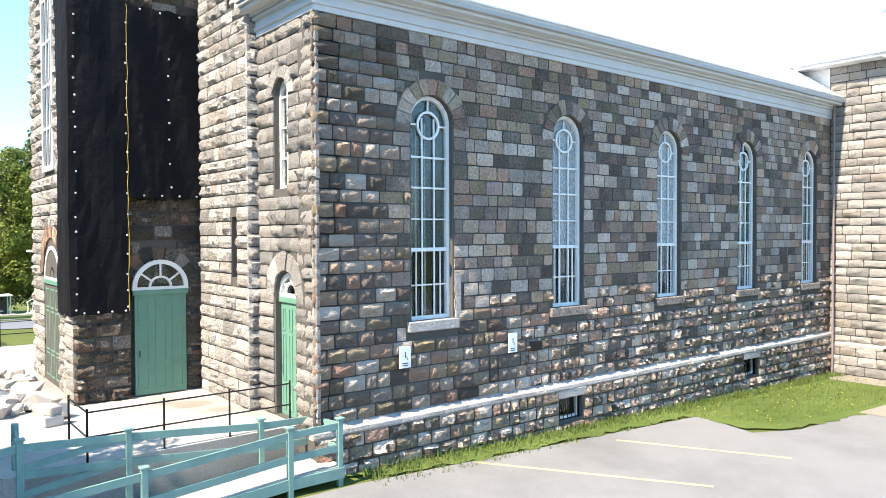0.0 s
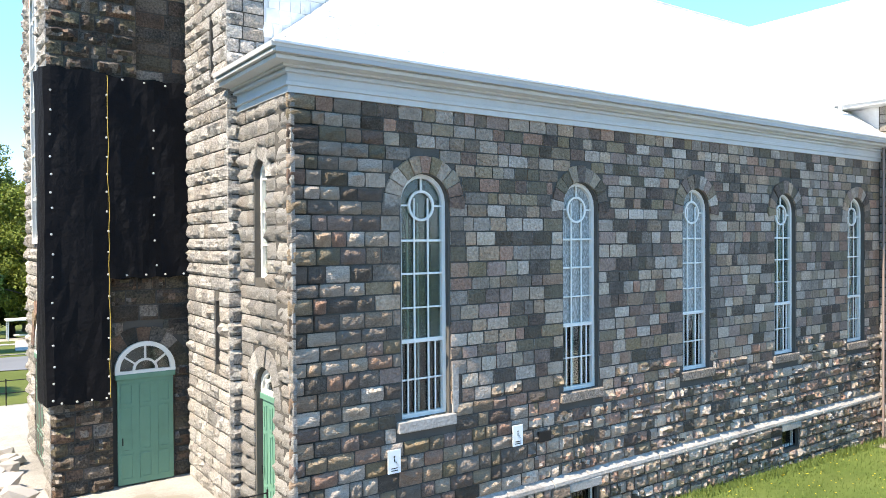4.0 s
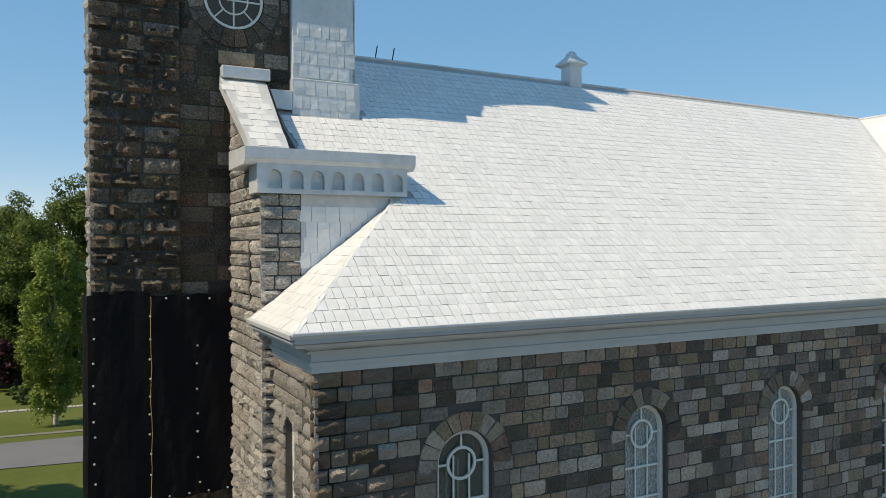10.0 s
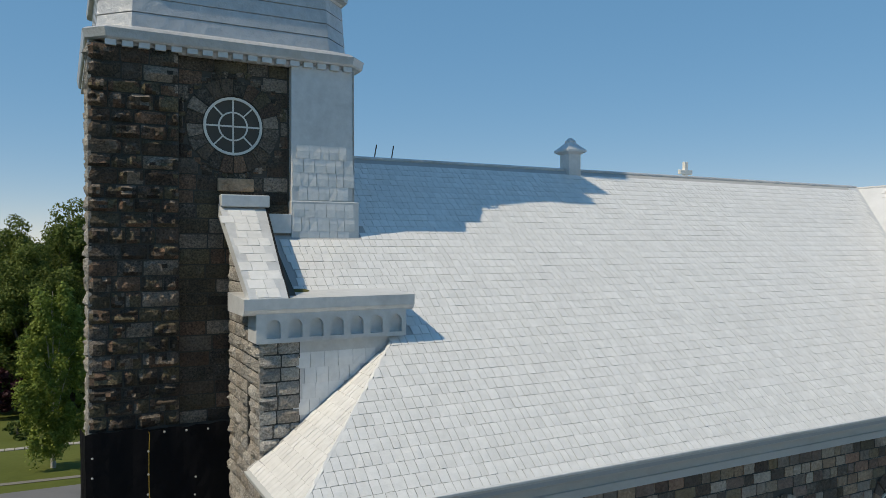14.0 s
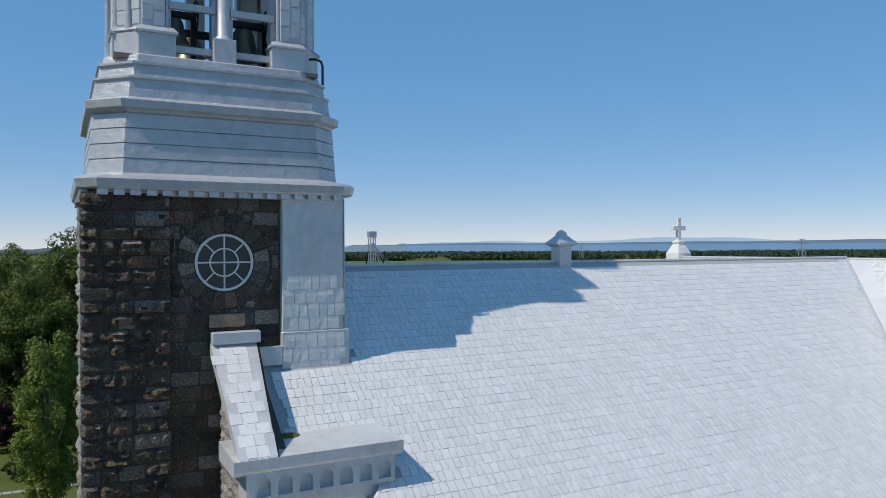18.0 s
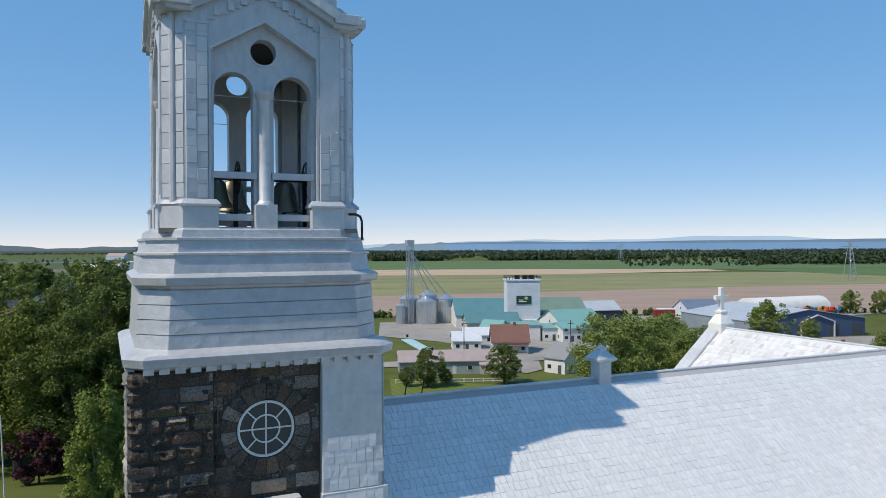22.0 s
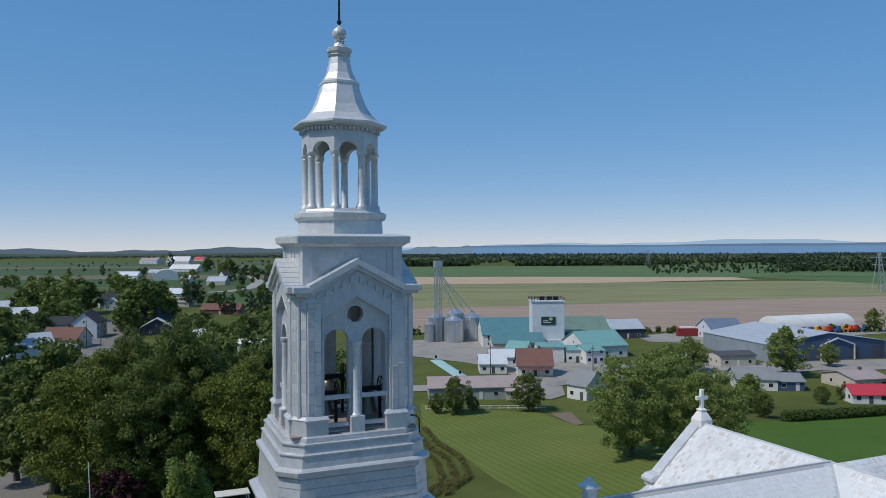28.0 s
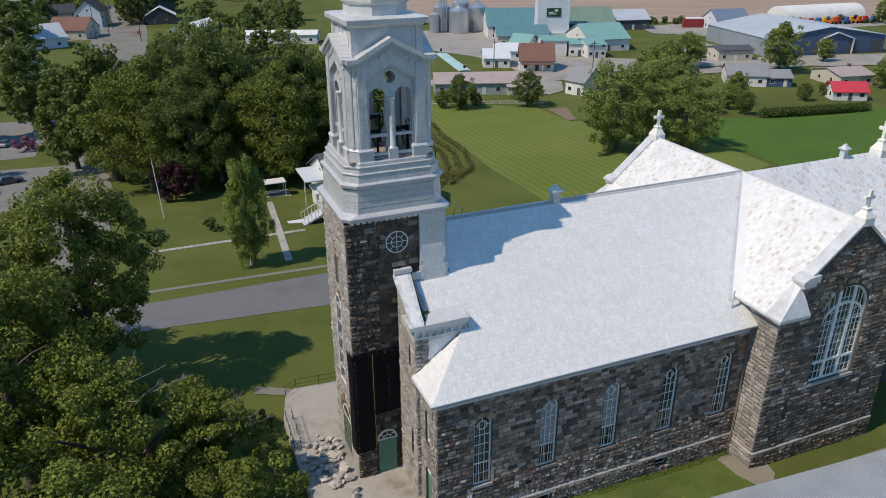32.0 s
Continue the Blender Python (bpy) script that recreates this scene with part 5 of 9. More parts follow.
# ---- attic, lantern and cross ----
tpart("attic", boxed(TCX - 2.05, TCX + 2.05, TCY - 2.05, TCY + 2.05, 29.5, 31.35, 0.06), M_METALSIDE)
for a in (0, 90, 180, 270):
    for s in (-1, 1):
        tpart("attic_panel", holed([(s * 0.3, 30.78), (s * 1.5, 30.1), (s * 1.5, 31.14), (s * 0.3, 31.14)][:: s], [[(s * 0.36, 30.8), (s * 1.44, 30.19), (s * 1.44, 31.08), (s * 0.36, 31.08)][:: s]], side(a, 2.10), 0.06), M_METALSIDE)
        if s > 0:
            tpart("attic_corner", spun(boxed(min(s * 1.7, s * 2.12), max(s * 1.7, s * 2.12), -2.12, -1.7, 29.6, 31.34, 0.015), a), M_METALSIDE)
tpart("attic_cornice", loft(bmesh.new(), [octa(h, 0.06, z) for h, z in ((2.1, 31.28), (2.2, 31.33), (2.26, 31.4), (2.4, 31.46), (2.42, 31.72), (2.3, 31.78), (1.9, 31.84))]), M_SILVER_PLAIN)
T8 = math.pi / 8
tpart("lantern_base", turned(bmesh.new(), TCX, TCY, [(1.86, 31.8), (1.84, 32.4), (1.95, 32.45), (2.02, 32.55), (2.02, 32.72), (1.8, 32.8), (1.75, 32.9), (1.4, 32.95)], 8, T8), M_SILVER_PLAIN)
for k in range(8):
    a = T8 + k * math.pi / 4
    cx, cy = TCX + 1.5 * math.cos(a), TCY + 1.5 * math.sin(a)
    c = bmesh.new()
    turned(c, cx, cy, [(0.25, 32.9), (0.25, 33.02), (0.2, 33.08), (0.17, 33.12), (0.165, 34.2), (0.15, 35.05), (0.17, 35.1), (0.15, 35.13), (0.21, 35.24), (0.22, 35.32)], 12)
    smooth(tpart("lantern_column", c, M_SILVER_PLAIN))
    # arched wall between this column and the next
    b = a + math.pi / 4
    p0, p1 = Vector((math.cos(a), math.sin(a))), Vector((math.cos(b), math.sin(b)))
    L = 1.66 * 2 * math.sin(math.pi / 8)
    out = [(0, 35.3), (L / 2 - 0.42, 35.3)] + [(L / 2 - 0.42 * math.cos(math.pi * q / 10), 35.32 + 0.42 * math.sin(math.pi * q / 10)) for q in range(1, 10)] + [(L / 2 + 0.42, 35.3), (L, 35.3), (L, 36.3), (0, 36.3)]
    mid = (p0 + p1).normalized()

    def pl8(u, v, d, p0=p0, p1=p1, mid=mid, L=L):
        q = p0 * 1.66 + (p1 - p0) * 1.66 * (u / L) - mid * d
        return (TCX + q.x, TCY + q.y, v)

    tpart("lantern_arch", holed(out, [], pl8, 0.3), M_METALSIDE)
    for q in range(7):
        u = L * (q + 0.5) / 7
        x0, y0, _ = pl8(u, 0, -0.08)
        d8 = boxed(-0.05, 0.05, -0.06, 0.06, 36.2, 36.34)
        bmesh.ops.rotate(d8, verts=d8.verts[:], cent=(0, 0, 0), matrix=Matrix.Rotation(math.atan2(mid.y, mid.x) + math.pi / 2, 3, "Z"))
        bmesh.ops.translate(d8, verts=d8.verts[:], vec=(x0, y0, 0))
        tpart("lantern_dentil", d8, M_METALSIDE)
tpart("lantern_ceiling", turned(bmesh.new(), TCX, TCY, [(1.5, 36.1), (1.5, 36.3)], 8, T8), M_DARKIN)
tpart("lantern_roof", turned(bmesh.new(), TCX, TCY, [(1.66, 36.28), (1.75, 36.36), (2.0, 36.42), (2.06, 36.5), (2.06, 36.58), (1.75, 36.74), (1.45, 37.0), (1.18, 37.4), (0.98, 37.9), (0.84, 38.35)], 8, T8), M_SILVER_PLAIN)
tpart("lantern_spire", turned(bmesh.new(), TCX, TCY, [(0.84, 38.3), (0.88, 38.36), (0.88, 38.46), (0.76, 38.56), (0.6, 38.85), (0.5, 39.25), (0.44, 39.6), (0.52, 39.64), (0.46, 39.7), (0.54, 39.8), (0.56, 39.95), (0.3, 40.05), (0.18, 40.25)], 8, T8), M_SILVER_PLAIN)
fb = bmesh.new()
turned(fb, TCX, TCY, [(0.2, 40.2), (0.24, 40.3), (0.16, 40.36), (0.26, 40.46), (0.32, 40.64), (0.26, 40.82), (0.1, 40.94), (0.05, 41.0)], 16)
smooth(tpart("finial_ball", fb, M_SILVER_PLAIN))
cr = bmesh.new()
rod(cr, (TCX, TCY, 40.9), (TCX, TCY, 43.75), 0.055, 0.03, 8)
rod(cr, (TCX - 0.35, TCY - 0.35, 42.78), (TCX + 0.35, TCY + 0.35, 42.78), 0.035, seg=8)
for s in (-1, 1):
    for w_, z_ in ((0.35, 42.78),):
        bmesh.ops.create_icosphere(cr, subdivisions=1, radius=0.07, matrix=Matrix.Translation((TCX + s * w_, TCY + s * w_, z_)))
bmesh.ops.create_icosphere(cr, subdivisions=1, radius=0.07, matrix=Matrix.Translation((TCX, TCY, 43.75)))
bmesh.ops.create_icosphere(cr, subdivisions=1, radius=0.12, matrix=Matrix.Translation((TCX, TCY, 41.15)))
tpart("iron_cross", cr, M_BLACK, "dark wrought iron cross")

# the upper stages stand a hand's width east of the shaft's middle
for o in tower.children:
    if o.data and min(v.co.z for v in o.data.vertices) > 23.7:
        o.location.x += 0.13
    elif o.data and min(v.co.z for v in o.data.vertices) > 20.2:
        o.location.x += 0.06


# ---- black membrane on the damaged masonry ----
def membrane():
    m = empty("protective_membrane", -1.8, SY, 3.4, "black weatherproof membrane pinned over damaged tower masonry", "membrane")
    inv = Matrix.Translation((1.8, -SY, -3.4))
    r = random.Random(5)

    def sheet_of(path, z0, z1, n):
        """A rippled sheet along a plan line."""
        bm = bmesh.new()
        rows, cols = 16, 14
        pts = []
        tot = [0.0]
        for a, b in zip(path, path[1:]):
            tot.append(tot[-1] + (Vector(b) - Vector(a)).length)
        grid = []
        for j in range(rows + 1):
            line = []
            for i in range(cols + 1):
                q = tot[-1] * i / cols
                k = max(t for t in range(len(path) - 1) if tot[t] <= q + 1e-9)
                f = (q - tot[k]) / (tot[k + 1] - tot[k])
                p = Vector(path[k]).lerp(Vector(path[k + 1]), f)
                nn = Vector((path[k + 1][1] - path[k][1], path[k][0] - path[k + 1][0])).normalized()
                w = 0.02 * math.sin(i * 0.9 + j * 0.4 + n) + r.uniform(-0.012, 0.012)
                p = p + nn * w
                zz = z0 + (z1 - z0) * j / rows + (0.025 * math.sin(i * 1.7 + n) if j in (0, rows) else 0)
                line.append(bm.verts.new((p.x, p.y, zz)))
            grid.append(line)
        for j in range(rows):
            for i in range(cols):
                bm.faces.new((grid[j][i], grid[j][i + 1], grid[j + 1][i + 1], grid[j + 1][i]))
        got = bmesh.ops.extrude_face_region(bm, geom=bm.faces[:])
        for v in got["geom"]:
            if isinstance(v, bmesh.types.BMVert):
                v.co.y += 0.015
        bmesh.ops.recalc_face_normals(bm, faces=bm.faces[:])
        ob = part("sheet", bm, M_TARP, m)
        ob.matrix_parent_inverse = inv
        return ob

    y0 = SY - 0.17
    sheet_of([(-3.56, SY + 0.85), (-3.57, SY + 0.1), (-3.5, y0), (-2.16, y0)], 3.45, 11.28, 1)
    sheet_of([(-2.16, y0 - 0.01), (-1.4, y0 + 0.03), (0.02, y0 + 0.1)], 6.35, 11.22, 2)
    M_PIN = material("white_plastic_washer", [(0.42, 0.42, 0.41), (0.58, 0.58, 0.56)], 0.5, bump=0)
    M_CORD = material("yellow_cord", [(0.40, 0.28, 0.04), (0.52, 0.38, 0.07)], 0.6, bump=0)

    def pin(x, y, z):
        b = bmesh.new()
        turned(b, 0, 0, [(0.027, 0.0), (0.027, 0.010), (0.019, 0.016), (0.008, 0.02)], 10)
        bmesh.ops.rotate(b, verts=b.verts[:], cent=(0, 0, 0), matrix=Matrix.Rotation(radians(90), 3, "X"))
        bmesh.ops.translate(b, verts=b.verts[:], vec=(x, y, z))
        part("washer", b, M_PIN, m, "white plastic washer").matrix_parent_inverse = inv

    z = 3.6
    while z < 11.2:
        pin(-2.17 + r.uniform(-0.02, 0.02), y0 - 0.035, z)
        pin(-3.36 + r.uniform(-0.02, 0.02), y0 - 0.035, z + r.uniform(-0.1, 0.1))
        z += r.uniform(0.4, 0.62)
    z = 6.5
    while z < 11.1:
        pin(0.0 + r.uniform(-0.02, 0.02), y0 + 0.06, z)
        if z < 10.4:
            pin(-1.08 + r.uniform(-0.03, 0.03), y0 + 0.0, z + 0.15)
        z += r.uniform(0.42, 0.68)
    for k in range(4):
        pin(-3.2 + 0.32 * k, y0 - 0.035, 3.5)
        pin(-1.75 + 0.45 * k, y0 - 0.0, 6.42)
        pin(-1.8 + 0.5 * k, y0 - 0.0, 11.15 - 0.02 * k)
    for x, z0, z1, yy in ((-2.15, 3.5, 11.2, y0 - 0.05), (0.01, 7.0, 11.0, y0 + 0.05)):
        ks = []
        q = z0
        while q < z1:
            ks.append((x + r.uniform(-0.02, 0.02), q))
            q += 0.4
        ks.append((x, z1))
        b = loft(bmesh.new(), [[(cx + 0.008 * math.cos(h), yy + 0.008 * math.sin(h), cz) for h in (0, 1.26, 2.51, 3.77, 5.03)] for cx, cz in ks])
        part("cord", b, M_CORD, m, "yellow tie cord").matrix_parent_inverse = inv


membrane()

# ---- terrace, railings and wheelchair ramp ----
bm = bmesh.new()
vs = [bm.verts.new((x, y, TERRACE)) for x, y in ((0.5, 0.84), (-5.6, 0.84), (-6.9, 3.5), (-7.1, 8.0), (-7.05, 14.6), (-6.3, 17.6), (-5.4, 18.3), (-1.6, 18.0), (0.5, 18.0))]
f = bm.faces.new(vs)
got = bmesh.ops.extrude_face_region(bm, geom=[f])
for v in got["geom"]:
    if isinstance(v, bmesh.types.BMVert):
        v.co.z = -0.6
bmesh.ops.recalc_face_normals(bm, faces=bm.faces[:])
tagged(part("terrace", bm, M_CONCRETE), "pale concrete terrace before the church doors", "terrace", kind="structure")
# damp spots on the terrace
M_DAMP = material("damp_concrete", [(0.20, 0.18, 0.15), (0.30, 0.27, 0.23)], 0.6, scale=2, fine=20)
for x, y, a, b in ((-1.15, 4.3, 0.55, 0.45), (-0.75, 3.3, 0.35, 0.3), (-1.6, 4.9, 0.3, 0.25)):
    d = bmesh.new()
    rr = random.Random(int(x * 100))
    loft(d, [[(x + a * (0.8 + 0.3 * rr.random() * (q == 0) + 0.2 * math.sin(3 * k)) * math.cos(k * 0.524), y + b * (0.9 + 0.15 * math.sin(2 * k)) * math.sin(k * 0.524), TERRACE + z) for k in range(12)] for q, z in ((0, -0.01), (1, 0.004))])
    tagged(part("damp_spot", d, M_DAMP), "dark damp spot on the concrete terrace", "stain", kind="structure")


def iron_rail(points, h=1.0, label="thin black iron railing on the terrace edge"):
    """Posts and two rails along a line of points."""
    o = empty("iron_railing", *points[0], label=label, category="railing", group="iron railings")
    base = Vector(points[0])
    for p in points:
        p = Vector(p) - base
        part("post", rod(bmesh.new(), p, p + Vector((0, 0, h)), 0.021, seg=8), M_BLACK, o)
    for a, b in zip(points, points[1:]):
        a, b = Vector(a) - base, Vector(b) - base
        for z in (0.12 * h + 0.35, h - 0.02 if h < 0.9 else 0.93 * h):
            part("rail", rod(bmesh.new(), a + Vector((0, 0, z)), b + Vector((0, 0, z)), 0.016, seg=8), M_BLACK, o)
    return o


iron_rail([(-4.25, 0.9, TERRACE), (-2.86, 0.9, TERRACE), (-1.53, 0.9, TERRACE), (-0.16, 0.9, TERRACE)])
iron_rail([(-4.25, 0.9, TERRACE), (-2.7, 3.9, TERRACE), (-1.2, 3.7, TERRACE), (-0.3, 3.6, TERRACE)][:1] + [(-4.25, 2.4, TERRACE)])
iron_rail([(-7.0, 10.6, TERRACE), (-6.95, 12.4, TERRACE), (-6.9, 14.3, TERRACE)])
iron_rail([(-6.5, 10.6, TERRACE), (-6.45, 12.4, TERRACE), (-6.4, 14.3, TERRACE)])
iron_rail([(-6.3, 17.5, TERRACE), (-5.3, 18.2, TERRACE), (-3.4, 18.0, TERRACE), (-1.7, 17.9, TERRACE)])

ramp = empty("wheelchair_ramp", -1.5, 0, 0.2, "green painted wooden wheelchair ramp with plank railings", "ramp")
rinv = Matrix.Translation((1.5, 0, -0.2))


def rpart(name, bm, mat, label=""):
    o = part(name, bm, mat, ramp, label)
    o.matrix_parent_inverse = rinv
    return o


M_RAMP = material("pale_green_painted_wood", [(0.13, 0.25, 0.215), (0.20, 0.33, 0.285)], 0.6, scale=2, fine=24, bump=0.15, stain=0.3)
M_PLANK = material("weathered_grey_planks", [(0.30, 0.27, 0.23), (0.48, 0.44, 0.39)], 0.9, scale=1.5, fine=30, bump=0.4, each=0.3, stain=0.4)


def deck_z(x):
    return 0.62 if x > -1.0 else 0.62 + 0.05 * (x + 1.0)


x = 0.28
while x > -7.2:
    w = 0.14
    b = bmesh.new()
    box(b, x - w + 0.006, x, -0.58 - 0.05 * max(0, -1 - x) * 0.6, 0.36, deck_z(x) - 0.04, deck_z(x), 0.004)
    rpart("deck_plank", b, M_PLANK)
    x -= w
rpart("fascia", beam(bmesh.new(), (0.3, -0.6, 0.48), (-1.0, -0.6, 0.48), 0.05, 0.22), M_RAMP)
rpart("fascia", beam(bmesh.new(), (-1.0, -0.6, 0.48), (-7.2, -0.8, 0.18), 0.05, 0.22), M_RAMP)
rpart("fascia", boxed(0.28, 0.33, -0.6, 0.5, 0.4, 0.6), M_RAMP)
front_posts = [(0.24, -0.54, 1.61), (-0.91, -0.58, 1.61), (-3.72, -0.72, 1.44), (-6.6, -0.84, 1.28)]
mid_posts = [(0.1, 0.42, 1.58), (-1.06, 0.42, 1.62), (-3.66, 0.42, 1.86), (-5.4, 0.5, 1.95)]
for line in (front_posts, mid_posts):
    for px_, py_, pz_ in line:
        rpart("post", boxed(px_ - 0.055, px_ + 0.055, py_ - 0.055, py_ + 0.055, 0.0, pz_ - 0.02, 0.006), M_RAMP)
        rpart("post_cap", boxed(px_ - 0.08, px_ + 0.08, py_ - 0.08, py_ + 0.08, pz_ - 0.03, pz_ + 0.01, 0.006), M_RAMP)
    for a, b in zip(line, line[1:]):
        for dz in (-0.16, -0.62):
            rpart("rail", beam(bmesh.new(), (a[0], a[1], a[2] + dz), (b[0], b[1], b[2] + dz), 0.045, 0.14), M_RAMP)
for dz in (-0.16, -0.62):
    rpart("rail", beam(bmesh.new(), (0.24, -0.54, 1.61 + dz), (0.1, 0.42, 1.58 + dz), 0.045, 0.14), M_RAMP)
    rpart("rail", beam(bmesh.new(), (-3.66, 0.46, 1.86 + dz), (-5.4, 0.5, 1.3 + dz + 0.3), 0.045, 0.12), M_RAMP)
for px_, py_, pz_ in ((-5.35, 1.3, 2.05), (-6.9, 0.4, 1.75)):
    rpart("post", boxed(px_ - 0.055, px_ + 0.055, py_ - 0.055, py_ + 0.055, 0.0, pz_, 0.006), M_RAMP)
    rpart("rail", beam(bmesh.new(), (-5.4, 0.5, 1.8), (px_, py_, pz_ - 0.15), 0.045, 0.14), M_RAMP)

# fallen stones heaped at the foot of the tower
r = random.Random(9)
M_RUBBLE = material("fallen_granite_block", [(0.30, 0.27, 0.25), (0.46, 0.42, 0.38), (0.58, 0.53, 0.48)], 0.9, scale=2, fine=20, bump=0.6, depth=0.03, each=0.6)


def rubble(x, y, s, z=TERRACE):
    b = bmesh.new()
    bmesh.ops.create_icosphere(b, subdivisions=1, radius=1.0)
    for v in b.verts:
        v.co = Vector((max(-0.75, min(0.75, v.co.x)), max(-0.7, min(0.7, v.co.y)), max(-0.6, min(0.6, v.co.z)))) * (1 + r.uniform(-0.18, 0.18))
    bmesh.ops.transform(b, matrix=Matrix.Diagonal((s * r.uniform(0.8, 1.4), s * r.uniform(0.7, 1.1), s * r.uniform(0.6, 0.9), 1)), verts=b.verts[:])
    bmesh.ops.rotate(b, verts=b.verts[:], cent=(0, 0, 0), matrix=Euler((r.uniform(-0.4, 0.4), r.uniform(-0.4, 0.4), r.uniform(0, 6.28))).to_matrix())
    low = min(v.co.z for v in b.verts)
    o = part("fallen_stone", b, M_RUBBLE)
    o.location = (x, y, z - low - 0.01)
    return tagged(o, "broken granite block fallen on the terrace", "stone", "fallen stones")


for k in range(95):
    a, q = r.uniform(0, 6.28), r.random() ** 0.7
    x, y = -4.9 + 1.6 * q * math.cos(a), 8.6 + 3.0 * q * math.sin(a)
    if x > XW - 0.3:
        x = XW - 0.4 - r.uniform(0, 0.5)
    rubble(x, y, r.uniform(0.1, 0.38))
# two squared blocks set on one another
for dx, w, h, z0, turn in ((0.0, 0.21, 0.24, 0.0, 12), (0.03, 0.16, 0.19, 0.24, 31)):
    o = part("squared_block", boxed(-w, w, -0.8 * w, 0.8 * w, 0, h, 0.025), M_RUBBLE)
    o.matrix_basis = pose(-4.23 + dx, 4.26, TERRACE + z0, 0, 0, turn)
    tagged(o, "small squared granite block stacked on the terrace", "stone", "stacked blocks")
for x, y, s in ((-4.15, 4.9, 0.36), (-4.1, 6.1, 0.42), (-4.7, 6.4, 0.4), (-4.3, 7.0, 0.48), (-5.0, 7.2, 0.38), (-5.4, 5.6, 0.2), (-6.3, 8.0, 0.3), (-6.6, 9.2, 0.28)):
    rubble(x, y, s)


# ---- signs and marks ----
M_SIGN = material("white_sign_enamel", [(0.76, 0.76, 0.74), (0.86, 0.86, 0.84)], 0.35, bump=0)
M_INK = material("black_sign_ink", [(0.02, 0.02, 0.02), (0.03, 0.03, 0.03)], 0.5, bump=0)


def parking_sign(x, z):
    s = empty("parking_sign", x, -0.07, z, "small white reserved parking sign on the granite wall", "sign", "parking signs")
    part("plate", boxed(-0.16, 0.16, -0.05, -0.035, -0.25, 0.25, 0.006), M_SIGN, s)
    bm = bmesh.new()
    bmesh.ops.create_circle(bm, cap_ends=True, segments=10, radius=0.022, matrix=Matrix.Translation((0.0, -0.053, 0.1)) @ Matrix.Rotation(radians(90), 4, "X"))
    beam(bm, (0.0, -0.053, 0.07), (0.0, -0.053, -0.01), 0.022, 0.006)
    beam(bm, (0.0, -0.053, -0.01), (0.05, -0.053, -0.01), 0.02, 0.006)
    beam(bm, (0.05, -0.053, -0.01), (0.06, -0.053, -0.06), 0.02, 0.006)
    part("wheelchair_symbol", bm, M_INK, s, "black wheelchair symbol")
    bm = bmesh.new()
    for k in range(2):
        box(bm, -0.08, 0.08, -0.055, -0.051, -0.15 - 0.05 * k, -0.13 - 0.05 * k)
    part("lettering_bar", bm, M_INK, s, "line of small black lettering")


parking_sign(2.22, 2.6)
parking_sign(5.63, 2.6)
tagged(part("wall_vent", boxed(6.35, 6.75, -0.09, 0.0, 2.3, 2.55, 0.01), M_BLACK), "dark metal vent grille in the wall", "vent")
M_YELLOW = material("faded_yellow_paint", [(0.36, 0.31, 0.19), (0.50, 0.43, 0.25)], 0.85, scale=4, fine=40, bump=0.1, stain=0.3)
for (ax, ay), (bx, by) in (((3.56, -1.0), (6.56, -5.22)), ((7.9, -1.63), (10.1, -5.17)), ((-0.6, -1.2), (2.6, -5.3))):
    d = Vector((bx - ax, by - ay, 0)).normalized()
    n = Vector((-d.y, d.x, 0)) * 0.05
    vs = [(ax + n.x, ay + n.y), (ax - n.x, ay - n.y), (bx - n.x, by - n.y), (bx + n.x, by + n.y)]
    sheet("parking_line", vs, M_YELLOW, 0.038, "faded yellow parking line on asphalt", "road marking")

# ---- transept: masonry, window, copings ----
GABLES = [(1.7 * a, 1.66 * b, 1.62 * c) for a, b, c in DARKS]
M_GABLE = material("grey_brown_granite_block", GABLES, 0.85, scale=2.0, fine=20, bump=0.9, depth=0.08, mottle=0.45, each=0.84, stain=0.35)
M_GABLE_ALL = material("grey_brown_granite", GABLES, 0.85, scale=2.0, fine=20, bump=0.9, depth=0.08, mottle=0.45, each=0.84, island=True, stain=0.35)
t_w = bpy.data.objects["wall_transept_west"]
t_s = bpy.data.objects["wall_transept_south"]
lay("stone_field", courses(0.0, 2.25, 0.9, 12.2, (), 0.34, (0.4, 0.9), seed=91), Face(TX0, 0.0, -90), M_PALE_ALL, t_w, lambda u, v: True, units=UNIT_PALE)
lay("stone_field", courses(0.0, 2.33, -1.8, 0.75, (), 0.34, (0.4, 0.9), seed=92), Face(TX0 - 0.1, 0.0, -90), M_PALE_ALL, t_w, lambda u, v: True, units=UNIT_PALE)
part("coping_stone", loft(bmesh.new(), [[(TX0 - q, y, z) for q, z in ((0.16, 0.72), (0.16, 0.84), (0.0, 0.94), (-0.1, 0.72))] for y in (-2.33, 0.02)]), M_LIME, t_w)
part("plinth_core", boxed(TX0 - 0.08, TX0 + 0.3, -2.28, 0.0, -2.5, 0.8), M_MORTAR, t_w)
part("plinth_core", boxed(TX0 - 0.08, TX1, -2.28, -2.0, -2.5, 0.8), M_MORTAR, t_s)
part("coping_stone", loft(bmesh.new(), [[(x, TY0 - q, z) for q, z in ((0.16, 0.72), (0.16, 0.84), (0.0, 0.94), (-0.1, 0.72))] for x in (TX0 - 0.16, TX1)]), M_LIME, t_s)


def gable_limits(a, b):
    m = max(a, b)
    if m < 12.2:
        return []
    half = 4.45 if m < 14.4 else max(0.0, (18.0 - m) / RSLOPE)
    return [(TX0 - 1, RX - half), (RX + half, TX1 + 1)]


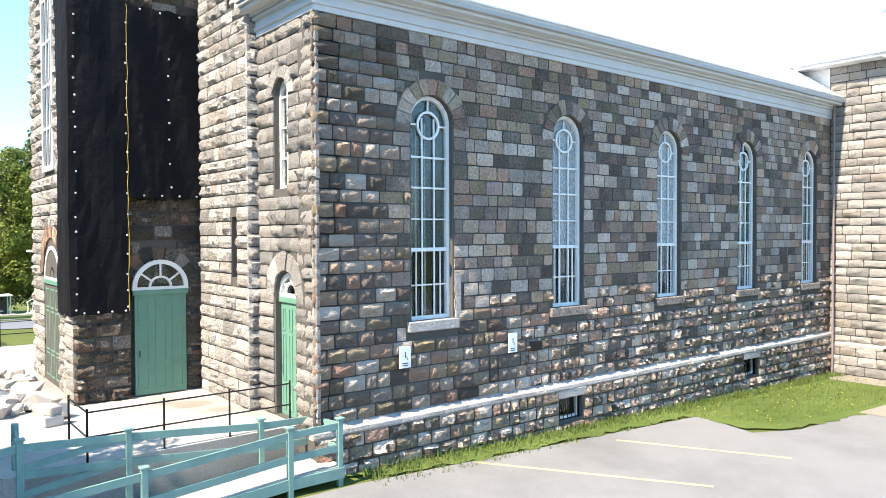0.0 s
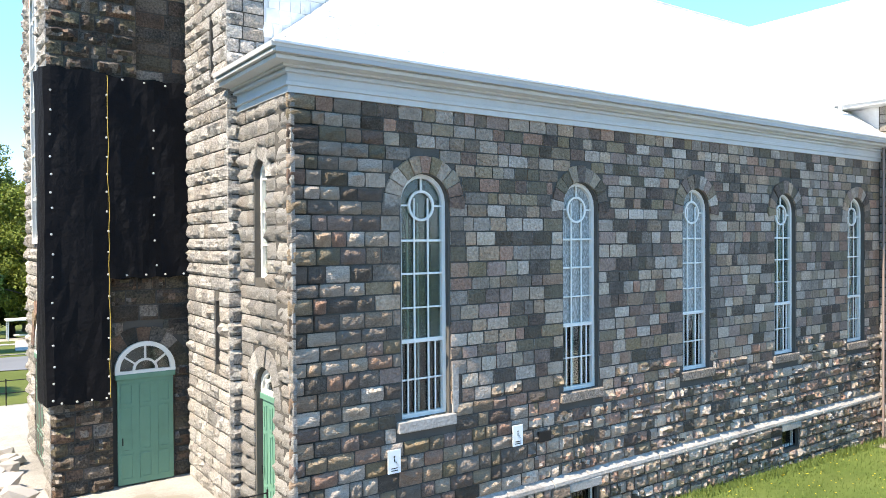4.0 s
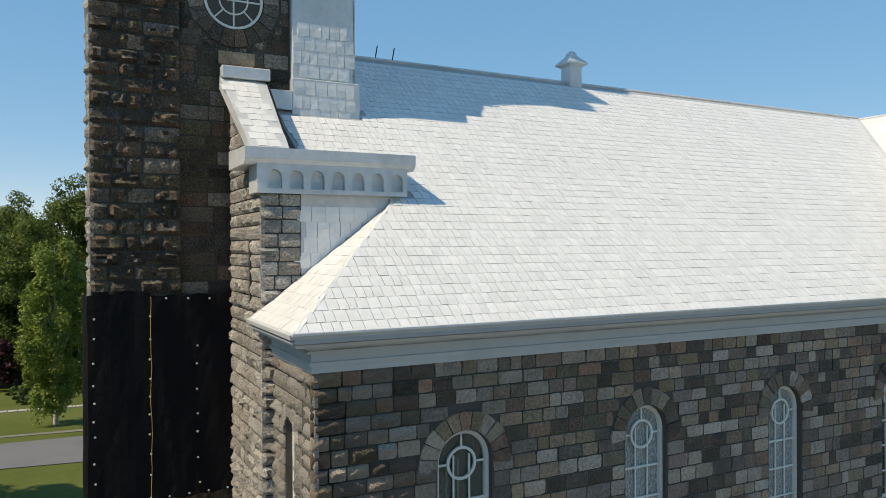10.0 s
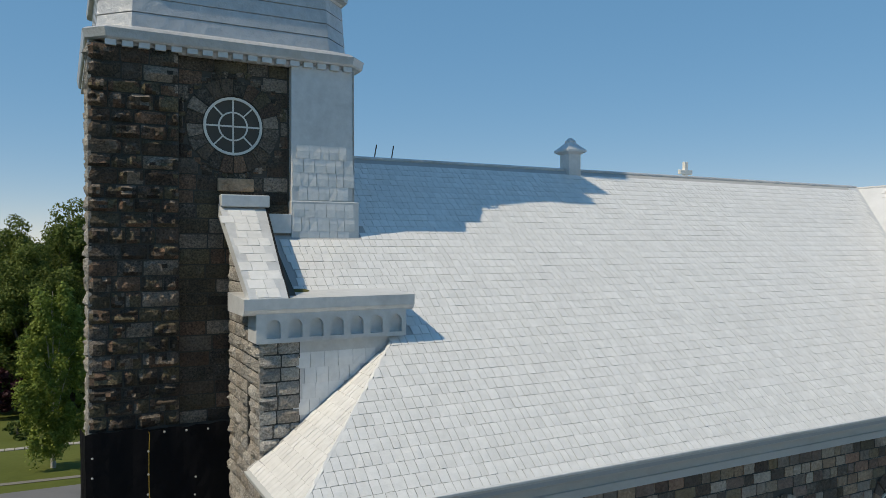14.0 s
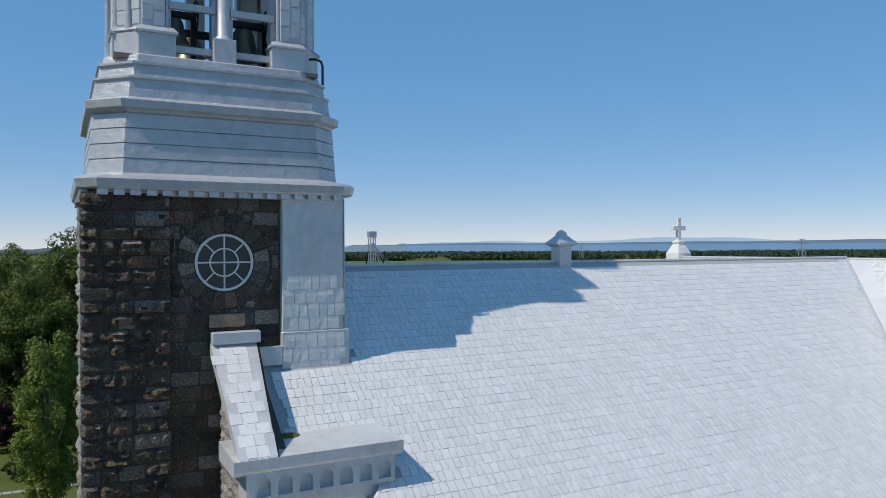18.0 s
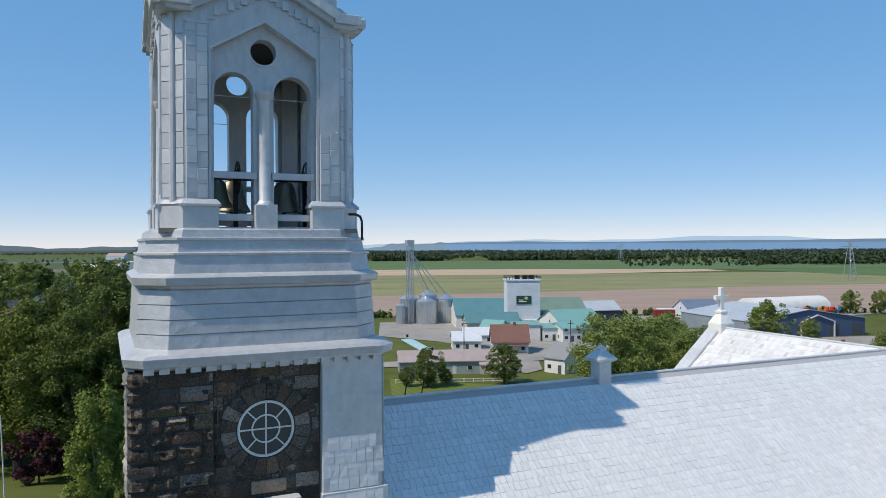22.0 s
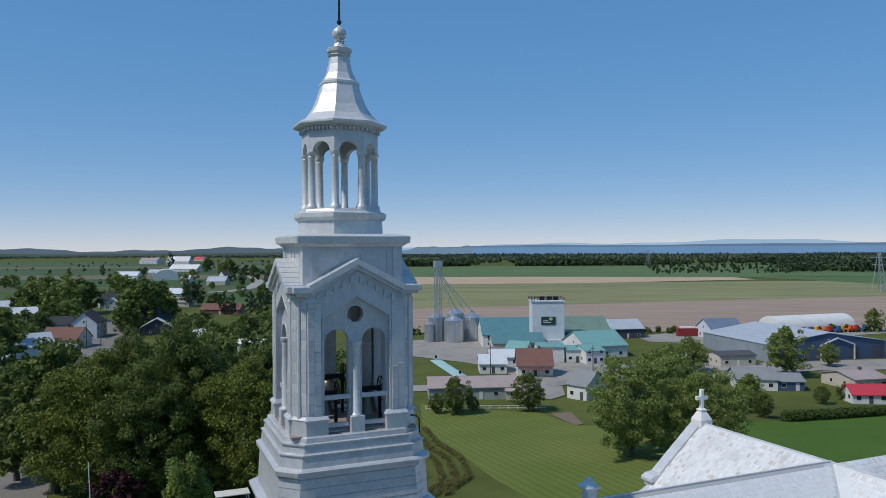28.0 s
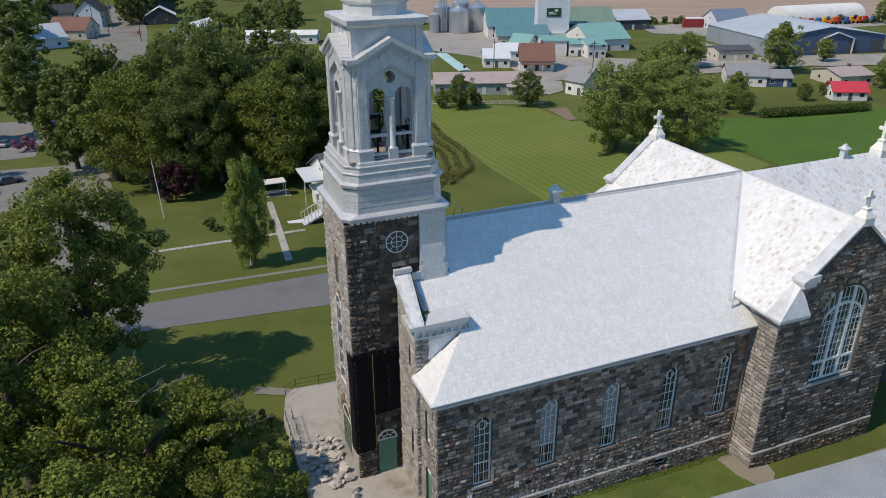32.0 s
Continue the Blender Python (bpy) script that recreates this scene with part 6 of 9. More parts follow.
lay("stone_field", courses(TX0 - 0.03, TX1, 0.9, 17.8, [arch_block(30.2, 2.15, 5.7, 11.6, 0.4), gable_limits, rect_block(26.2, 26.5, 3.4, 5.0), rect_block(33.6, 33.9, 3.6, 5.0)], 0.34, (0.4, 0.9), seed=93), Face(0, TY0, 0), M_GABLE_ALL, t_s, lambda u, v: v < 7.5, seed=13, units=units_of(M_GABLE))
lay("stone_field", courses(TX0 - 0.12, TX1, -2.2, 0.72, (), 0.34, (0.4, 0.9), seed=94), Face(0, TY0 - 0.1, 0), M_GABLE_ALL, t_s, proud=(0.04, 0.1))
# Solid dark boxes put in for the shade inside the open slits
for x0 in (26.22, 33.62):
    part("slit_opening", boxed(x0, x0 + 0.26, TY0 - 0.006, TY0 + 0.1, 3.55, 4.95), M_DARKIN, t_s, "dark insert in place of the shade in a narrow slit")
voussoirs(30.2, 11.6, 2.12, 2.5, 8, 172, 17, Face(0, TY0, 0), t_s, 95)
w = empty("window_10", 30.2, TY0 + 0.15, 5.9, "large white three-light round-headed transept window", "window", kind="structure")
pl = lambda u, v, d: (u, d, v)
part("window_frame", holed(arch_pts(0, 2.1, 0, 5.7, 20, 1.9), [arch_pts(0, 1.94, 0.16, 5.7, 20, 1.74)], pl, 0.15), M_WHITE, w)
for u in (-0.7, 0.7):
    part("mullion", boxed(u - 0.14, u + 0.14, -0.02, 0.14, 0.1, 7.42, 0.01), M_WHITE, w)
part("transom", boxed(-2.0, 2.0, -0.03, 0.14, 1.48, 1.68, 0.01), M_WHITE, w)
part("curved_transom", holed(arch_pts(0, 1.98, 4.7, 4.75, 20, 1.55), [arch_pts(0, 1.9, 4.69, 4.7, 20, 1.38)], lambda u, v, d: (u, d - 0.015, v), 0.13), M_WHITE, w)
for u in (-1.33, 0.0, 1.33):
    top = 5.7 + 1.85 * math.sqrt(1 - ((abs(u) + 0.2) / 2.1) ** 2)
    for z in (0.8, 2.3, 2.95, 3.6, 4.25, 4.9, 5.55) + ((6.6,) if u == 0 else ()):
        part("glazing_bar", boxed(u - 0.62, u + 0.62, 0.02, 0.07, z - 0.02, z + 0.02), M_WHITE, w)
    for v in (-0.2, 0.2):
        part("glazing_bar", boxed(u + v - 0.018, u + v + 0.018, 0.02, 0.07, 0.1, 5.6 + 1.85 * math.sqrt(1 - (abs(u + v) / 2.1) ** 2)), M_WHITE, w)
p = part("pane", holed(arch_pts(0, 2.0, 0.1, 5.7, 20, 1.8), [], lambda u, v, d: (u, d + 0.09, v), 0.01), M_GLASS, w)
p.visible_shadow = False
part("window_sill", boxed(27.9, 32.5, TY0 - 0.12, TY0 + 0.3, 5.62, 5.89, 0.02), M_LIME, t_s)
# Added dark panel, gives the transept window an unlit look behind it
tagged(part("wall_inner", boxed(TX0 + 0.8, TX1 - 0.3, 3.0, 3.2, 1, 10.8), M_DARKIN), "added dark panel standing in for the unlit transept interior", "wall", kind="structure")


def stone_cross(x, y, z, deg, label, k=1.0):
    c = empty("gable_cross", x, y, z, label, "cross", "gable crosses")
    c.matrix_basis = pose(x, y, z, 0, 0, deg) @ Matrix.Diagonal((k, k, k, 1))
    part("base", loft(bmesh.new(), [[(sx * w, sy * w, zz) for sx, sy in ((-1, -1), (1, -1), (1, 1), (-1, 1))] for w, zz in ((0.45, -0.5), (0.45, 0.05), (0.3, 0.35), (0.2, 0.55), (0.24, 0.6), (0.24, 0.68), (0.12, 0.75))]), M_WHITE, c)
    part("upright", boxed(-0.12, 0.12, -0.1, 0.1, 0.7, 1.95, 0.02), M_WHITE, c)
    part("arm", boxed(-0.45, 0.45, -0.095, 0.095, 1.28, 1.52, 0.02), M_WHITE, c)
    return c


for y, s in ((TY0, -1), (TY1, 1)):
    cop = empty("gable_coping", RX, y, 11.9, "pale metal gable coping with kneelers", "coping", "gable copings")
    cinv = Matrix.Translation((-RX, -y, -11.9))
    for q in (-1, 1):
        b = bmesh.new()
        loft(b, [[(RX + q * u, y + s * d, z) for d in (-0.75, 0.14)] + [(RX + q * u, y + s * d, z + 0.22) for d in (0.14, -0.75)] for u, z in ((0.0, RZ + 0.02), (3.95, RZ + 0.02 - 3.95 * RSLOPE))])
        bmesh.ops.recalc_face_normals(b, faces=b.faces[:])
        part("rake", b, M_SILVER_PLAIN, cop).matrix_parent_inverse = cinv
        b = boxed(RX + min(q * 3.5, q * 4.62), RX + max(q * 3.5, q * 4.62), y - 0.72 if s > 0 else y - 0.18, y + 0.18 if s > 0 else y + 0.72, 14.2, 14.6, 0.03)
        part("kneeler", b, M_SILVER_PLAIN, cop).matrix_parent_inverse = cinv
        xi, xo = RX + q * 3.35, RX + q * 4.8
        y_in, y_out = y - s * 0.82, y + s * 0.28
        b = loft(bmesh.new(), [[(xi, yy, 14.58), (xo, yy, 14.58), (xo, yy, 14.76), (RX + q * 4.4, yy, 15.0), (xi, yy, 15.1)] for yy in (y_in, y_out)])
        bmesh.ops.recalc_face_normals(b, faces=b.faces[:])
        part("kneeler_cap", b, M_SILVER_PLAIN, cop).matrix_parent_inverse = cinv
        # hipped skirt of roof metal round the corner below the kneeler
        b = bmesh.new()
        e, i = y + s * 0.7, y - s * 0.66
        pts = [(RX + q * EX, e, EZ), (RX + q * 4.1, e, EZ - 0.02), (RX + q * 4.45, i + s * 0.5, 14.3), (RX + q * 4.45, i, EZ + (EX - 4.45) * RSLOPE), (RX + q * EX, i, EZ)]
        top = [b.verts.new(p) for p in pts]
        low = [b.verts.new((px, py, EZ - 0.16)) for px, py, pz in pts]
        for f in ((0, 1, 2), (0, 2, 3), (0, 3, 4)):
            b.faces.new([top[k] for k in f])
        b.faces.new(low)
        for k in range(5):
            b.faces.new((top[k], top[(k + 1) % 5], low[(k + 1) % 5], low[k]))
        bmesh.ops.recalc_face_normals(b, faces=b.faces[:])
        part("skirt", b, M_SILVER_PLAIN, cop, "silver sheet metal skirt").matrix_parent_inverse = cinv
        part("skirt_soffit", boxed(RX + min(q * 4.0, q * (EX - 0.1)), RX + max(q * 4.0, q * (EX - 0.1)), min(y, e - s * 0.1), max(y, e - s * 0.1), EZ - 0.36, EZ - 0.17, 0.02), M_CORNICE, cop, "pale grey eaves board").matrix_parent_inverse = cinv
stone_cross(RX + 0.1, TY0 + 0.3, 18.5, 0, "white metal cross on the transept gable")
stone_cross(RX + 0.1, TY1 - 0.5, 18.5, 0, "white metal cross on the far transept gable", 1.15)
stone_cross(45.4, RIDGE_Y, 18.3, 90, "white metal cross on the choir gable", 1.3)
t_r = bpy.data.objects["roof_transept"]
M_SHINGLE_RUST = material("rust_specked_single_shingle", RUSTY, 0.55, 0.1, scale=1.2, fine=6, bump=0.4, depth=0.03, each=0.8, stain=0.15)
OLD = (M_SHINGLE_RUST, M_SHINGLE_OLD)
shingles("shingle_field", (RX - EX, TY1, EZ + 0.01), (0, -1, 0), (EX, 0, RZ - EZ), TY1 - TY0, 8.9, lambda p: TY0 + 0.72 < p.y < TY1 - 0.72 and p.z > roof_z(p.y) + 0.75, OLD, t_r, single=lambda c: c.y < 2.2, seed=65)
shingles("shingle_field", (30.0, 1.5, 11.42), (1, 0, 0), (0, 7.75, 6.8), 16, 10.3, lambda p: p.x > RX + (RZ - p.z) / RSLOPE + 0.4, OLD, bpy.data.objects["roof_choir"], seed=66)
part("ridge_roll", rod(bmesh.new(), (RX, TY0 + 0.5, RZ + 0.02), (RX, TY1 - 0.5, RZ + 0.02), 0.06, seg=8), M_SILVER_PLAIN, t_r)
tagged(part("trim_cornice", boxed(RX - EX + 0.08, TX0 + 0.2, TY0 - 0.6, 1.5, EZ - 0.3, EZ - 0.1, 0.02), M_CORNICE), "pale grey eaves board of the transept", "cornice", kind="structure")
tagged(part("wall_transept_upper", boxed(TX0 + 0.02, TX0 + 0.3, 0.02, 2.0, 10.9, EZ - 0.05), M_SILVER_PLAIN), "silver sheet metal wall above the nave eaves", "wall", kind="structure")
tagged(part("downspout", rod(bmesh.new(), (23.75, -0.25, -0.5), (23.75, -0.25, 10.7), 0.045, seg=8), material("weathered_pipe", [(0.20, 0.12, 0.10), (0.35, 0.30, 0.28)], 0.6, 0.3)), "thin weathered rain pipe in the corner", "drainpipe")
tagged(part("vent_pipe", rod(bmesh.new(), (22.55, 0.75, 11.6), (22.6, 0.75, 13.2), 0.07, seg=10), M_SILVER_PLAIN), "silver metal pipe on the roof", "pipe")


def ridge_vent(x, z, k, label):
    v = empty("ridge_vent", x, RIDGE_Y, z, label, "roof vent", "ridge vents")
    bm = bmesh.new()
    box(bm, -0.3 * k, 0.3 * k, -0.3 * k, 0.3 * k, -0.35, 0.75 * k, 0.02)
    part("shaft", bm, M_SILVER_PLAIN, v)
    part("cap", loft(bmesh.new(), [[(a * w, b * w, q) for a, b in ((-1, -1), (1, -1), (1, 1), (-1, 1))] for w, q in ((0.3 * k, 0.72 * k), (0.46 * k, 0.82 * k), (0.46 * k, 0.9 * k), (0.3 * k, 1.05 * k), (0.16 * k, 1.2 * k), (0.16 * k, 1.28 * k), (0.05 * k, 1.4 * k))]), M_SILVER_PLAIN, v)


ridge_vent(12.9, 18.3, 0.92, "square silver metal roof vent on the ridge")
ridge_vent(41.0, 18.2, 0.8, "small silver metal roof vent on the choir ridge")

# low outbuilding with a corrugated roof beside the parking lot
shed = empty("storage_shed", 27, -10, 0, "low outbuilding with a corrugated silver roof", "shed")
sinv = Matrix.Translation((-27, 10, 0))
part("wall", boxed(17, 40, -14, -7.6, -1.5, 2.7), M_WHITE, shed).matrix_parent_inverse = sinv
vs, fs = [], []
n = 240
for k in range(n + 1):
    x = 16 + 25 * k / n
    z = 0.03 if k % 2 else 0.0
    vs += [(x, -6.3 - 0.068 * (x - 16), 3.0 + z), (x, -14.5, 4.6 + z)]
fs = [(2 * k, 2 * k + 2, 2 * k + 3, 2 * k + 1) for k in range(n)]
o = raw("roof_sheet", vs, fs, M_GALVROOF, shed, "corrugated silver roof sheets")
o.matrix_parent_inverse = sinv
part("eave_board", beam(bmesh.new(), (16, -6.35, 2.9), (41, -8.05, 2.9), 0.06, 0.2), M_WHITE, shed).matrix_parent_inverse = sinv


# ---- trees ----
def leaf_material(name, colours):
    m = material(name, colours, 0.6, scale=0.3, fine=2.5, bump=0, each=0.5, island=True, spec=0.25)
    n, l = m.node_tree.nodes, m.node_tree.links
    b = n["Principled BSDF"]
    t, mix = n.new("ShaderNodeBsdfTranslucent"), n.new("ShaderNodeMixShader")
    mix.inputs[0].default_value = 0.28
    src = b.inputs["Base Color"].links[0].from_socket
    l.new(src, t.inputs[0])
    l.new(b.outputs[0], mix.inputs[1])
    l.new(t.outputs[0], mix.inputs[2])
    l.new(mix.outputs[0], n["Material Output"].inputs[0])
    return m


L_GREEN = leaf_material("maple_leaves", [(0.030, 0.044, 0.009), (0.092, 0.122, 0.022), (0.205, 0.245, 0.042), (0.38, 0.41, 0.080)])
L_GREY = leaf_material("grey_green_leaves", [(0.045, 0.068, 0.018), (0.135, 0.180, 0.046), (0.26, 0.32, 0.085), (0.44, 0.49, 0.16)])
L_DARK = leaf_material("dark_leaves", [(0.025, 0.042, 0.010), (0.077, 0.111, 0.025), (0.155, 0.200, 0.046), (0.27, 0.32, 0.08)])
L_BIRCH = leaf_material("birch_leaves", [(0.08, 0.12, 0.024), (0.19, 0.25, 0.05), (0.34, 0.41, 0.09)])
L_PLUM = leaf_material("purple_leaves", [(0.025, 0.008, 0.012), (0.06, 0.018, 0.025), (0.09, 0.03, 0.04)])
L_LILAC = leaf_material("pink_blossom", [(0.20, 0.06, 0.12), (0.35, 0.13, 0.22)])
L_HEDGE = leaf_material("hedge_leaves", [(0.030, 0.052, 0.012), (0.069, 0.106, 0.022), (0.112, 0.155, 0.034)])


def leaves(rs, centres, radii, per, size, droop=0.0):
    """Verts and faces of leaf blades scattered over clumps."""
    nc = len(centres)
    c = np.repeat(centres, per, 0)
    r = np.repeat(radii, per, 0)[:, None]
    d = rs.normal(size=(nc * per, 3))
    d /= np.linalg.norm(d, axis=1, keepdims=True)
    q = rs.uniform(0.35, 1.0, (nc * per, 1)) ** 0.6
    p = c + d * q * r * np.array([1.05, 1.05, 0.8])
    n = len(p)
    if droop:
        p[:, 2] -= droop * rs.uniform(0, 1, n) ** 2
    nrm = d * 0.7 + rs.normal(size=(n, 3)) * 0.6 + np.array([0, 0, 0.5])
    nrm /= np.linalg.norm(nrm, axis=1, keepdims=True)
    a = np.cross(nrm, rs.normal(size=(n, 3)))
    a /= np.linalg.norm(a, axis=1, keepdims=True) + 1e-9
    b = np.cross(nrm, a)
    s = size * rs.uniform(0.6, 1.4, (n, 1))
    v = np.stack([p - a * s * 0.5, p - b * s * 0.32, p + a * s * 0.5 + nrm * s * 0.1, p + b * s * 0.32], 1).reshape(-1, 3)
    f = np.arange(4 * n).reshape(-1, 4)
    return v, f


def crown_mesh(name, v, f, mat, parent, label=""):
    return raw(name, v.tolist(), f.tolist(), mat, parent, label)


def make_tree(name, x, y, h, rad, seed, mat, label, per=90, clumps=70, leaf=0.42, low=0.22, trunk=0.3, group="", lean=0.0, narrow=1.0, category="tree", droop=0.0, bark=None, tuft=(0.13, 0.26)):
    rs = np.random.RandomState(seed)
    t = empty(name, x, y, ground_z(x, y), label, category, group)
    cz = h * (low + 1) / 2
    hz = h * (1 - low) / 2
    cs = []
    while len(cs) < clumps:
        d = rs.normal(size=3)
        d /= np.linalg.norm(d)
        q = rs.uniform(0.35, 1.0) ** 0.5
        lump = 0.82 + 0.3 * math.sin(3 * math.atan2(d[1], d[0]) + seed) * (0.4 + abs(d[2])) + rs.uniform(-0.12, 0.12)
        wide = 1.0 if d[2] < 0 else 1.0 - 0.25 * d[2]
        cs.append((d[0] * rad * q * lump * wide * narrow, d[1] * rad * q * lump * wide * narrow, cz + d[2] * hz * q * min(1.0, 0.85 + 0.15 * lump)))
    cs = np.array(cs)
    rr = rad * rs.uniform(*tuft, clumps) * (0.7 + 0.3 * narrow)
    v, f = leaves(rs, cs, rr, per, leaf, droop)
    crown_mesh("crown", v, f, mat, t)
    bm = bmesh.new()
    px = 0.0
    pts = [(0, 0, -0.3, trunk * 1.5), (0.02 * h * lean, 0, h * 0.1, trunk), (0.05 * h * lean, 0.01 * h, h * 0.35, trunk * 0.8), (0.06 * h * lean, 0.0, h * 0.7, trunk * 0.4), (0.05 * h * lean, 0, h * 0.92, trunk * 0.1)]
    rg = [[(a + q * math.cos(k * math.pi / 4), b + q * math.sin(k * math.pi / 4), c) for k in range(8)] for a, b, c, q in pts]
    loft(bm, rg)
    smooth(part("trunk", bm, bark or M_BARK, t))
    limbs = bmesh.new()
    for k in range(12):
        c = cs[rs.randint(len(cs))]
        z0 = h * rs.uniform(0.2, 0.55)
        m = (c[0] * 0.45, c[1] * 0.45, (z0 + c[2]) / 2 + 0.3)
        rod(limbs, (0.04 * h * lean, 0, z0), m, trunk * 0.4, trunk * 0.22, 6)
        rod(limbs, m, tuple(c), trunk * 0.22, trunk * 0.05, 6)
    part("branchwork", limbs, bark or M_BARK, t)["kind"] = "stuff"
    return t


# old maples on the lawn beside the church
make_tree("maple_tree", -20.0, 25.0, 19.4, 6.6, 1, L_GREEN, "large leafy maple on the church lawn", per=380, clumps=150, leaf=0.24, low=0.14, trunk=0.45, group="maples", tuft=(0.10, 0.21))
make_tree("maple_tree", -17.8, 8.2, 12.2, 6.2, 2, L_GREEN, "leafy maple with some bare twigs by the terrace", per=420, clumps=100, leaf=0.21, low=0.12, trunk=0.35, group="maples", tuft=(0.10, 0.2))
make_tree("maple_tree", -24.5, 14.5, 17.5, 7.6, 3, L_GREEN, "large leafy maple on the church lawn", per=420, clumps=115, leaf=0.24, low=0.14, trunk=0.42, group="maples", tuft=(0.10, 0.2))
make_tree("maple_tree", -19.5, -0.5, 11.2, 5.8, 4, L_GREEN, "leafy maple beside the parking lot", per=340, clumps=110, leaf=0.22, low=0.12, trunk=0.3, group="maples", tuft=(0.10, 0.2))
make_tree("maple_tree", -13.3, 7.8, 9.6, 4.3, 9, L_GREEN, "maple with bleached dead limbs beside the terrace", per=320, clumps=80, leaf=0.19, low=0.10, trunk=0.24, group="maples", tuft=(0.10, 0.21))
make_tree("maple_tree", -28.0, 29.0, 15.0, 6.5, 5, L_DARK, "leafy maple by the road", per=180, clumps=110, leaf=0.36, low=0.16, trunk=0.35, group="maples")
make_tree("maple_tree", -11.2, 0.6, 9.4, 3.8, 7, L_GREEN, "young leafy maple at the terrace edge", per=300, clumps=80, leaf=0.19, low=0.14, trunk=0.2, group="maples", tuft=(0.11, 0.22))
make_tree("maple_tree", -28.5, 21.5, 17.0, 7.0, 8, L_DARK, "large leafy maple on the church lawn", per=300, clumps=120, leaf=0.27, low=0.14, trunk=0.4, group="maples")
make_tree("maple_tree", -26.5, 3.5, 13.0, 6.0, 6, L_GREEN, "leafy maple beside the parking lot", per=200, clumps=110, leaf=0.30, low=0.12, trunk=0.3, group="maples")
# bleached dead limbs among the crowns of the two nearer maples
M_DEADWOOD = material("bleached_bark", [(0.16, 0.145, 0.13), (0.30, 0.28, 0.255)], 0.9)
r = random.Random(31)
for tree, n, cx, cy, top, rad in (("maple_tree.001", 12, -17.8, 8.2, 12.2, 5.6), ("maple_tree.004", 14, -13.3, 7.8, 9.6, 3.8)):
    for k in range(n):
        bb = bmesh.new()
        h, d = r.uniform(0, 6.283), r.uniform(0.35, 0.95)
        a = Vector((cx + rad * d * math.cos(h), cy + rad * d * math.sin(h), top * (0.5 + 0.42 * math.sqrt(1 - d * d) + r.uniform(-0.08, 0.06))))
        out = Vector((math.cos(h), math.sin(h), r.uniform(0.1, 0.7))).normalized()
        b = a + out * r.uniform(0.7, 1.3)
        rod(bb, a - out * 1.2, b, 0.035, 0.010, 5)
        for q in range(6):
            p = a.lerp(b, r.uniform(0.1, 1.0))
            rod(bb, p, p + (out + Vector((r.uniform(-0.8, 0.8), r.uniform(-0.8, 0.8), r.uniform(-0.2, 0.7)))).normalized() * r.uniform(0.3, 0.7), 0.012, 0.004, 4)
        part("bare_branch", bb, M_DEADWOOD, bpy.data.objects[tree], "bleached bare branch").matrix_parent_inverse = Matrix.Translation((-cx, -cy, -ground_z(cx, cy)))

# the tall row behind the road
base = [make_tree("tall_tree", -14, 92, 22.0, 8.5, 11, L_GREEN, "tall leafy green tree in a row", per=230, clumps=180, leaf=0.34, low=0.08, tuft=(0.13, 0.25), trunk=0.4, group="tall tree row"),
        make_tree("tall_tree", 0, 96, 24.0, 8.0, 12, L_DARK, "tall dense dark green tree in a row", per=230, clumps=180, leaf=0.34, low=0.08, tuft=(0.13, 0.25), trunk=0.4, group="tall tree row"),
        make_tree("tall_tree", 11, 90, 23.5, 7.5, 13, L_DARK, "tall leafy green tree in a row", per=230, clumps=180, leaf=0.34, low=0.08, tuft=(0.13, 0.25), trunk=0.4, group="tall tree row")]
r = random.Random(17)


def more_tree(src, x, y, k, kz=1.0):
    return copy_thing(src, pose(x, y, ground_z(x, y), 0, 0, r.uniform(0, 360)) @ Matrix.Diagonal((k, k, k * kz, 1)))


for n, x, y, k, kz in ((2, -2.8, 92, 1.0, 1.13), (1, -7.5, 86, 0.85, 1.0), (0, 5.5, 84, 0.92, 1.0), (2, 17, 97, 0.95, 1.0), (2, -18.5, 105, 0.95, 1.0), (1, 17, 84, 0.8, 1.0), (2, -9.0, 97, 0.95, 1.12)):
    more_tree(base[n], x, y, k, kz)
back_tree = make_tree("tall_tree", -27, 118, 20, 7.5, 14, L_DARK, "tall leafy tree behind the row", per=80, clumps=150, leaf=0.6, low=0.06, trunk=0.4, group="tall tree row", tuft=(0.10, 0.2))
for x, y, k in ((-20, 104, 1.2), (-8, 106, 1.18), (4, 108, 1.15), (14, 110, 1.08), (23, 106, 1.0), (20, 128, 0.85), (8, 132, 0.9), (-4, 130, 0.95), (30, 120, 0.75), (28, 140, 0.7), (-38, 160, 1.0), (-52, 118, 0.85), (-50, 150, 0.85), (-52, 90, 0.85), (-46, 74, 0.75)):
    more_tree(back_tree, x, y, k)
# weeping birch and garden shrubs on the parsonage lawn
make_tree("weeping_birch", -4.5, 47.5, 14.0, 2.7, 21, L_BIRCH, "slender weeping birch with a white trunk", per=260, clumps=120, leaf=0.20, low=0.04, trunk=0.13, droop=1.2, bark=material("white_birch_bark", [(0.35, 0.33, 0.30), (0.62, 0.60, 0.57)], 0.8, scale=4, fine=20))
make_tree("purple_plum_tree", -11.0, 83, 6.5, 3.6, 22, L_PLUM, "dark purple-leaved plum tree", per=90, clumps=50, leaf=0.4, low=0.1, trunk=0.12)
make_tree("flowering_bush", -37.8, 139.8, 3.5, 2.6, 23, L_LILAC, "pink flowering bush in a yard", per=70, clumps=26, leaf=0.35, low=0.1, trunk=0.08, category="bush")
make_tree("shrub", -7.5, 63, 1.6, 1.6, 24, L_HEDGE, "low garden shrub on the lawn", per=60, clumps=16, leaf=0.28, low=0.05, trunk=0.05, category="bush", group="garden shrubs")
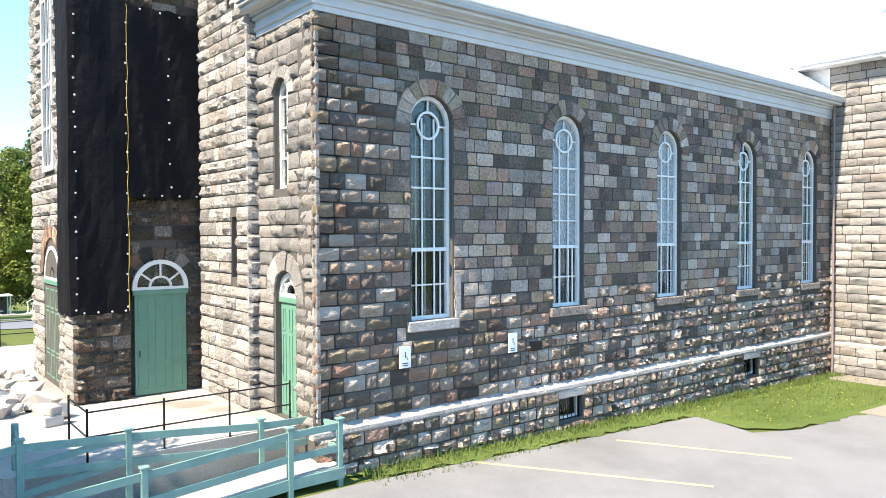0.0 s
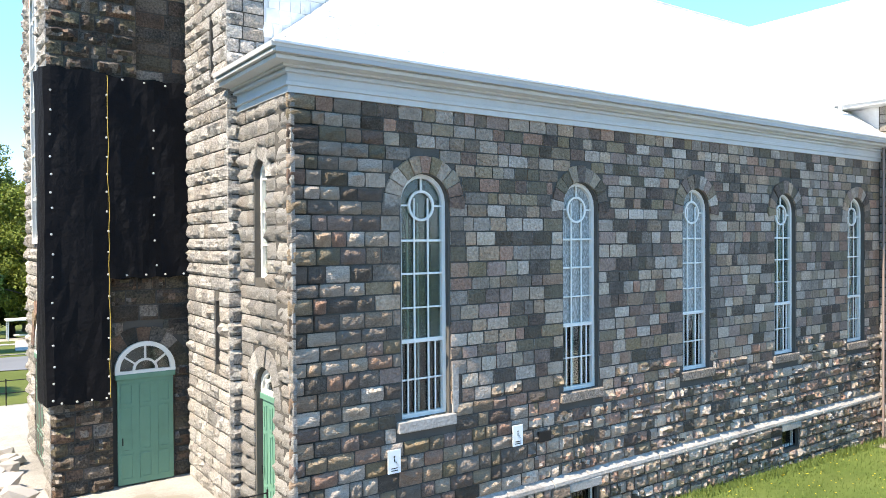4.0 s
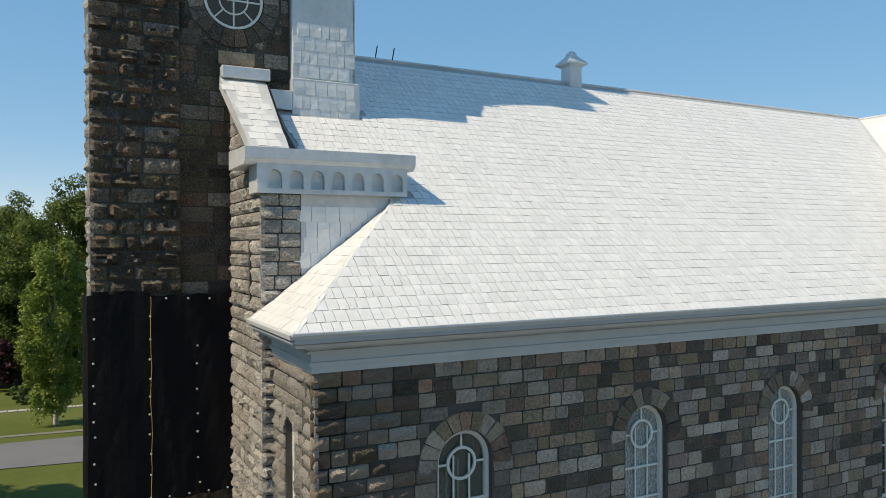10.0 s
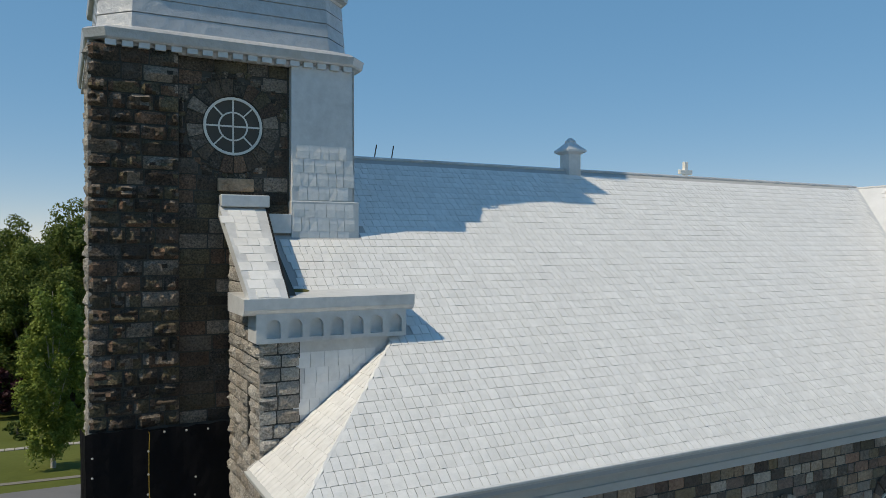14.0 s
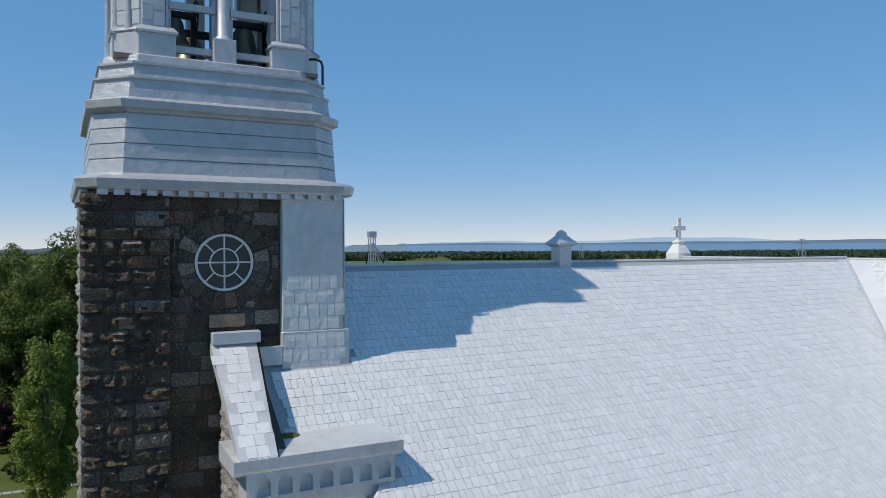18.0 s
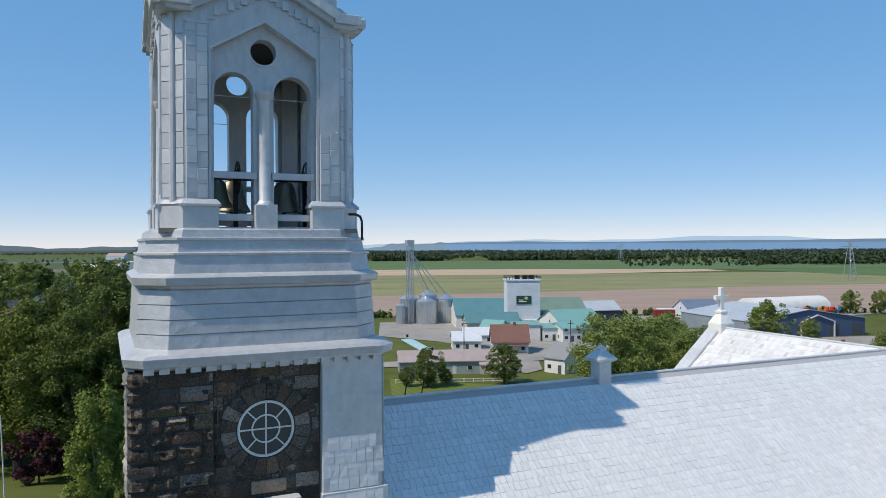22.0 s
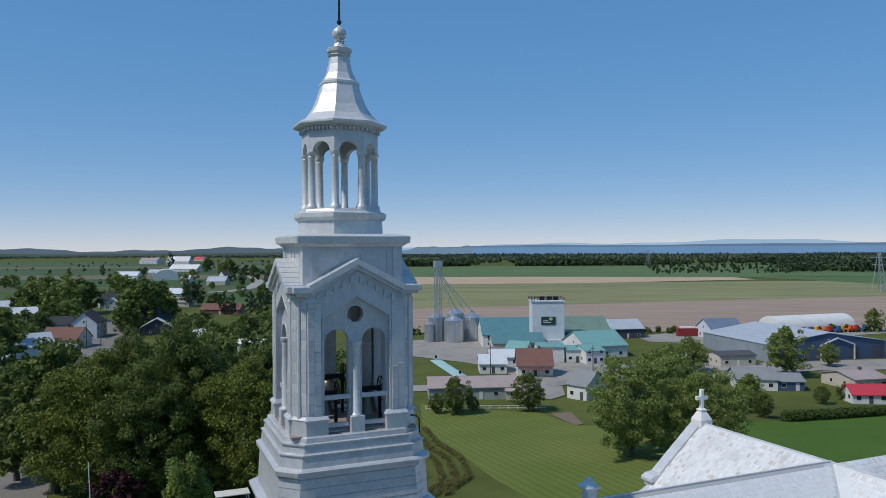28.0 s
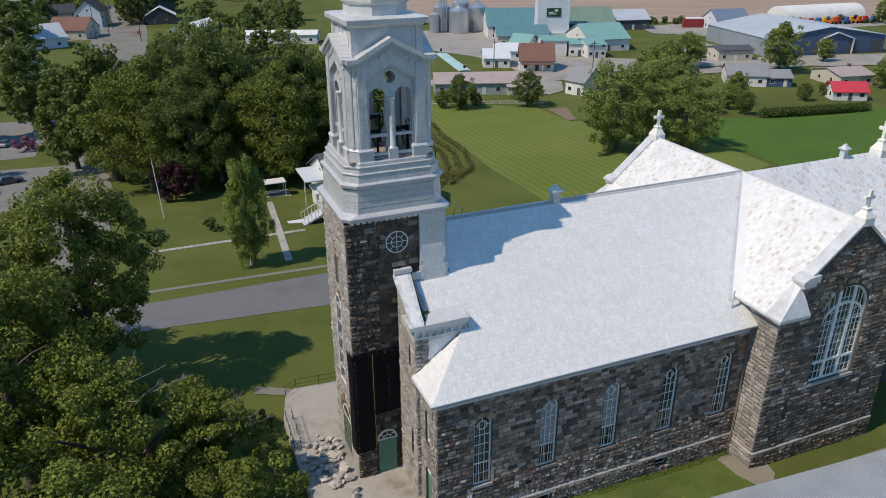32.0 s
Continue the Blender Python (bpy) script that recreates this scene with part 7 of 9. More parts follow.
make_tree("shrub", -4.6, 65.5, 1.4, 1.3, 25, L_BIRCH, "low golden garden shrub on the lawn", per=60, clumps=14, leaf=0.28, low=0.05, trunk=0.05, category="bush", group="garden shrubs")
make_tree("shrub", -8.3, 11.0, 2.2, 1.2, 26, L_BIRCH, "yellow-green shrub beside the terrace", per=80, clumps=18, leaf=0.2, low=0.05, trunk=0.05, category="bush", group="garden shrubs")
make_tree("shrub", -8.6, 6.0, 2.0, 1.4, 27, L_HEDGE, "green shrub beside the terrace", per=80, clumps=18, leaf=0.2, low=0.05, trunk=0.05, category="bush", group="garden shrubs")
make_tree("shrub", -8.8, 15.0, 1.8, 1.3, 28, L_HEDGE, "green shrub beside the terrace", per=80, clumps=18, leaf=0.2, low=0.05, trunk=0.05, category="bush", group="garden shrubs")

# trees among the houses
village = make_tree("village_tree", 69, 80, 17.5, 9.0, 41, L_GREY, "broad leafy tree on the lawn", per=120, clumps=230, leaf=0.36, low=0.06, trunk=0.4, group="village trees", tuft=(0.08, 0.18))
vil2 = make_tree("village_tree", 174, 143, 16.0, 7.2, 42, L_GREY, "round leafy tree among houses", per=60, clumps=170, leaf=0.55, low=0.08, trunk=0.4, group="village trees", tuft=(0.09, 0.19))
vil3 = make_tree("village_tree", 79, 133, 9.5, 4.5, 43, L_DARK, "dark round tree on the lawn edge", per=70, clumps=150, leaf=0.32, low=0.06, trunk=0.25, group="village trees", tuft=(0.10, 0.2))
for src, x, y, k in ((village, 84, 90, 0.95), (village, 80, 74, 0.85), (vil2, 104, 108, 0.85), (vil2, 118, 134, 0.8), (vil2, 128, 142, 0.75), (vil2, 112, 118, 0.7), (vil2, 140, 155, 0.7), (vil2, 152, 160, 0.75), (vil2, 202, 151, 0.52), (vil2, 184, 113, 0.6), (vil2, 192, 118, 0.55), (vil2, 308, 214, 0.7), (vil2, 318, 206, 0.7), (vil2, 330, 202, 0.75), (vil2, 342, 196, 0.7)):
    more_tree(src, x, y, k)
for src, x, y, k in ((vil2, 128, 112, 0.52), (vil2, 135, 119, 0.46), (vil2, 121, 107, 0.4), (vil2, 133, 139, 0.6), (vil2, 146, 168, 0.45), (vil2, 158, 163, 0.5), (vil2, 112, 126, 0.6), (vil3, 112, 110, 0.7), (vil3, 62, 138, 0.95), (vil3, 150, 110, 0.5), (vil3, 160, 112, 0.45), (vil3, 120, 100, 0.6), (vil3, 113, 103, 0.55), (vil3, 58, 141, 0.5), (vil3, 67, 139, 0.4)):
    more_tree(src, x, y, k)


# ---- houses and farm buildings ----
def mat_paint(name, c, rough=0.7, v=0.12, **kw):
    return material(name, [tuple(q * (1 - v) for q in c), tuple(min(0.9, q * (1 + v)) for q in c)], rough, scale=0.5, fine=6, bump=0.1, stain=0.15, **kw)


W_WHITE = mat_paint("white_siding", (0.68, 0.68, 0.66))
W_GREY = mat_paint("grey_green_siding", (0.33, 0.38, 0.38))
W_BLUE = mat_paint("dark_blue_siding", (0.06, 0.10, 0.18))
W_STEEL = mat_paint("pale_grey_steel_siding", (0.58, 0.62, 0.66))
W_BEIGE = mat_paint("beige_siding", (0.52, 0.47, 0.40))
R_GREY = mat_paint("grey_asphalt_shingles", (0.24, 0.25, 0.26), 0.9)
R_DARK = mat_paint("dark_asphalt_shingles", (0.08, 0.085, 0.10), 0.9)
R_BROWN = mat_paint("red_brown_shingles", (0.20, 0.10, 0.08), 0.9)
R_PINK = mat_paint("faded_pinkish_shingles", (0.38, 0.31, 0.30), 0.9)
R_TEAL = mat_paint("teal_green_metal_roof", (0.17, 0.36, 0.34), 0.5)
R_AQUA = mat_paint("blue_green_metal_roof", (0.09, 0.225, 0.25), 0.5)
R_OLIVE = mat_paint("olive_green_metal_roof", (0.16, 0.24, 0.19), 0.5)
R_RED = mat_paint("bright_red_metal_roof", (0.55, 0.05, 0.07), 0.5)
R_BLUE = mat_paint("blue_grey_metal_roof", (0.42, 0.46, 0.50), 0.5)
R_TIN = mat_paint("pale_tin_roof", (0.60, 0.63, 0.66), 0.45)
M_PANE = mat_paint("dark_window_pane", (0.03, 0.035, 0.045), 0.1)


def house(name, x, y, deg, w, d, h, rh, wall, roof_m, label, category="house", group="", cols=3, over=0.4, porch=False, doors=1, chimney=False, z=None):
    """A gabled building: w along the ridge, d across it."""
    o = empty(name, x, y, 0, label, category, group)
    o.matrix_basis = pose(x, y, ground_z(x, y) if z is None else z, 0, 0, deg)
    a, b = w / 2, d / 2
    part("wall", loft(bmesh.new(), [[(q, -b, -0.6), (q, b, -0.6), (q, b, h), (q, 0, h + rh), (q, -b, h)] for q in (-a, a)]), wall, o)
    bm = bmesh.new()
    k = rh / b
    for s in (-1, 1):
        pts = [(0, h + rh + 0.05), (s * (b + over), h - k * over + 0.05), (s * (b + over), h - k * over + 0.25), (0, h + rh + 0.27)]
        loft(bm, [[(q, u, v) for u, v in pts] for q in (-a - over, a + over)])
    bmesh.ops.recalc_face_normals(bm, faces=bm.faces[:])
    part("roof", bm, roof_m, o)
    for s in (-1, 1):
        for k2 in range(cols):
            u = -a + w * (k2 + 0.5) / cols
            if doors and k2 == cols // 2 and s < 0:
                part("door", boxed(u - 0.5, u + 0.5, s * b - 0.06, s * b + 0.06, 0.1, 2.2), W_WHITE if wall is not W_WHITE else R_DARK, o)
                continue
            for zz in ((1.0,) if h < 4.4 else (1.0, 3.7)):
                p = part("window", boxed(u - 0.65, u + 0.65, s * b - 0.05, s * b + 0.05, zz, zz + 1.2), W_WHITE, o)
                part("pane", boxed(u - 0.55, u + 0.55, s * b - 0.07, s * b + 0.07, zz + 0.1, zz + 1.1), M_PANE, p)
    for s in (-1, 1):
        for u in ((-b * 0.4, b * 0.4) if d > 5 else (0,)):
            p = part("window", boxed(s * a - 0.05, s * a + 0.05, u - 0.5, u + 0.5, 1.0, 2.2), W_WHITE, o)
            part("pane", boxed(s * a - 0.07, s * a + 0.07, u - 0.4, u + 0.4, 1.1, 2.1), M_PANE, p)
        if rh > 2.2:
            p = part("window", boxed(s * a - 0.05, s * a + 0.05, -0.45, 0.45, h + 0.1, h + 1.2), W_WHITE, o)
            part("pane", boxed(s * a - 0.07, s * a + 0.07, -0.36, 0.36, h + 0.2, h + 1.1), M_PANE, p)
    if porch:
        part("porch_roof", boxed(-a * 0.9, a * 0.9, -b - 2.2, -b, 2.5, 2.65), roof_m, o)
        part("porch_deck", boxed(-a * 0.9, a * 0.9, -b - 2.2, -b, 0.0, 0.3), M_PLANK, o)
        for q in (-0.85, -0.3, 0.3, 0.85):
            part("porch_post", boxed(a * q - 0.07, a * q + 0.07, -b - 2.15, -b - 2.0, 0.3, 2.5), W_WHITE, o)
    if chimney:
        part("chimney", boxed(a * 0.3 - 0.4, a * 0.3 + 0.4, -0.4, 0.4, h + rh - 1, h + rh + 1.0), R_BROWN, o)
    return o


V = -23


def fronted(name, p, q, d, h, rh, wall, roof_m, label, category="house", **kw):
    """A gabled building whose front runs from p to q, d metres deep."""
    a, b = Vector(p), Vector(q)
    u = (b - a).normalized()
    c = (a + b) / 2 + Vector((-u.y, u.x)) * d / 2
    return house(name, c.x, c.y, math.degrees(math.atan2(u.y, u.x)), (b - a).length, d, h, rh, wall, roof_m, label, category, **kw)


fronted("long_bungalow", (61.8, 155.1), (84.0, 147.5), 10, 3.2, 2.0, W_GREY, R_PINK, "long low grey-green building with a pinkish roof", cols=6)
fronted("garage", (80.5, 147.5), (87.0, 144.8), 6, 2.4, 1.4, W_BEIGE, R_PINK, "low garage with a pinkish roof", "garage", cols=2)
fronted("white_house", (96.5, 143.5), (98.6, 137.6), 9, 3.8, 3.2, W_WHITE, R_GREY, "small white house with a steep grey roof", cols=2)
fronted("cottage", (99.7, 176.7), (109.5, 172.0), 12, 3.4, 4.4, W_WHITE, R_BROWN, "white cottage with a red-brown roof and a porch", porch=True, chimney=True)
fronted("bungalow", (91.6, 186.7), (99.5, 183.5), 11, 3.0, 2.2, W_WHITE, R_TIN, "white bungalow with a pale roof")
fronted("bungalow", (101.0, 198.0), (110.0, 194.5), 9, 3.0, 2.0, W_WHITE, R_TIN, "white bungalow with a pale roof")
fronted("feed_mill_shed", (115.0, 214.0), (119.8, 208.0), 8, 3.0, 2.6, W_WHITE, R_TEAL, "small gabled shed with a teal roof", "shed", cols=1)
fronted("grain_warehouse", (114.5, 223.0), (133.0, 217.0), 9.5, 4.0, 3.2, W_BEIGE, R_AQUA, "beige warehouse with a blue-green metal roof", "warehouse", cols=4)
fronted("grain_warehouse", (119.0, 241.0), (143.0, 232.0), 26, 5.0, 5.6, W_WHITE, R_AQUA, "large white warehouse with a blue-green metal roof", "warehouse", cols=5)
fronted("grain_warehouse", (147.0, 234.0), (169.0, 225.5), 24, 5.5, 5.0, W_BLUE, R_OLIVE, "large warehouse with an olive green roof", "warehouse", cols=5)
fronted("feed_mill_annex", (119.7, 198.7), (128.0, 195.0), 12, 5.2, 0.5, W_WHITE, R_TEAL, "low white annex with a teal metal roof", "warehouse", cols=1)
fronted("feed_mill_annex", (128.6, 194.5), (133.2, 192.5), 10, 4.2, 1.0, W_WHITE, R_TEAL, "low white annex with a teal metal roof", "warehouse", cols=2)
fronted("feed_mill_annex", (132.4, 188.2), (139.0, 187.0), 12, 4.4, 1.4, W_WHITE, R_TEAL, "wide white annex with a teal metal roof", "warehouse", cols=3)
fronted("feed_mill_annex", (139.5, 199.0), (156.0, 197.0), 20, 4.2, 4.4, W_WHITE, R_TEAL, "tall white annex with a teal metal roof", "warehouse", cols=3)
fronted("machine_shed", (181.5, 242.0), (196.5, 239.0), 15, 4.2, 3.4, R_DARK, R_BLUE, "dark machine shed with a tin roof", "shed")
fronted("blue_shed", (219.0, 222.5), (234.0, 219.5), 13, 4.2, 4.0, W_STEEL, mat_paint("slate_blue_metal_roof", (0.15, 0.20, 0.28), 0.5), "pale metal shed with a slate blue roof", "shed", cols=0)
bw = house("blue_warehouse", 218, 181, 80, 40, 47, 6.0, 3.4, W_BLUE, R_BLUE, "long dark blue warehouse with a low grey-blue metal roof", "warehouse", cols=0)
part("side_cladding", boxed(-20.1, 19.9, 23.52, 23.64, -0.5, 5.9), mat_paint("grey_blue_cladding", (0.24, 0.28, 0.32)), bw, "grey-blue metal side cladding")
for y in (-20.0, -10.5, 3.0):
    part("door", boxed(-20.08, -19.95, y - 2.2, y + 2.2, 0.0, 4.4), R_DARK, bw, "dark roller door")
for s in (-1, 1):
    part("portal_trim", beam(bmesh.new(), (-20.3, -3.5, 7.6), (-20.3, -3.5 + s * 7.0, 5.2), 0.5, 0.4), W_STEEL, bw, "white portal trim")
    part("portal_post", boxed(-20.5, -20.1, -3.7 + s * 6.8, -3.3 + s * 6.8, 0, 5.3), W_STEEL, bw, "white portal post")
fronted("workshop", (169.5, 165.2), (181.5, 162.0), 9, 3.6, 0.9, W_BEIGE, R_DARK, "low beige workshop with a dark roof", "workshop")
fronted("bungalow", (145.0, 133.8), (154.0, 127.5), 12, 3.0, 2.4, W_WHITE, R_GREY, "white bungalow with a wide grey roof and a deck", cols=3)
fronted("bungalow", (154.0, 127.8), (160.5, 124.5), 8, 2.6, 1.6, W_BLUE, R_GREY, "low dark blue wing with a grey roof", cols=2)
fronted("bungalow", (173.2, 119.0), (184.0, 117.0), 13, 3.0, 1.4, W_BEIGE, R_PINK, "beige bungalow with a faded pinkish roof", cols=3, chimney=True)
fronted("garden_shed", (157.5, 107.5), (165.5, 103.5), 6, 2.4, 2.0, W_WHITE, R_RED, "small white shed with a bright red roof", "shed")
fronted("dark_roof_house", (127.1, 143.2), (136.0, 136.0), 9, 3.0, 3.2, W_GREY, R_DARK, "grey house with a steep dark roof")
# left part of the village
R_CHAR = mat_paint("charcoal_shingles", (0.055, 0.058, 0.065), 0.9)
house("white_house", -29, 350, 76, 14, 11, 7.0, 4.6, W_STEEL, R_CHAR, "two-storey pale house with a steep dark roof", chimney=True)
house("village_house", -44, 366, 12, 14, 10, 5.0, 3.4, W_GREY, R_CHAR, "grey village house with a dark roof", cols=4)
fronted("long_house", (-45, 312.5), (-31, 306.5), 13, 3.6, 4.4, W_BEIGE, R_BROWN, "wide house with a red-brown roof", chimney=True)
fronted("barn", (-54, 283), (-37, 289), 15, 3.8, 4.4, W_STEEL, R_BLUE, "grey barn with a blue-grey metal roof", "barn")
house("garage", -53, 252, 25, 14, 10, 3.2, 2.4, W_STEEL, R_BLUE, "pale garage with a grey-blue roof", "garage")
fronted("dark_house", (-6.5, 353), (7, 357), 11, 6.2, 5.0, R_CHAR, R_CHAR, "dark house with a steep charcoal roof")
house("gabled_house", 0.2, 347, 84, 8, 13, 4.0, 3.6, R_CHAR, W_WHITE, "dark gabled house with a bright white roof", cols=2)
house("white_hall", 11, 302, 58, 28, 8, 3.4, 1.8, W_WHITE, W_WHITE, "long low white hall with a white roof", "hall", cols=5)
fronted("white_hall", (27, 268), (53, 258), 8, 3.4, 1.2, W_WHITE, W_WHITE, "long low white hall beyond the trees", "hall", cols=6)
house("gabled_house", -24, 515, 84, 10, 9, 4.0, 3.6, W_WHITE, W_STEEL, "small white gabled house", cols=2)
house("village_house", -27, 536, 10, 12, 9, 5.5, 4.2, W_GREY, R_CHAR, "grey village house with a dark roof")
house("village_house", -87, 512, 20, 16, 10, 4.5, 3.4, W_STEEL, R_TIN, "pale village house with a tin roof")
house("village_house", -67, 442, 10, 14, 10, 5.0, 3.2, W_WHITE, R_TIN, "white village house with a tin roof")
fronted("long_barn", (27, 448), (49, 438), 12, 3.0, 3.2, R_BROWN, R_BROWN, "long brown wooden barn with a brown roof", "barn", cols=5)
fronted("village_house", (10.4, 522), (25, 515), 10, 3.2, 3.0, W_BEIGE, R_PINK, "beige village house with a faded pinkish roof")
fronted("village_house", (14, 614), (26, 607), 10, 4.2, 4.0, R_TEAL, R_TIN, "teal village house with a pale roof")
fronted("village_house", (62, 827), (81, 817), 14, 4.6, 5.0, W_BEIGE, R_BLUE, "beige farmhouse with a blue-grey roof")
house("village_house", 104, 1020, 30, 15, 11, 5.0, 5.0, W_WHITE, R_CHAR, "white farmhouse with a dark roof")
fronted("village_house", (6.5, 1190), (20, 1184), 12, 5.0, 4.5, W_GREY, R_BLUE, "grey farm shed with a blue-grey roof")
fronted("village_house", (38, 880), (47, 875), 10, 6.0, 4.0, W_STEEL, R_TIN, "pale farmhouse with a tin roof")
fronted("dairy_barn", (-38, 1062), (-9, 1046), 15, 5.0, 5.5, W_WHITE, R_TIN, "white barn with a long tin roof", "barn", cols=6)
fronted("dairy_barn", (44, 1387), (90, 1360), 26, 5.0, 8.0, W_WHITE, W_WHITE, "large white barn with a white roof", "barn", cols=6)
fronted("dairy_barn", (62, 2060), (118, 2036), 30, 9.0, 13.0, W_WHITE, W_WHITE, "long white barn far off", "barn", cols=6)
fronted("dairy_barn", (-4, 2200), (42, 2170), 30, 10.0, 8.0, W_STEEL, R_PINK, "long pale barn far off", "barn", cols=6)
fronted("dairy_barn", (178, 2730), (208, 2710), 20, 5.0, 10.0, W_WHITE, R_RED, "far barn with a bright red roof", "barn", cols=4)


def quonset(name, x, y, deg, length, rad, high, label):
    o = empty(name, x, y, 0, label, "storage hall", "white arched halls")
    o.matrix_basis = pose(x, y, ground_z(x, y), 0, 0, deg)
    rg = [[(q, rad * math.cos(math.pi * k / 14), -0.4 + high * math.sin(math.pi * k / 14) ** 0.8) for k in range(15)] for q in (-length / 2, length / 2)]
    smooth(part("shell", loft(bmesh.new(), rg), W_WHITE, o), 30)
    part("door", boxed(-length / 2 - 0.1, -length / 2 + 0.1, -2, 2, 0, 4), W_STEEL, o)


quonset("arched_hall", 287, 233, -4, 45, 7.5, 7.6, "long white fabric-covered arched hall")
quonset("arched_hall", 249, 230, 6, 23, 4, 4.6, "low white fabric-covered arched hall")
quonset("arched_hall", 27, 1012, 88, 45, 16, 15, "white arched hall among fields")

# ---- grain elevator, silos and leg ----
el = empty("grain_elevator", 140, 227, 0, "tall pale grain elevator tower with a dark green sign", "grain elevator")
el.matrix_basis = pose(140, 227, ground_z(140, 227), 0, 0, V) @ Matrix.Diagonal((1.2, 1.1, 0.95, 1))
part("tower_block", boxed(-5.2, 5.2, -4.8, 4.8, -0.5, 20.0, 0.1), W_STEEL, el)
part("base_block", boxed(-5.3, 7.2, -6.6, -4.8, -0.5, 4.6), W_STEEL, el)
part("parapet", boxed(-5.5, 5.5, -5.1, 5.1, 19.8, 20.3), W_STEEL, el)
sg = part("sign_board", boxed(-2.3, 2.3, -5.0, -4.82, 10.6, 13.9), material("dark_green_sign", [(0.012, 0.05, 0.035), (0.02, 0.065, 0.045)], 0.5, bump=0), el, "dark green sign board")
bm = bmesh.new()
bmesh.ops.create_circle(bm, cap_ends=True, segments=18, radius=0.62, matrix=Matrix.Translation((0.75, -5.03, 13.0)) @ Matrix.Rotation(radians(90), 4, "X"))
part("sign_emblem", bm, material("pale_green_sign_emblem", [(0.35, 0.45, 0.2), (0.5, 0.58, 0.3)], 0.6, bump=0), sg, "round pale green emblem")
part("lettering_bar", boxed(-1.6, -0.1, -5.04, -5.0, 12.1, 12.4), W_WHITE, sg)
part("lettering_bar", boxed(-1.6, 0.9, -5.04, -5.0, 11.5, 11.8), W_WHITE, sg)
part("window", boxed(-5.25, -5.15, -1.5, 0.5, 15.5, 17.5), W_WHITE, el)
for k in range(12):
    x = -5.4 + 10.8 * k / 11
    for y in (-5.0, 5.0):
        part("rail_post", boxed(x - 0.06, x + 0.06, y - 0.06, y + 0.06, 20.3, 21.5), M_BLACK, el)
for z in (20.9, 21.45):
    for y in (-5.0, 5.0):
        part("guard_rail", boxed(-5.4, 5.4, y - 0.05, y + 0.05, z - 0.06, z + 0.06), M_BLACK, el)
    for x in (-5.4, 5.4):
        part("guard_rail", boxed(x - 0.05, x + 0.05, -5.0, 5.0, z - 0.06, z + 0.06), M_BLACK, el)
for x in (-1.5, 1.0, 3.0):
    part("roof_machine", boxed(x - 0.8, x + 0.8, -1, 1, 20.3, 21.8, 0.1), M_BLACK, el, "dark roof machine")

M_GALV = material("galvanised_corrugated_steel", [(0.42, 0.45, 0.48), (0.60, 0.63, 0.66)], 0.35, 0.7, scale=0.6, fine=6, bump=0.2, stain=0.15)


def silo(x, y, rad, high, label):
    o = empty("grain_silo", x, y, ground_z(x, y), label, "silo", "grain silos")
    rg = []
    n = 48
    for z in (0.0, high):
        rg.append([((rad + (0.12 if k % 2 else 0)) * math.cos(2 * math.pi * k / n), (rad + (0.12 if k % 2 else 0)) * math.sin(2 * math.pi * k / n), z) for k in range(n)])
    part("drum", loft(bmesh.new(), rg), M_GALV, o)
    part("cone_roof", turned(bmesh.new(), 0, 0, [(rad + 0.2, high - 0.05), (rad + 0.2, high + 0.1), (0.6, high + rad * 0.55), (0.6, high + rad * 0.55 + 0.5)], 24), M_GALV, o)
    for k in range(5):
        part("hoop", turned(bmesh.new(), 0, 0, [(rad + 0.15, high * (k + 0.5) / 5), (rad + 0.18, high * (k + 0.5) / 5 + 0.12)], 24), M_GALV, o)
    return o


silo(115.4, 262.0, 3.9, 9.2, "ribbed galvanised grain silo with a conical roof")
silo(111.0, 270.0, 3.6, 10.0, "ribbed galvanised grain silo with a conical roof")
silo(126.0, 266.0, 3.8, 9.8, "ribbed galvanised grain silo with a conical roof")
silo(121.5, 274.0, 3.7, 11.0, "ribbed galvanised grain silo with a conical roof")
silo(106.0, 266.5, 1.9, 7.5, "small ribbed galvanised grain silo")
leg = empty("bucket_elevator", 109.6, 265.2, ground_z(109, 265), "tall galvanised lattice elevator leg with chutes", "grain elevator")
for a in (-1.1, 1.1):
    for b in (-1.1, 1.1):
        part("lattice_post", boxed(a - 0.12, a + 0.12, b - 0.12, b + 0.12, 0, 33), M_GALV, leg)
for k in range(16):
    for s in (-1, 1):
        part("lattice_brace", beam(bmesh.new(), (-1.1, s * 1.1, 2 * k), (1.1, s * 1.1, 2 * k + 2), 0.12), M_GALV, leg)
        part("lattice_brace", beam(bmesh.new(), (s * 1.1, 1.1, 2 * k), (s * 1.1, -1.1, 2 * k + 2), 0.12), M_GALV, leg)
part("leg_head", boxed(-1.6, 1.6, -1.4, 1.4, 32, 34.5, 0.1), M_GALV, leg)
for dx, dy, zz in ((1.4, 4.8, 12.6), (5.8, -3.2, 11.6), (11.9, 8.8, 13.4), (16.4, 0.8, 12.2), (14.2, 4.0, 12.5)):
    part("chute", rod(bmesh.new(), (0, 0, 30), (dx, dy, zz), 0.16, seg=8), M_GALV, leg)

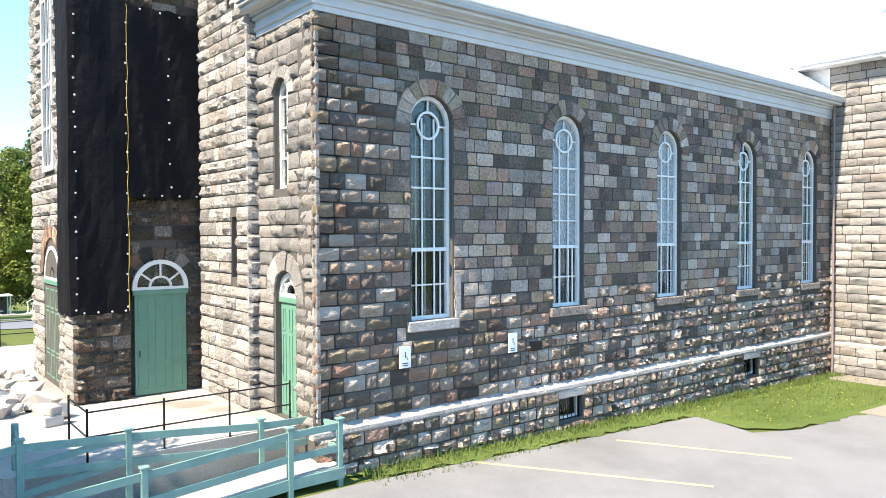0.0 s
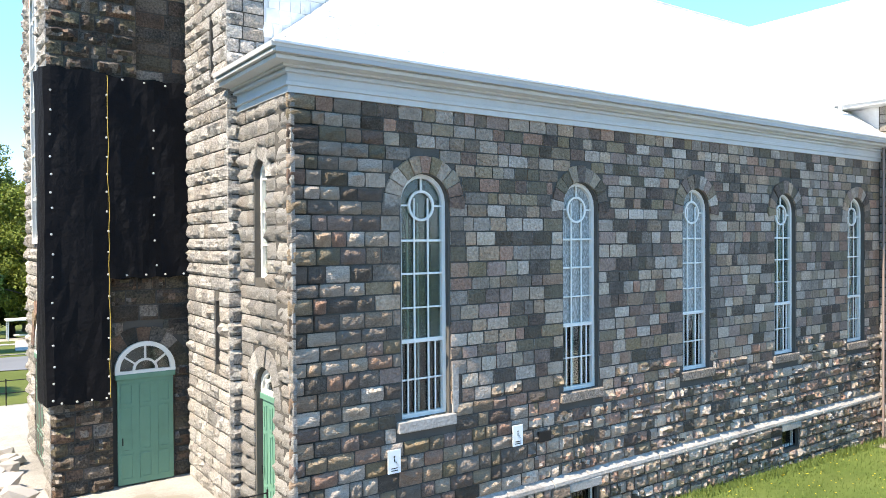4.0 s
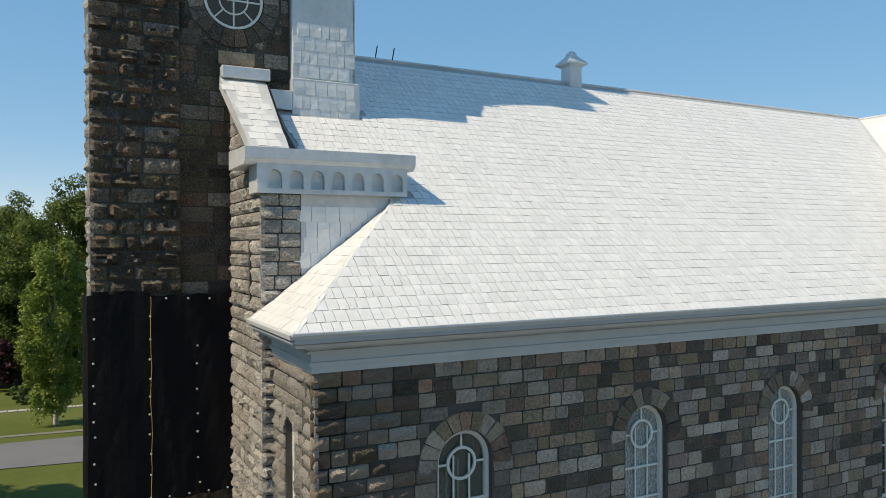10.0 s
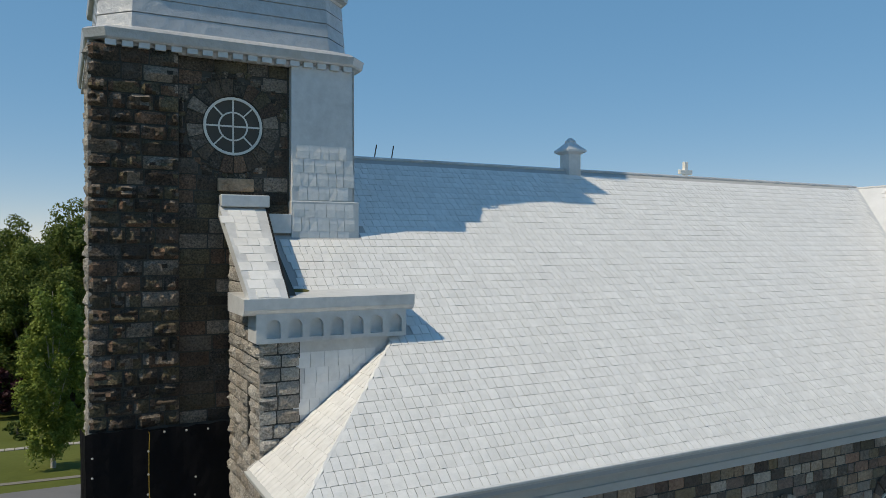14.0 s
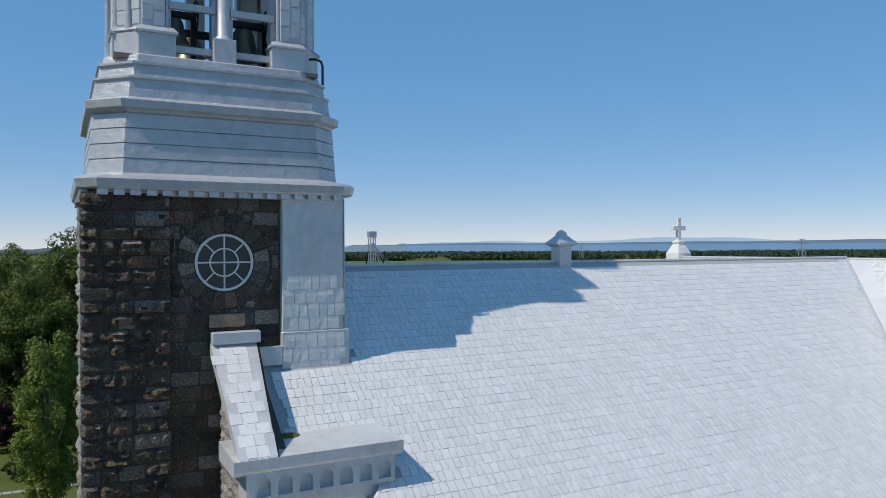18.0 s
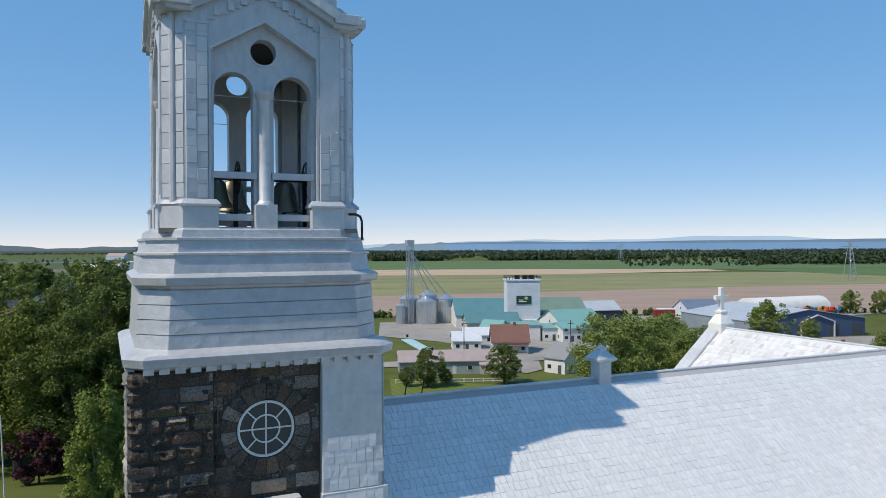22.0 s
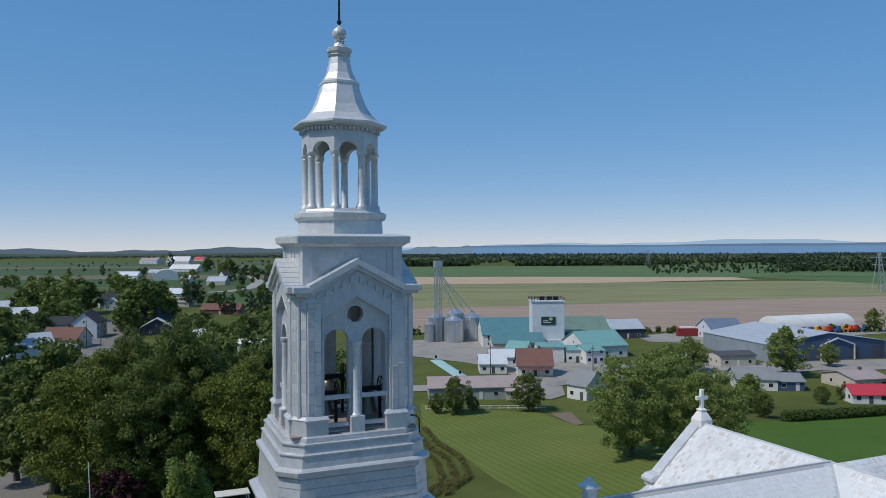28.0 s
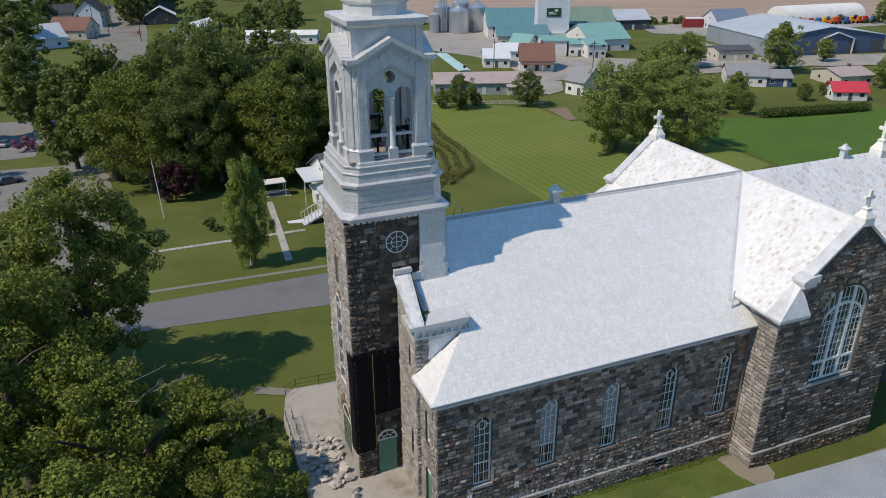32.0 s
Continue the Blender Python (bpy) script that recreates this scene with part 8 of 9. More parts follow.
# yards, container, machines, scale
M_GRAVEL = material("pale_gravel", [(0.27, 0.25, 0.225), (0.36, 0.335, 0.305)], 0.95, scale=0.15, fine=3.0, bump=0.1, stain=0.35, mottle=0.12)
sheet("mill_yard", [(84, 232), (100, 275), (128, 268), (118, 224), (112, 212), (118, 200), (150, 178), (165, 190), (192, 200), (196, 178), (176, 158), (108, 163), (98, 168), (99, 180), (101, 190), (97, 208)], M_GRAVEL, 0.14, "pale gravel yard of the feed mill", "yard", steps=6)
sheet("village_street", [(60, 168), (96, 160), (112, 158), (150, 150), (200, 146), (260, 136), (262, 144), (202, 154), (152, 158), (112, 166), (98, 168), (60, 177)], M_GRAVEL, 0.18, "grey village street", "road", steps=6)
sheet("drive", [(88, 150), (91, 143), (97.5, 146), (104, 158), (98, 162)], M_GRAVEL, 0.2, "grey driveway", "driveway", steps=3)
sheet("flower_bed", [(81.5, 127), (87, 127), (81, 112.5), (78.5, 112)], material("bare_bed_soil", [(0.16, 0.11, 0.08), (0.24, 0.18, 0.13)], 0.95, scale=0.5, fine=6, bump=0.3), 0.12, "bare brown garden bed", "garden", steps=3)
sheet("warehouse_yard", [(172, 160), (196, 144), (245, 130), (262, 146), (190, 166)], M_GRAVEL, 0.22, "pale yard before the blue warehouse", "yard", steps=6)
sheet("machine_yard", [(190, 228), (206, 212), (330, 205), (345, 230), (215, 248), (196, 246)], M_GRAVEL, 0.14, "gravel yard with farm machines", "yard", steps=5)
stripe = material("striped_mown_lawn", [(0.094, 0.132, 0.029), (0.125, 0.168, 0.037), (0.169, 0.198, 0.055), (0.219, 0.228, 0.077)], 0.95, scale=0.05, fine=1.6, bump=0.4, depth=0.05, spec=0.1, spread=0.8)
sn, sl = stripe.node_tree.nodes, stripe.node_tree.links
wv, sco, smix = sn.new("ShaderNodeTexWave"), sn.new("ShaderNodeTexCoord"), sn.new("ShaderNodeMix")
smp = sn.new("ShaderNodeMapping")
smp.inputs["Rotation"].default_value = (0, 0, radians(5))
wv.inputs["Scale"].default_value, wv.inputs["Distortion"].default_value, wv.inputs["Detail"].default_value, wv.inputs["Detail Scale"].default_value = 0.2, 0.4, 1.0, 0.1
sl.new(sco.outputs["Object"], smp.inputs[0])
sl.new(smp.outputs[0], wv.inputs["Vector"])
smix.data_type, smix.blend_type = "RGBA", "MULTIPLY"
smix.inputs[0].default_value = 0.17
sl.new(sn["Principled BSDF"].inputs["Base Color"].links[0].from_socket, smix.inputs[6])
sl.new(wv.outputs["Color"], smix.inputs[7])
sl.new(smix.outputs[2], sn["Principled BSDF"].inputs["Base Color"])
sheet("mown_lawn", [(40, 52), (56, 44), (86, 58), (92, 100), (79, 112), (80, 130), (58, 152), (49, 126), (46.5, 105), (42, 78)], stripe, 0.03, "wide striped mown lawn", "lawn", steps=6)
sheet("fresh_lawn", [(86, 50), (160, 30), (176, 96), (122, 95), (93, 99)], material("fresh_green_lawn", [(0.05, 0.105, 0.018), (0.07, 0.135, 0.024), (0.10, 0.165, 0.035)], 0.95, scale=0.1, fine=2.0, bump=0.5, depth=0.05, spec=0.1, spread=0.8), 0.04, "fresh green lawn before a hedge", "lawn", steps=6)


def utility_pole(x, y, high, deg):
    o = empty("utility_pole", x, y, ground_z(x, y), "weathered wooden utility pole with a crossarm", "utility pole", "utility poles")
    o.matrix_basis = pose(x, y, ground_z(x, y), 0, 0, deg)
    part("pole", rod(bmesh.new(), (0, 0, -0.5), (0, 0, high), 0.17, 0.11, 8), M_BARK, o)
    part("crossarm", boxed(-1.2, 1.2, -0.07, 0.07, high - 1.1, high - 0.95), M_BARK, o)
    for u in (-1.0, 0.4, 1.0):
        part("insulator", rod(bmesh.new(), (u, 0, high - 0.95), (u, 0, high - 0.7), 0.06, seg=6), W_WHITE, o)


for x, y, h, d in ((92, 180, 10, 20), (-27.4, 305, 14, 70), (-22.4, 312, 17, 70), (-21.2, 337, 17, 70), (-10.5, 292, 9, 70), (150, 160, 10, 10), (188, 156, 10, 10), (120, 166, 10, 10)):
    utility_pole(x, y, h, d)
sc = house("weigh_scale", 86.0, 200, 81, 33, 3.2, 0.2, 0.1, R_TEAL, mat_paint("pale_aqua_deck", (0.36, 0.55, 0.56)), "long pale aqua weighbridge deck", "weighbridge", cols=0, doors=0)
cont = empty("shipping_container", 219.5, 235.5, ground_z(219, 235), "dark red shipping container in a yard", "container")
cont.matrix_basis = pose(219.5, 235.5, ground_z(219, 235), 0, 0, V)
part("body", boxed(-6.5, 6.5, -1.5, 1.5, 0, 3.6, 0.05), mat_paint("dark_red_steel", (0.25, 0.03, 0.03)), cont)
part("load", boxed(-5, 5, -1.3, 1.3, 3.6, 4.3, 0.2), W_WHITE, cont, "white wrapped load")
for k in range(12):
    x, y = 267 + 3.6 * k + r.uniform(-0.6, 0.6), 221 - 0.5 * k + r.uniform(-0.8, 0.8)
    c = [(0.6, 0.12, 0.03), (0.55, 0.03, 0.03), (0.04, 0.12, 0.3), (0.7, 0.35, 0.03)][k % 4]
    o = empty("farm_machine", x, y, ground_z(x, y), "brightly painted farm machine in a yard", "farm machine", "farm machines")
    mm = bpy.data.materials.get("machine_paint_%d" % (k % 4)) or mat_paint("machine_paint_%d" % (k % 4), c, 0.4)
    part("body", boxed(-1.8, 1.8, -1, 1, 0.6, 1.9, 0.1), mm, o)
    part("cab", boxed(-0.3, 1.2, -0.8, 0.8, 1.9, 3.2, 0.1), mm, o)
    for a in (-1.2, 1.2):
        for b in (-1.0, 1.0):
            part("wheel", rod(bmesh.new(), (a, b - 0.2, 0.6), (a, b + 0.2, 0.6), 0.6, seg=12), M_BLACK, o)
# hedge and lawn rows
v, f = leaves(np.random.RandomState(5), np.array([(121 + 34 * k / 60, 95.2 + 0.2 * math.sin(k), ground_z(121 + 34 * k / 60, 95) + 1.0 + 0.25 * (k % 2)) for k in range(61)]), np.full(61, 1.5), 140, 0.4)
tagged(crown_mesh("clipped_hedge", v, f, L_HEDGE, None), "long clipped dark green hedge", "hedge")
rb = random.Random(12)
line = [Vector(p) for p in ((29, 70), (37, 79), (42, 94), (43.5, 108), (47, 124))]
rows = []
for q in range(3):
    for k in range(130):
        t = k / 130 * (len(line) - 1.001)
        p = line[int(t)].lerp(line[int(t) + 1], t - int(t))
        if rb.random() < 0.66:
            x, y = p.x + 2.5 * (q - 1.2) + rb.uniform(-0.3, 0.3), p.y + rb.uniform(-0.3, 0.3) + 0.8 * q
            rows.append((x, y, ground_z(x, y) + rb.uniform(0.2, 0.6)))
v, f = leaves(np.random.RandomState(6), np.array(rows), np.full(len(rows), 0.55), 40, 0.26)
o = crown_mesh("berry_rows", v, f, leaf_material("berry_leaves", [(0.075, 0.080, 0.023), (0.150, 0.145, 0.046), (0.225, 0.196, 0.065)]), None)
tagged(o, "rows of low brownish green berry bushes", "crop", kind="stuff")
fence = empty("white_fence", 60, 144, ground_z(60, 144), "low white board fence along a lawn", "fence")
for k in range(14):
    x, y = 2.1 * k - 3, -0.85 * k + 1.2
    part("post", boxed(x - 0.06, x + 0.06, y - 0.06, y + 0.06, -0.5, 1.1), W_WHITE, fence)
for z in (0.4, 0.95):
    part("board", beam(bmesh.new(), (-3, 1.2, z), (24.3, -9.85, z), 0.05, 0.16), W_WHITE, fence)

# parsonage beyond the road: porch, steps, paths, mast
house("parsonage", 15.0, 66.0, 2, 13, 12, 5.6, 3.0, W_WHITE, R_DARK, "white two-storey parsonage with a grey porch", porch=False, chimney=True)
st = empty("porch_steps", 4.2, 62.0, ground_z(4, 62), "grey painted porch with a flight of steps", "porch")
part("porch_floor", boxed(3.0, 5.0, -4, 2, 1.5, 1.65), R_BLUE, st)
part("porch_roof", boxed(2.2, 5.2, -2, 2.4, 4.2, 4.4, 0.03), R_TIN, st)
part("porch_roof", boxed(1.2, 4.4, -0.5, 6, 5.6, 5.8, 0.03), R_TIN, st)
for k in range(8):
    part("step", boxed(0.2 + 0.35 * k, 0.6 + 0.35 * k, -2.2, 0.2, 0.17 * k, 0.2 + 0.17 * k), R_TIN, st)
for y in (-2.2, 0.2):
    part("handrail", beam(bmesh.new(), (0.2, y, 1.1), (3.1, y, 2.6), 0.08), W_WHITE, st)
    for k in range(6):
        part("baluster", boxed(0.3 + 0.5 * k, 0.36 + 0.5 * k, y - 0.03, y + 0.03, 0.2 + 0.24 * k, 1.15 + 0.26 * k), W_WHITE, st)
for x, y in ((3.1, -3.9), (3.1, 1.9), (4.9, -3.9), (2.3, 5.8)):
    part("porch_post", boxed(x - 0.08, x + 0.08, y - 0.08, y + 0.08, -0.3, 4.3), W_WHITE, st)
part("landing", boxed(-1.6, 0.4, -2.6, 0.6, -0.2, 0.06), R_TIN, st)
r = random.Random(77)
pw = empty("garden_path", 0, 0, 0, "path of pale square paving slabs across a lawn", "path", kind="structure")
for k in range(28):
    x = -16 + 0.72 * k
    y = 56.2 + 0.02 * k + 0.1 * (x + 16) * 0.3
    part("paving_slab", boxed(x, x + 0.66, y, y + 0.7, ground_z(x, y) - 0.1, ground_z(x, y) + 0.05, 0.01), M_CONCRETE, pw)
for k in range(34):
    y = 47.0 + 0.8 * k
    x = -0.6 + 0.085 * (y - 47)
    part("paving_slab", boxed(x, x + 0.9, y, y + 0.74, ground_z(x, y) - 0.1, ground_z(x, y) + 0.055, 0.01), M_CONCRETE, pw)
sw = empty("garden_swing", 3.3, 78.5, ground_z(3, 78), "white roofed garden swing on a slab", "swing")
part("canopy", boxed(-2.2, 2.2, -1.2, 1.2, 2.2, 2.35, 0.03), W_WHITE, sw)
for x in (-2, 2):
    for y in (-1, 1):
        part("leg", boxed(x - 0.06, x + 0.06, y - 0.06, y + 0.06, 0, 2.2), W_WHITE, sw)
part("bench", boxed(-1.4, 1.4, -0.5, 0.5, 0.5, 0.6), W_WHITE, sw)
part("slab", boxed(-2.8, 2.8, -2.4, 1.8, -0.2, 0.05), M_CONCRETE, sw)
tagged(part("flag_pole", rod(bmesh.new(), (-13.2, 72, ground_z(-13, 72) - 0.3), (-13.6, 72.5, ground_z(-13, 72) + 9.0), 0.08, 0.05, 8), W_WHITE), "leaning white flag pole on the lawn", "flag pole")
sheet("side_street", [(-31, 40.5), (-20.5, 40.5), (-20.2, 92), (-23.0, 133), (-21, 180), (-10, 255), (-7.5, 310), (-7, 342), (-10.5, 368), (-19, 400), (-21, 440), (-25.5, 440), (-25, 400), (-22, 372), (-22, 348), (-40, 340), (-40, 306), (-29, 304), (-31, 262), (-20, 252), (-27, 180), (-29.6, 135), (-29, 95)], M_WORN, 0.05, "pale worn side street", "road", steps=4)
sheet("sidewalk", [(-40, 43.0), (60, 43.6), (60, 44.3), (-40, 43.7)], M_WORN, 0.02, "narrow worn sidewalk by the road", "sidewalk", steps=4)
sheet("curve_road", [(40, 686), (70, 700), (93, 749), (124, 897), (154, 1221), (196, 1590), (208, 1585), (165, 1216), (136, 892), (103, 740), (76, 686), (44, 675)], M_CONCRETE, 0.45, "pale curving road among fields", "road")
sheet("front_walk", [(-8.6, 19.9), (-5.4, 18.4), (-4.9, 19.2), (-8.2, 20.9)], M_WORN, 0.04, "pale concrete path to the terrace", "path")


def car(x, y, deg, c, label):
    o = empty("parked_car", x, y, ground_z(x, y) + 0.02, label, "car", "parked cars")
    o.matrix_basis = pose(x, y, ground_z(x, y) + 0.07, 0, 0, deg)
    m = mat_paint("car_paint_" + label.split()[0], c, 0.25)
    b = bmesh.new()
    loft(b, [[(x2, s * w, z) for s in (-1, 1)] + [(x2, s * w * 0.92, z2) for s in (1, -1)] for x2, w, z, z2 in ((-2.2, 0.75, 0.45, 0.8), (-2.0, 0.88, 0.3, 0.95), (-0.8, 0.9, 0.28, 1.0), (1.0, 0.9, 0.28, 0.98), (2.0, 0.85, 0.3, 0.8), (2.25, 0.7, 0.45, 0.65))])
    bmesh.ops.recalc_face_normals(b, faces=b.faces[:])
    part("body", b, m, o)
    b = bmesh.new()
    loft(b, [[(x2, s * w, 0.95) for s in (-1, 1)] + [(x2 * 0.75 - 0.1, s * w * 0.85, z2) for s in (1, -1)] for x2, w, z2 in ((-1.7, 0.8, 1.0), (-1.3, 0.84, 1.42), (0.5, 0.84, 1.42), (1.1, 0.8, 1.0))])
    bmesh.ops.recalc_face_normals(b, faces=b.faces[:])
    part("cabin", b, M_PANE, o, "dark glazed cabin")
    for a in (-1.35, 1.35):
        for s in (-0.82, 0.82):
            part("wheel", rod(bmesh.new(), (a, s - 0.1, 0.3), (a, s + 0.1, 0.3), 0.32, seg=14), M_BLACK, o)


car(-42.5, 146, 70, (0.35, 0.36, 0.38), "silver car parked in a yard")
car(-38.0, 112, 20, (0.10, 0.11, 0.13), "dark car parked in a yard")
car(-41.0, 104, 20, (0.62, 0.63, 0.65), "white car parked in a yard")
sheet("house_yard", [(-46, 88), (-30, 90), (-26, 122), (-46, 126)], M_ASPHALT, 0.03, "worn paved yard with parked cars", "yard", steps=2)
sheet("house_yard", [(-60, 134), (-36, 134), (-34, 168), (-58, 170)], M_ASPHALT, 0.03, "worn paved yard with parked cars", "yard", steps=2)

# ---- fields, woods and distance ----
D2, L2, C2 = Vector((0.386, 0.922)), Vector((0.922, -0.386)), Vector((-9.5, -25.3))


def far(s, l):
    p = C2 + D2 * s + L2 * l
    return (p.x, p.y)


def field(name, corners, colours, label, lift, scale=0.035, stretch=(0.07, 1, 1)):
    """A sown or ploughed sheet with long streaks along its rows."""
    m = material(name + "_soil", colours, 0.95, scale=scale, fine=0.22, bump=0, stretch=stretch, spread=0.9, mottle=0.22)
    bm = bmesh.new()
    f = bm.faces.new([bm.verts.new((l, s, -8.5 + lift)) for s, l in corners])
    bm.normal_update()
    if f.normal.z < 0:
        f.normal_flip()
    got = bmesh.ops.extrude_face_region(bm, geom=[f])
    for v in got["geom"]:
        if isinstance(v, bmesh.types.BMVert):
            v.co.z += 0.1
    ob = part(name, bm, m)
    ob.matrix_basis = Matrix(((L2.x, D2.x, 0, C2.x), (L2.y, D2.y, 0, C2.y), (0, 0, 1, 0), (0, 0, 0, 1)))
    tagged(ob, label, "field", kind="structure")


field("brown_field", [(345, -22), (352, 420), (640, 760), (570, 300), (480, -38)], [(0.22, 0.165, 0.125), (0.34, 0.245, 0.19), (0.33, 0.24, 0.185), (0.43, 0.315, 0.25)], "bare brown ploughed field", 0.10)
field("green_field", [(480, -38), (570, 300), (640, 760), (880, 900), (815, -66)], [(0.11, 0.15, 0.05), (0.17, 0.18, 0.075), (0.25, 0.24, 0.11), (0.32, 0.25, 0.15)], "thin green sprouting field", 0.12)
field("tan_field", [(815, -66), (820, 160), (890, 380), (960, 380), (1010, 100), (1015, -82)], [(0.42, 0.30, 0.20), (0.52, 0.38, 0.26)], "pale tan field strip", 0.22)
field("green_field", [(1025, -84), (965, 390), (1000, 1400), (1600, 2000), (1600, -130)], [(0.05, 0.10, 0.035), (0.09, 0.15, 0.05), (0.15, 0.19, 0.07)], "dark green field beyond", 0.2)
field("green_field", [(700, 480), (640, 770), (700, 900), (960, 900), (960, 400)], [(0.05, 0.10, 0.03), (0.08, 0.14, 0.04), (0.12, 0.18, 0.05)], "fresh green field beside the ploughed land", 0.3)
for k, (s0, s1, c) in enumerate(((520, 700, (0.08, 0.15, 0.03)), (700, 800, (0.12, 0.15, 0.06)), (800, 1000, (0.07, 0.14, 0.03)), (1000, 1150, (0.26, 0.21, 0.13)), (1150, 1600, (0.08, 0.14, 0.04)), (1600, 1750, (0.22, 0.19, 0.12)), (1750, 2400, (0.09, 0.15, 0.05)))):
    field("strip_field", [(s0, -0.9 * s0), (s1, -0.9 * s1), (s1, -0.16 * s1), (s0, -0.2 * s0)], [tuple(q * 0.4 for q in c), tuple(q * 0.65 for q in c), tuple(q * 0.9 for q in c)], "long strip of farmland", 0.15 + 0.02 * k)


def woods(name, n, place, size, mat, seed, label, per=16):
    """Many uneven far trees of loose leaf sprays in one mesh."""
    rr, rs = random.Random(seed), np.random.RandomState(seed)
    at = np.array([place(rr) for k in range(n)])
    hgt = size * rs.uniform(0.6, 1.3, n)
    c = np.concatenate([at, (-8.5 + 0.5 * hgt)[:, None]], 1)
    c = np.repeat(c, per, 0)
    hh = np.repeat(hgt, per)[:, None]
    d = rs.normal(size=(n * per, 3))
    d /= np.linalg.norm(d, axis=1, keepdims=True)
    p = c + d * hh * np.array([0.36, 0.36, 0.46]) * rs.uniform(0.5, 1.0, (n * per, 1))
    nrm = d + rs.normal(size=p.shape) * 0.4 + np.array([0, 0, 0.3])
    nrm /= np.linalg.norm(nrm, axis=1, keepdims=True)
    a = np.cross(nrm, rs.normal(size=p.shape))
    a /= np.linalg.norm(a, axis=1, keepdims=True) + 1e-9
    b = np.cross(nrm, a)
    w = hh * rs.uniform(0.16, 0.34, (n * per, 1))
    v = np.stack([p - a * w, p - b * w * 0.7, p + a * w, p + b * w * 0.7], 1).reshape(-1, 3)
    tagged(raw(name, v.tolist(), np.arange(4 * n * per).reshape(-1, 4).tolist(), mat), label, "woods", kind="stuff")


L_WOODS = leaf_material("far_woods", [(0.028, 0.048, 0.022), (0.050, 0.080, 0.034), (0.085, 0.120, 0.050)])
# Same woods paled towards blue: air haze painted into the leaf colour
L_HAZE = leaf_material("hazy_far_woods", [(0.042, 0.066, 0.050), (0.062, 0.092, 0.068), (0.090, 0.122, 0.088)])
rc = random.Random(77)
GROVES = [(rc.uniform(1600, 2000), rc.uniform(-180, 1900), rc.uniform(40, 120)) for k in range(24)]
SPREAD = []
while len(SPREAD) < 110:
    s0, l0, w0 = rc.uniform(1900, 4200), rc.uniform(-2800, 3600), rc.uniform(90, 420)
    if l0 > -0.14 * s0 or s0 > 3100:
        SPREAD.append((s0, l0, w0))


def grove(q, sites):
    s0, l0, w = q.choice(sites)
    return far(s0 + q.gauss(0, 0.2) * w, l0 + q.gauss(0, 1.0) * w)


def belt(q, s0, s1, a0, a1):
    s = q.uniform(s0, s1)
    return far(s, s * q.uniform(a0, a1))


woods("far_woods", 1300, lambda q: grove(q, GROVES), 12, L_WOODS, 1, "dark groves beyond the fields")
woods("far_woods", 420, lambda q: belt(q, 1600, 1760, -0.06, 0.036), 13, L_WOODS, 4, "dense dark belt of wood beyond the fields")
woods("far_woods", 1100, lambda q: belt(q, 1600, 1860, 0.10, 0.285), 13, L_WOODS, 7, "dense dark belt of wood beyond the fields")
woods("far_woods", 1100, lambda q: belt(q, 1130, 1560, 0.46, 0.85), 12, L_WOODS, 8, "dense dark belt of wood beyond the fields")
woods("far_woods", 60, lambda q: belt(q, 820, 1250, -0.29, -0.12), 11, L_WOODS, 9, "dark trees beside the curving road")
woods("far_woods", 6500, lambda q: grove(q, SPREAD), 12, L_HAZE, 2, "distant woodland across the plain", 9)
woods("far_woods", 170, lambda q: belt(q, 1080, 1560, 0.28, 0.48), 7, L_WOODS, 3, "scattered trees at a field edge")
woods("far_woods", 70, lambda q: belt(q, 800, 2300, -0.62, -0.2), 6, L_WOODS, 6, "scattered trees between the farm strips")
woods("field_hedge", 220, lambda q: far(344 + q.uniform(-5, 3), q.uniform(-30, 300)), 3.0, L_HEDGE, 5, "low hedge at the field edge")
far_tree = make_tree("village_tree", -60, 390, 11, 5.2, 61, L_DARK, "leafy tree among far houses", per=32, clumps=90, leaf=0.75, low=0.04, trunk=0.25, group="village trees", tuft=(0.1, 0.22))
small_tree = make_tree("village_tree", -72, 408, 12, 6.0, 62, L_GREY, "broad leafy tree among far houses", per=32, clumps=90, leaf=0.75, low=0.04, trunk=0.25, group="village trees", tuft=(0.1, 0.22))
dark_fir = make_tree("fir_tree", 32, 560, 15, 3.4, 63, L_WOODS, "dark narrow fir tree among houses", per=24, clumps=70, leaf=0.7, low=0.02, trunk=0.2, group="fir trees")
for x, y, k in ((-65.9, 485, 1.96), (-44.4, 427, 2.15), (-35.6, 496, 1.49), (-21.4, 572, 2.01), (-9.7, 361, 1.81), (54.7, 331, 1.32), (43, 308, 1.05), (27.3, 280, 1), (19.9, 283, 1.01), (13.8, 322, 0.99), (-40.8, 398, 1.26), (-50.5, 309, 1.05), (5.7, 261, 0.93), (0.5, 252, 0.76), (18.7, 241, 0.87), (35, 233, 0.92)):
    more_tree(small_tree, x, y, k)
for x, y, k in ((107.7, 1112, 1.84), (158.8, 992, 1.86), (55.5, 937, 1.37), (40.7, 852, 1.14), (-128.9, 865, 1.28), (-85, 920, 1.1), (71.6, 607, 0.95)):
    more_tree(small_tree, x, y, k)
for x, y, k in ((-58.6, 490, 2.26), (-40.6, 481, 2.15), (-73.4, 497, 1.67), (-13, 467, 2.09), (-5.4, 359, 2.45), (1.3, 390, 2.11), (36.9, 460, 1.17), (33.9, 296, 1.19), (19.2, 328, 1.11), (49.4, 288, 1.27), (-47.4, 384, 1.31), (-53.4, 288, 1.66), (-46.5, 225, 1.8), (-50.3, 361, 1.1), (-13.4, 348, 1.4), (10, 251, 0.93)):
    more_tree(far_tree, x, y, k)
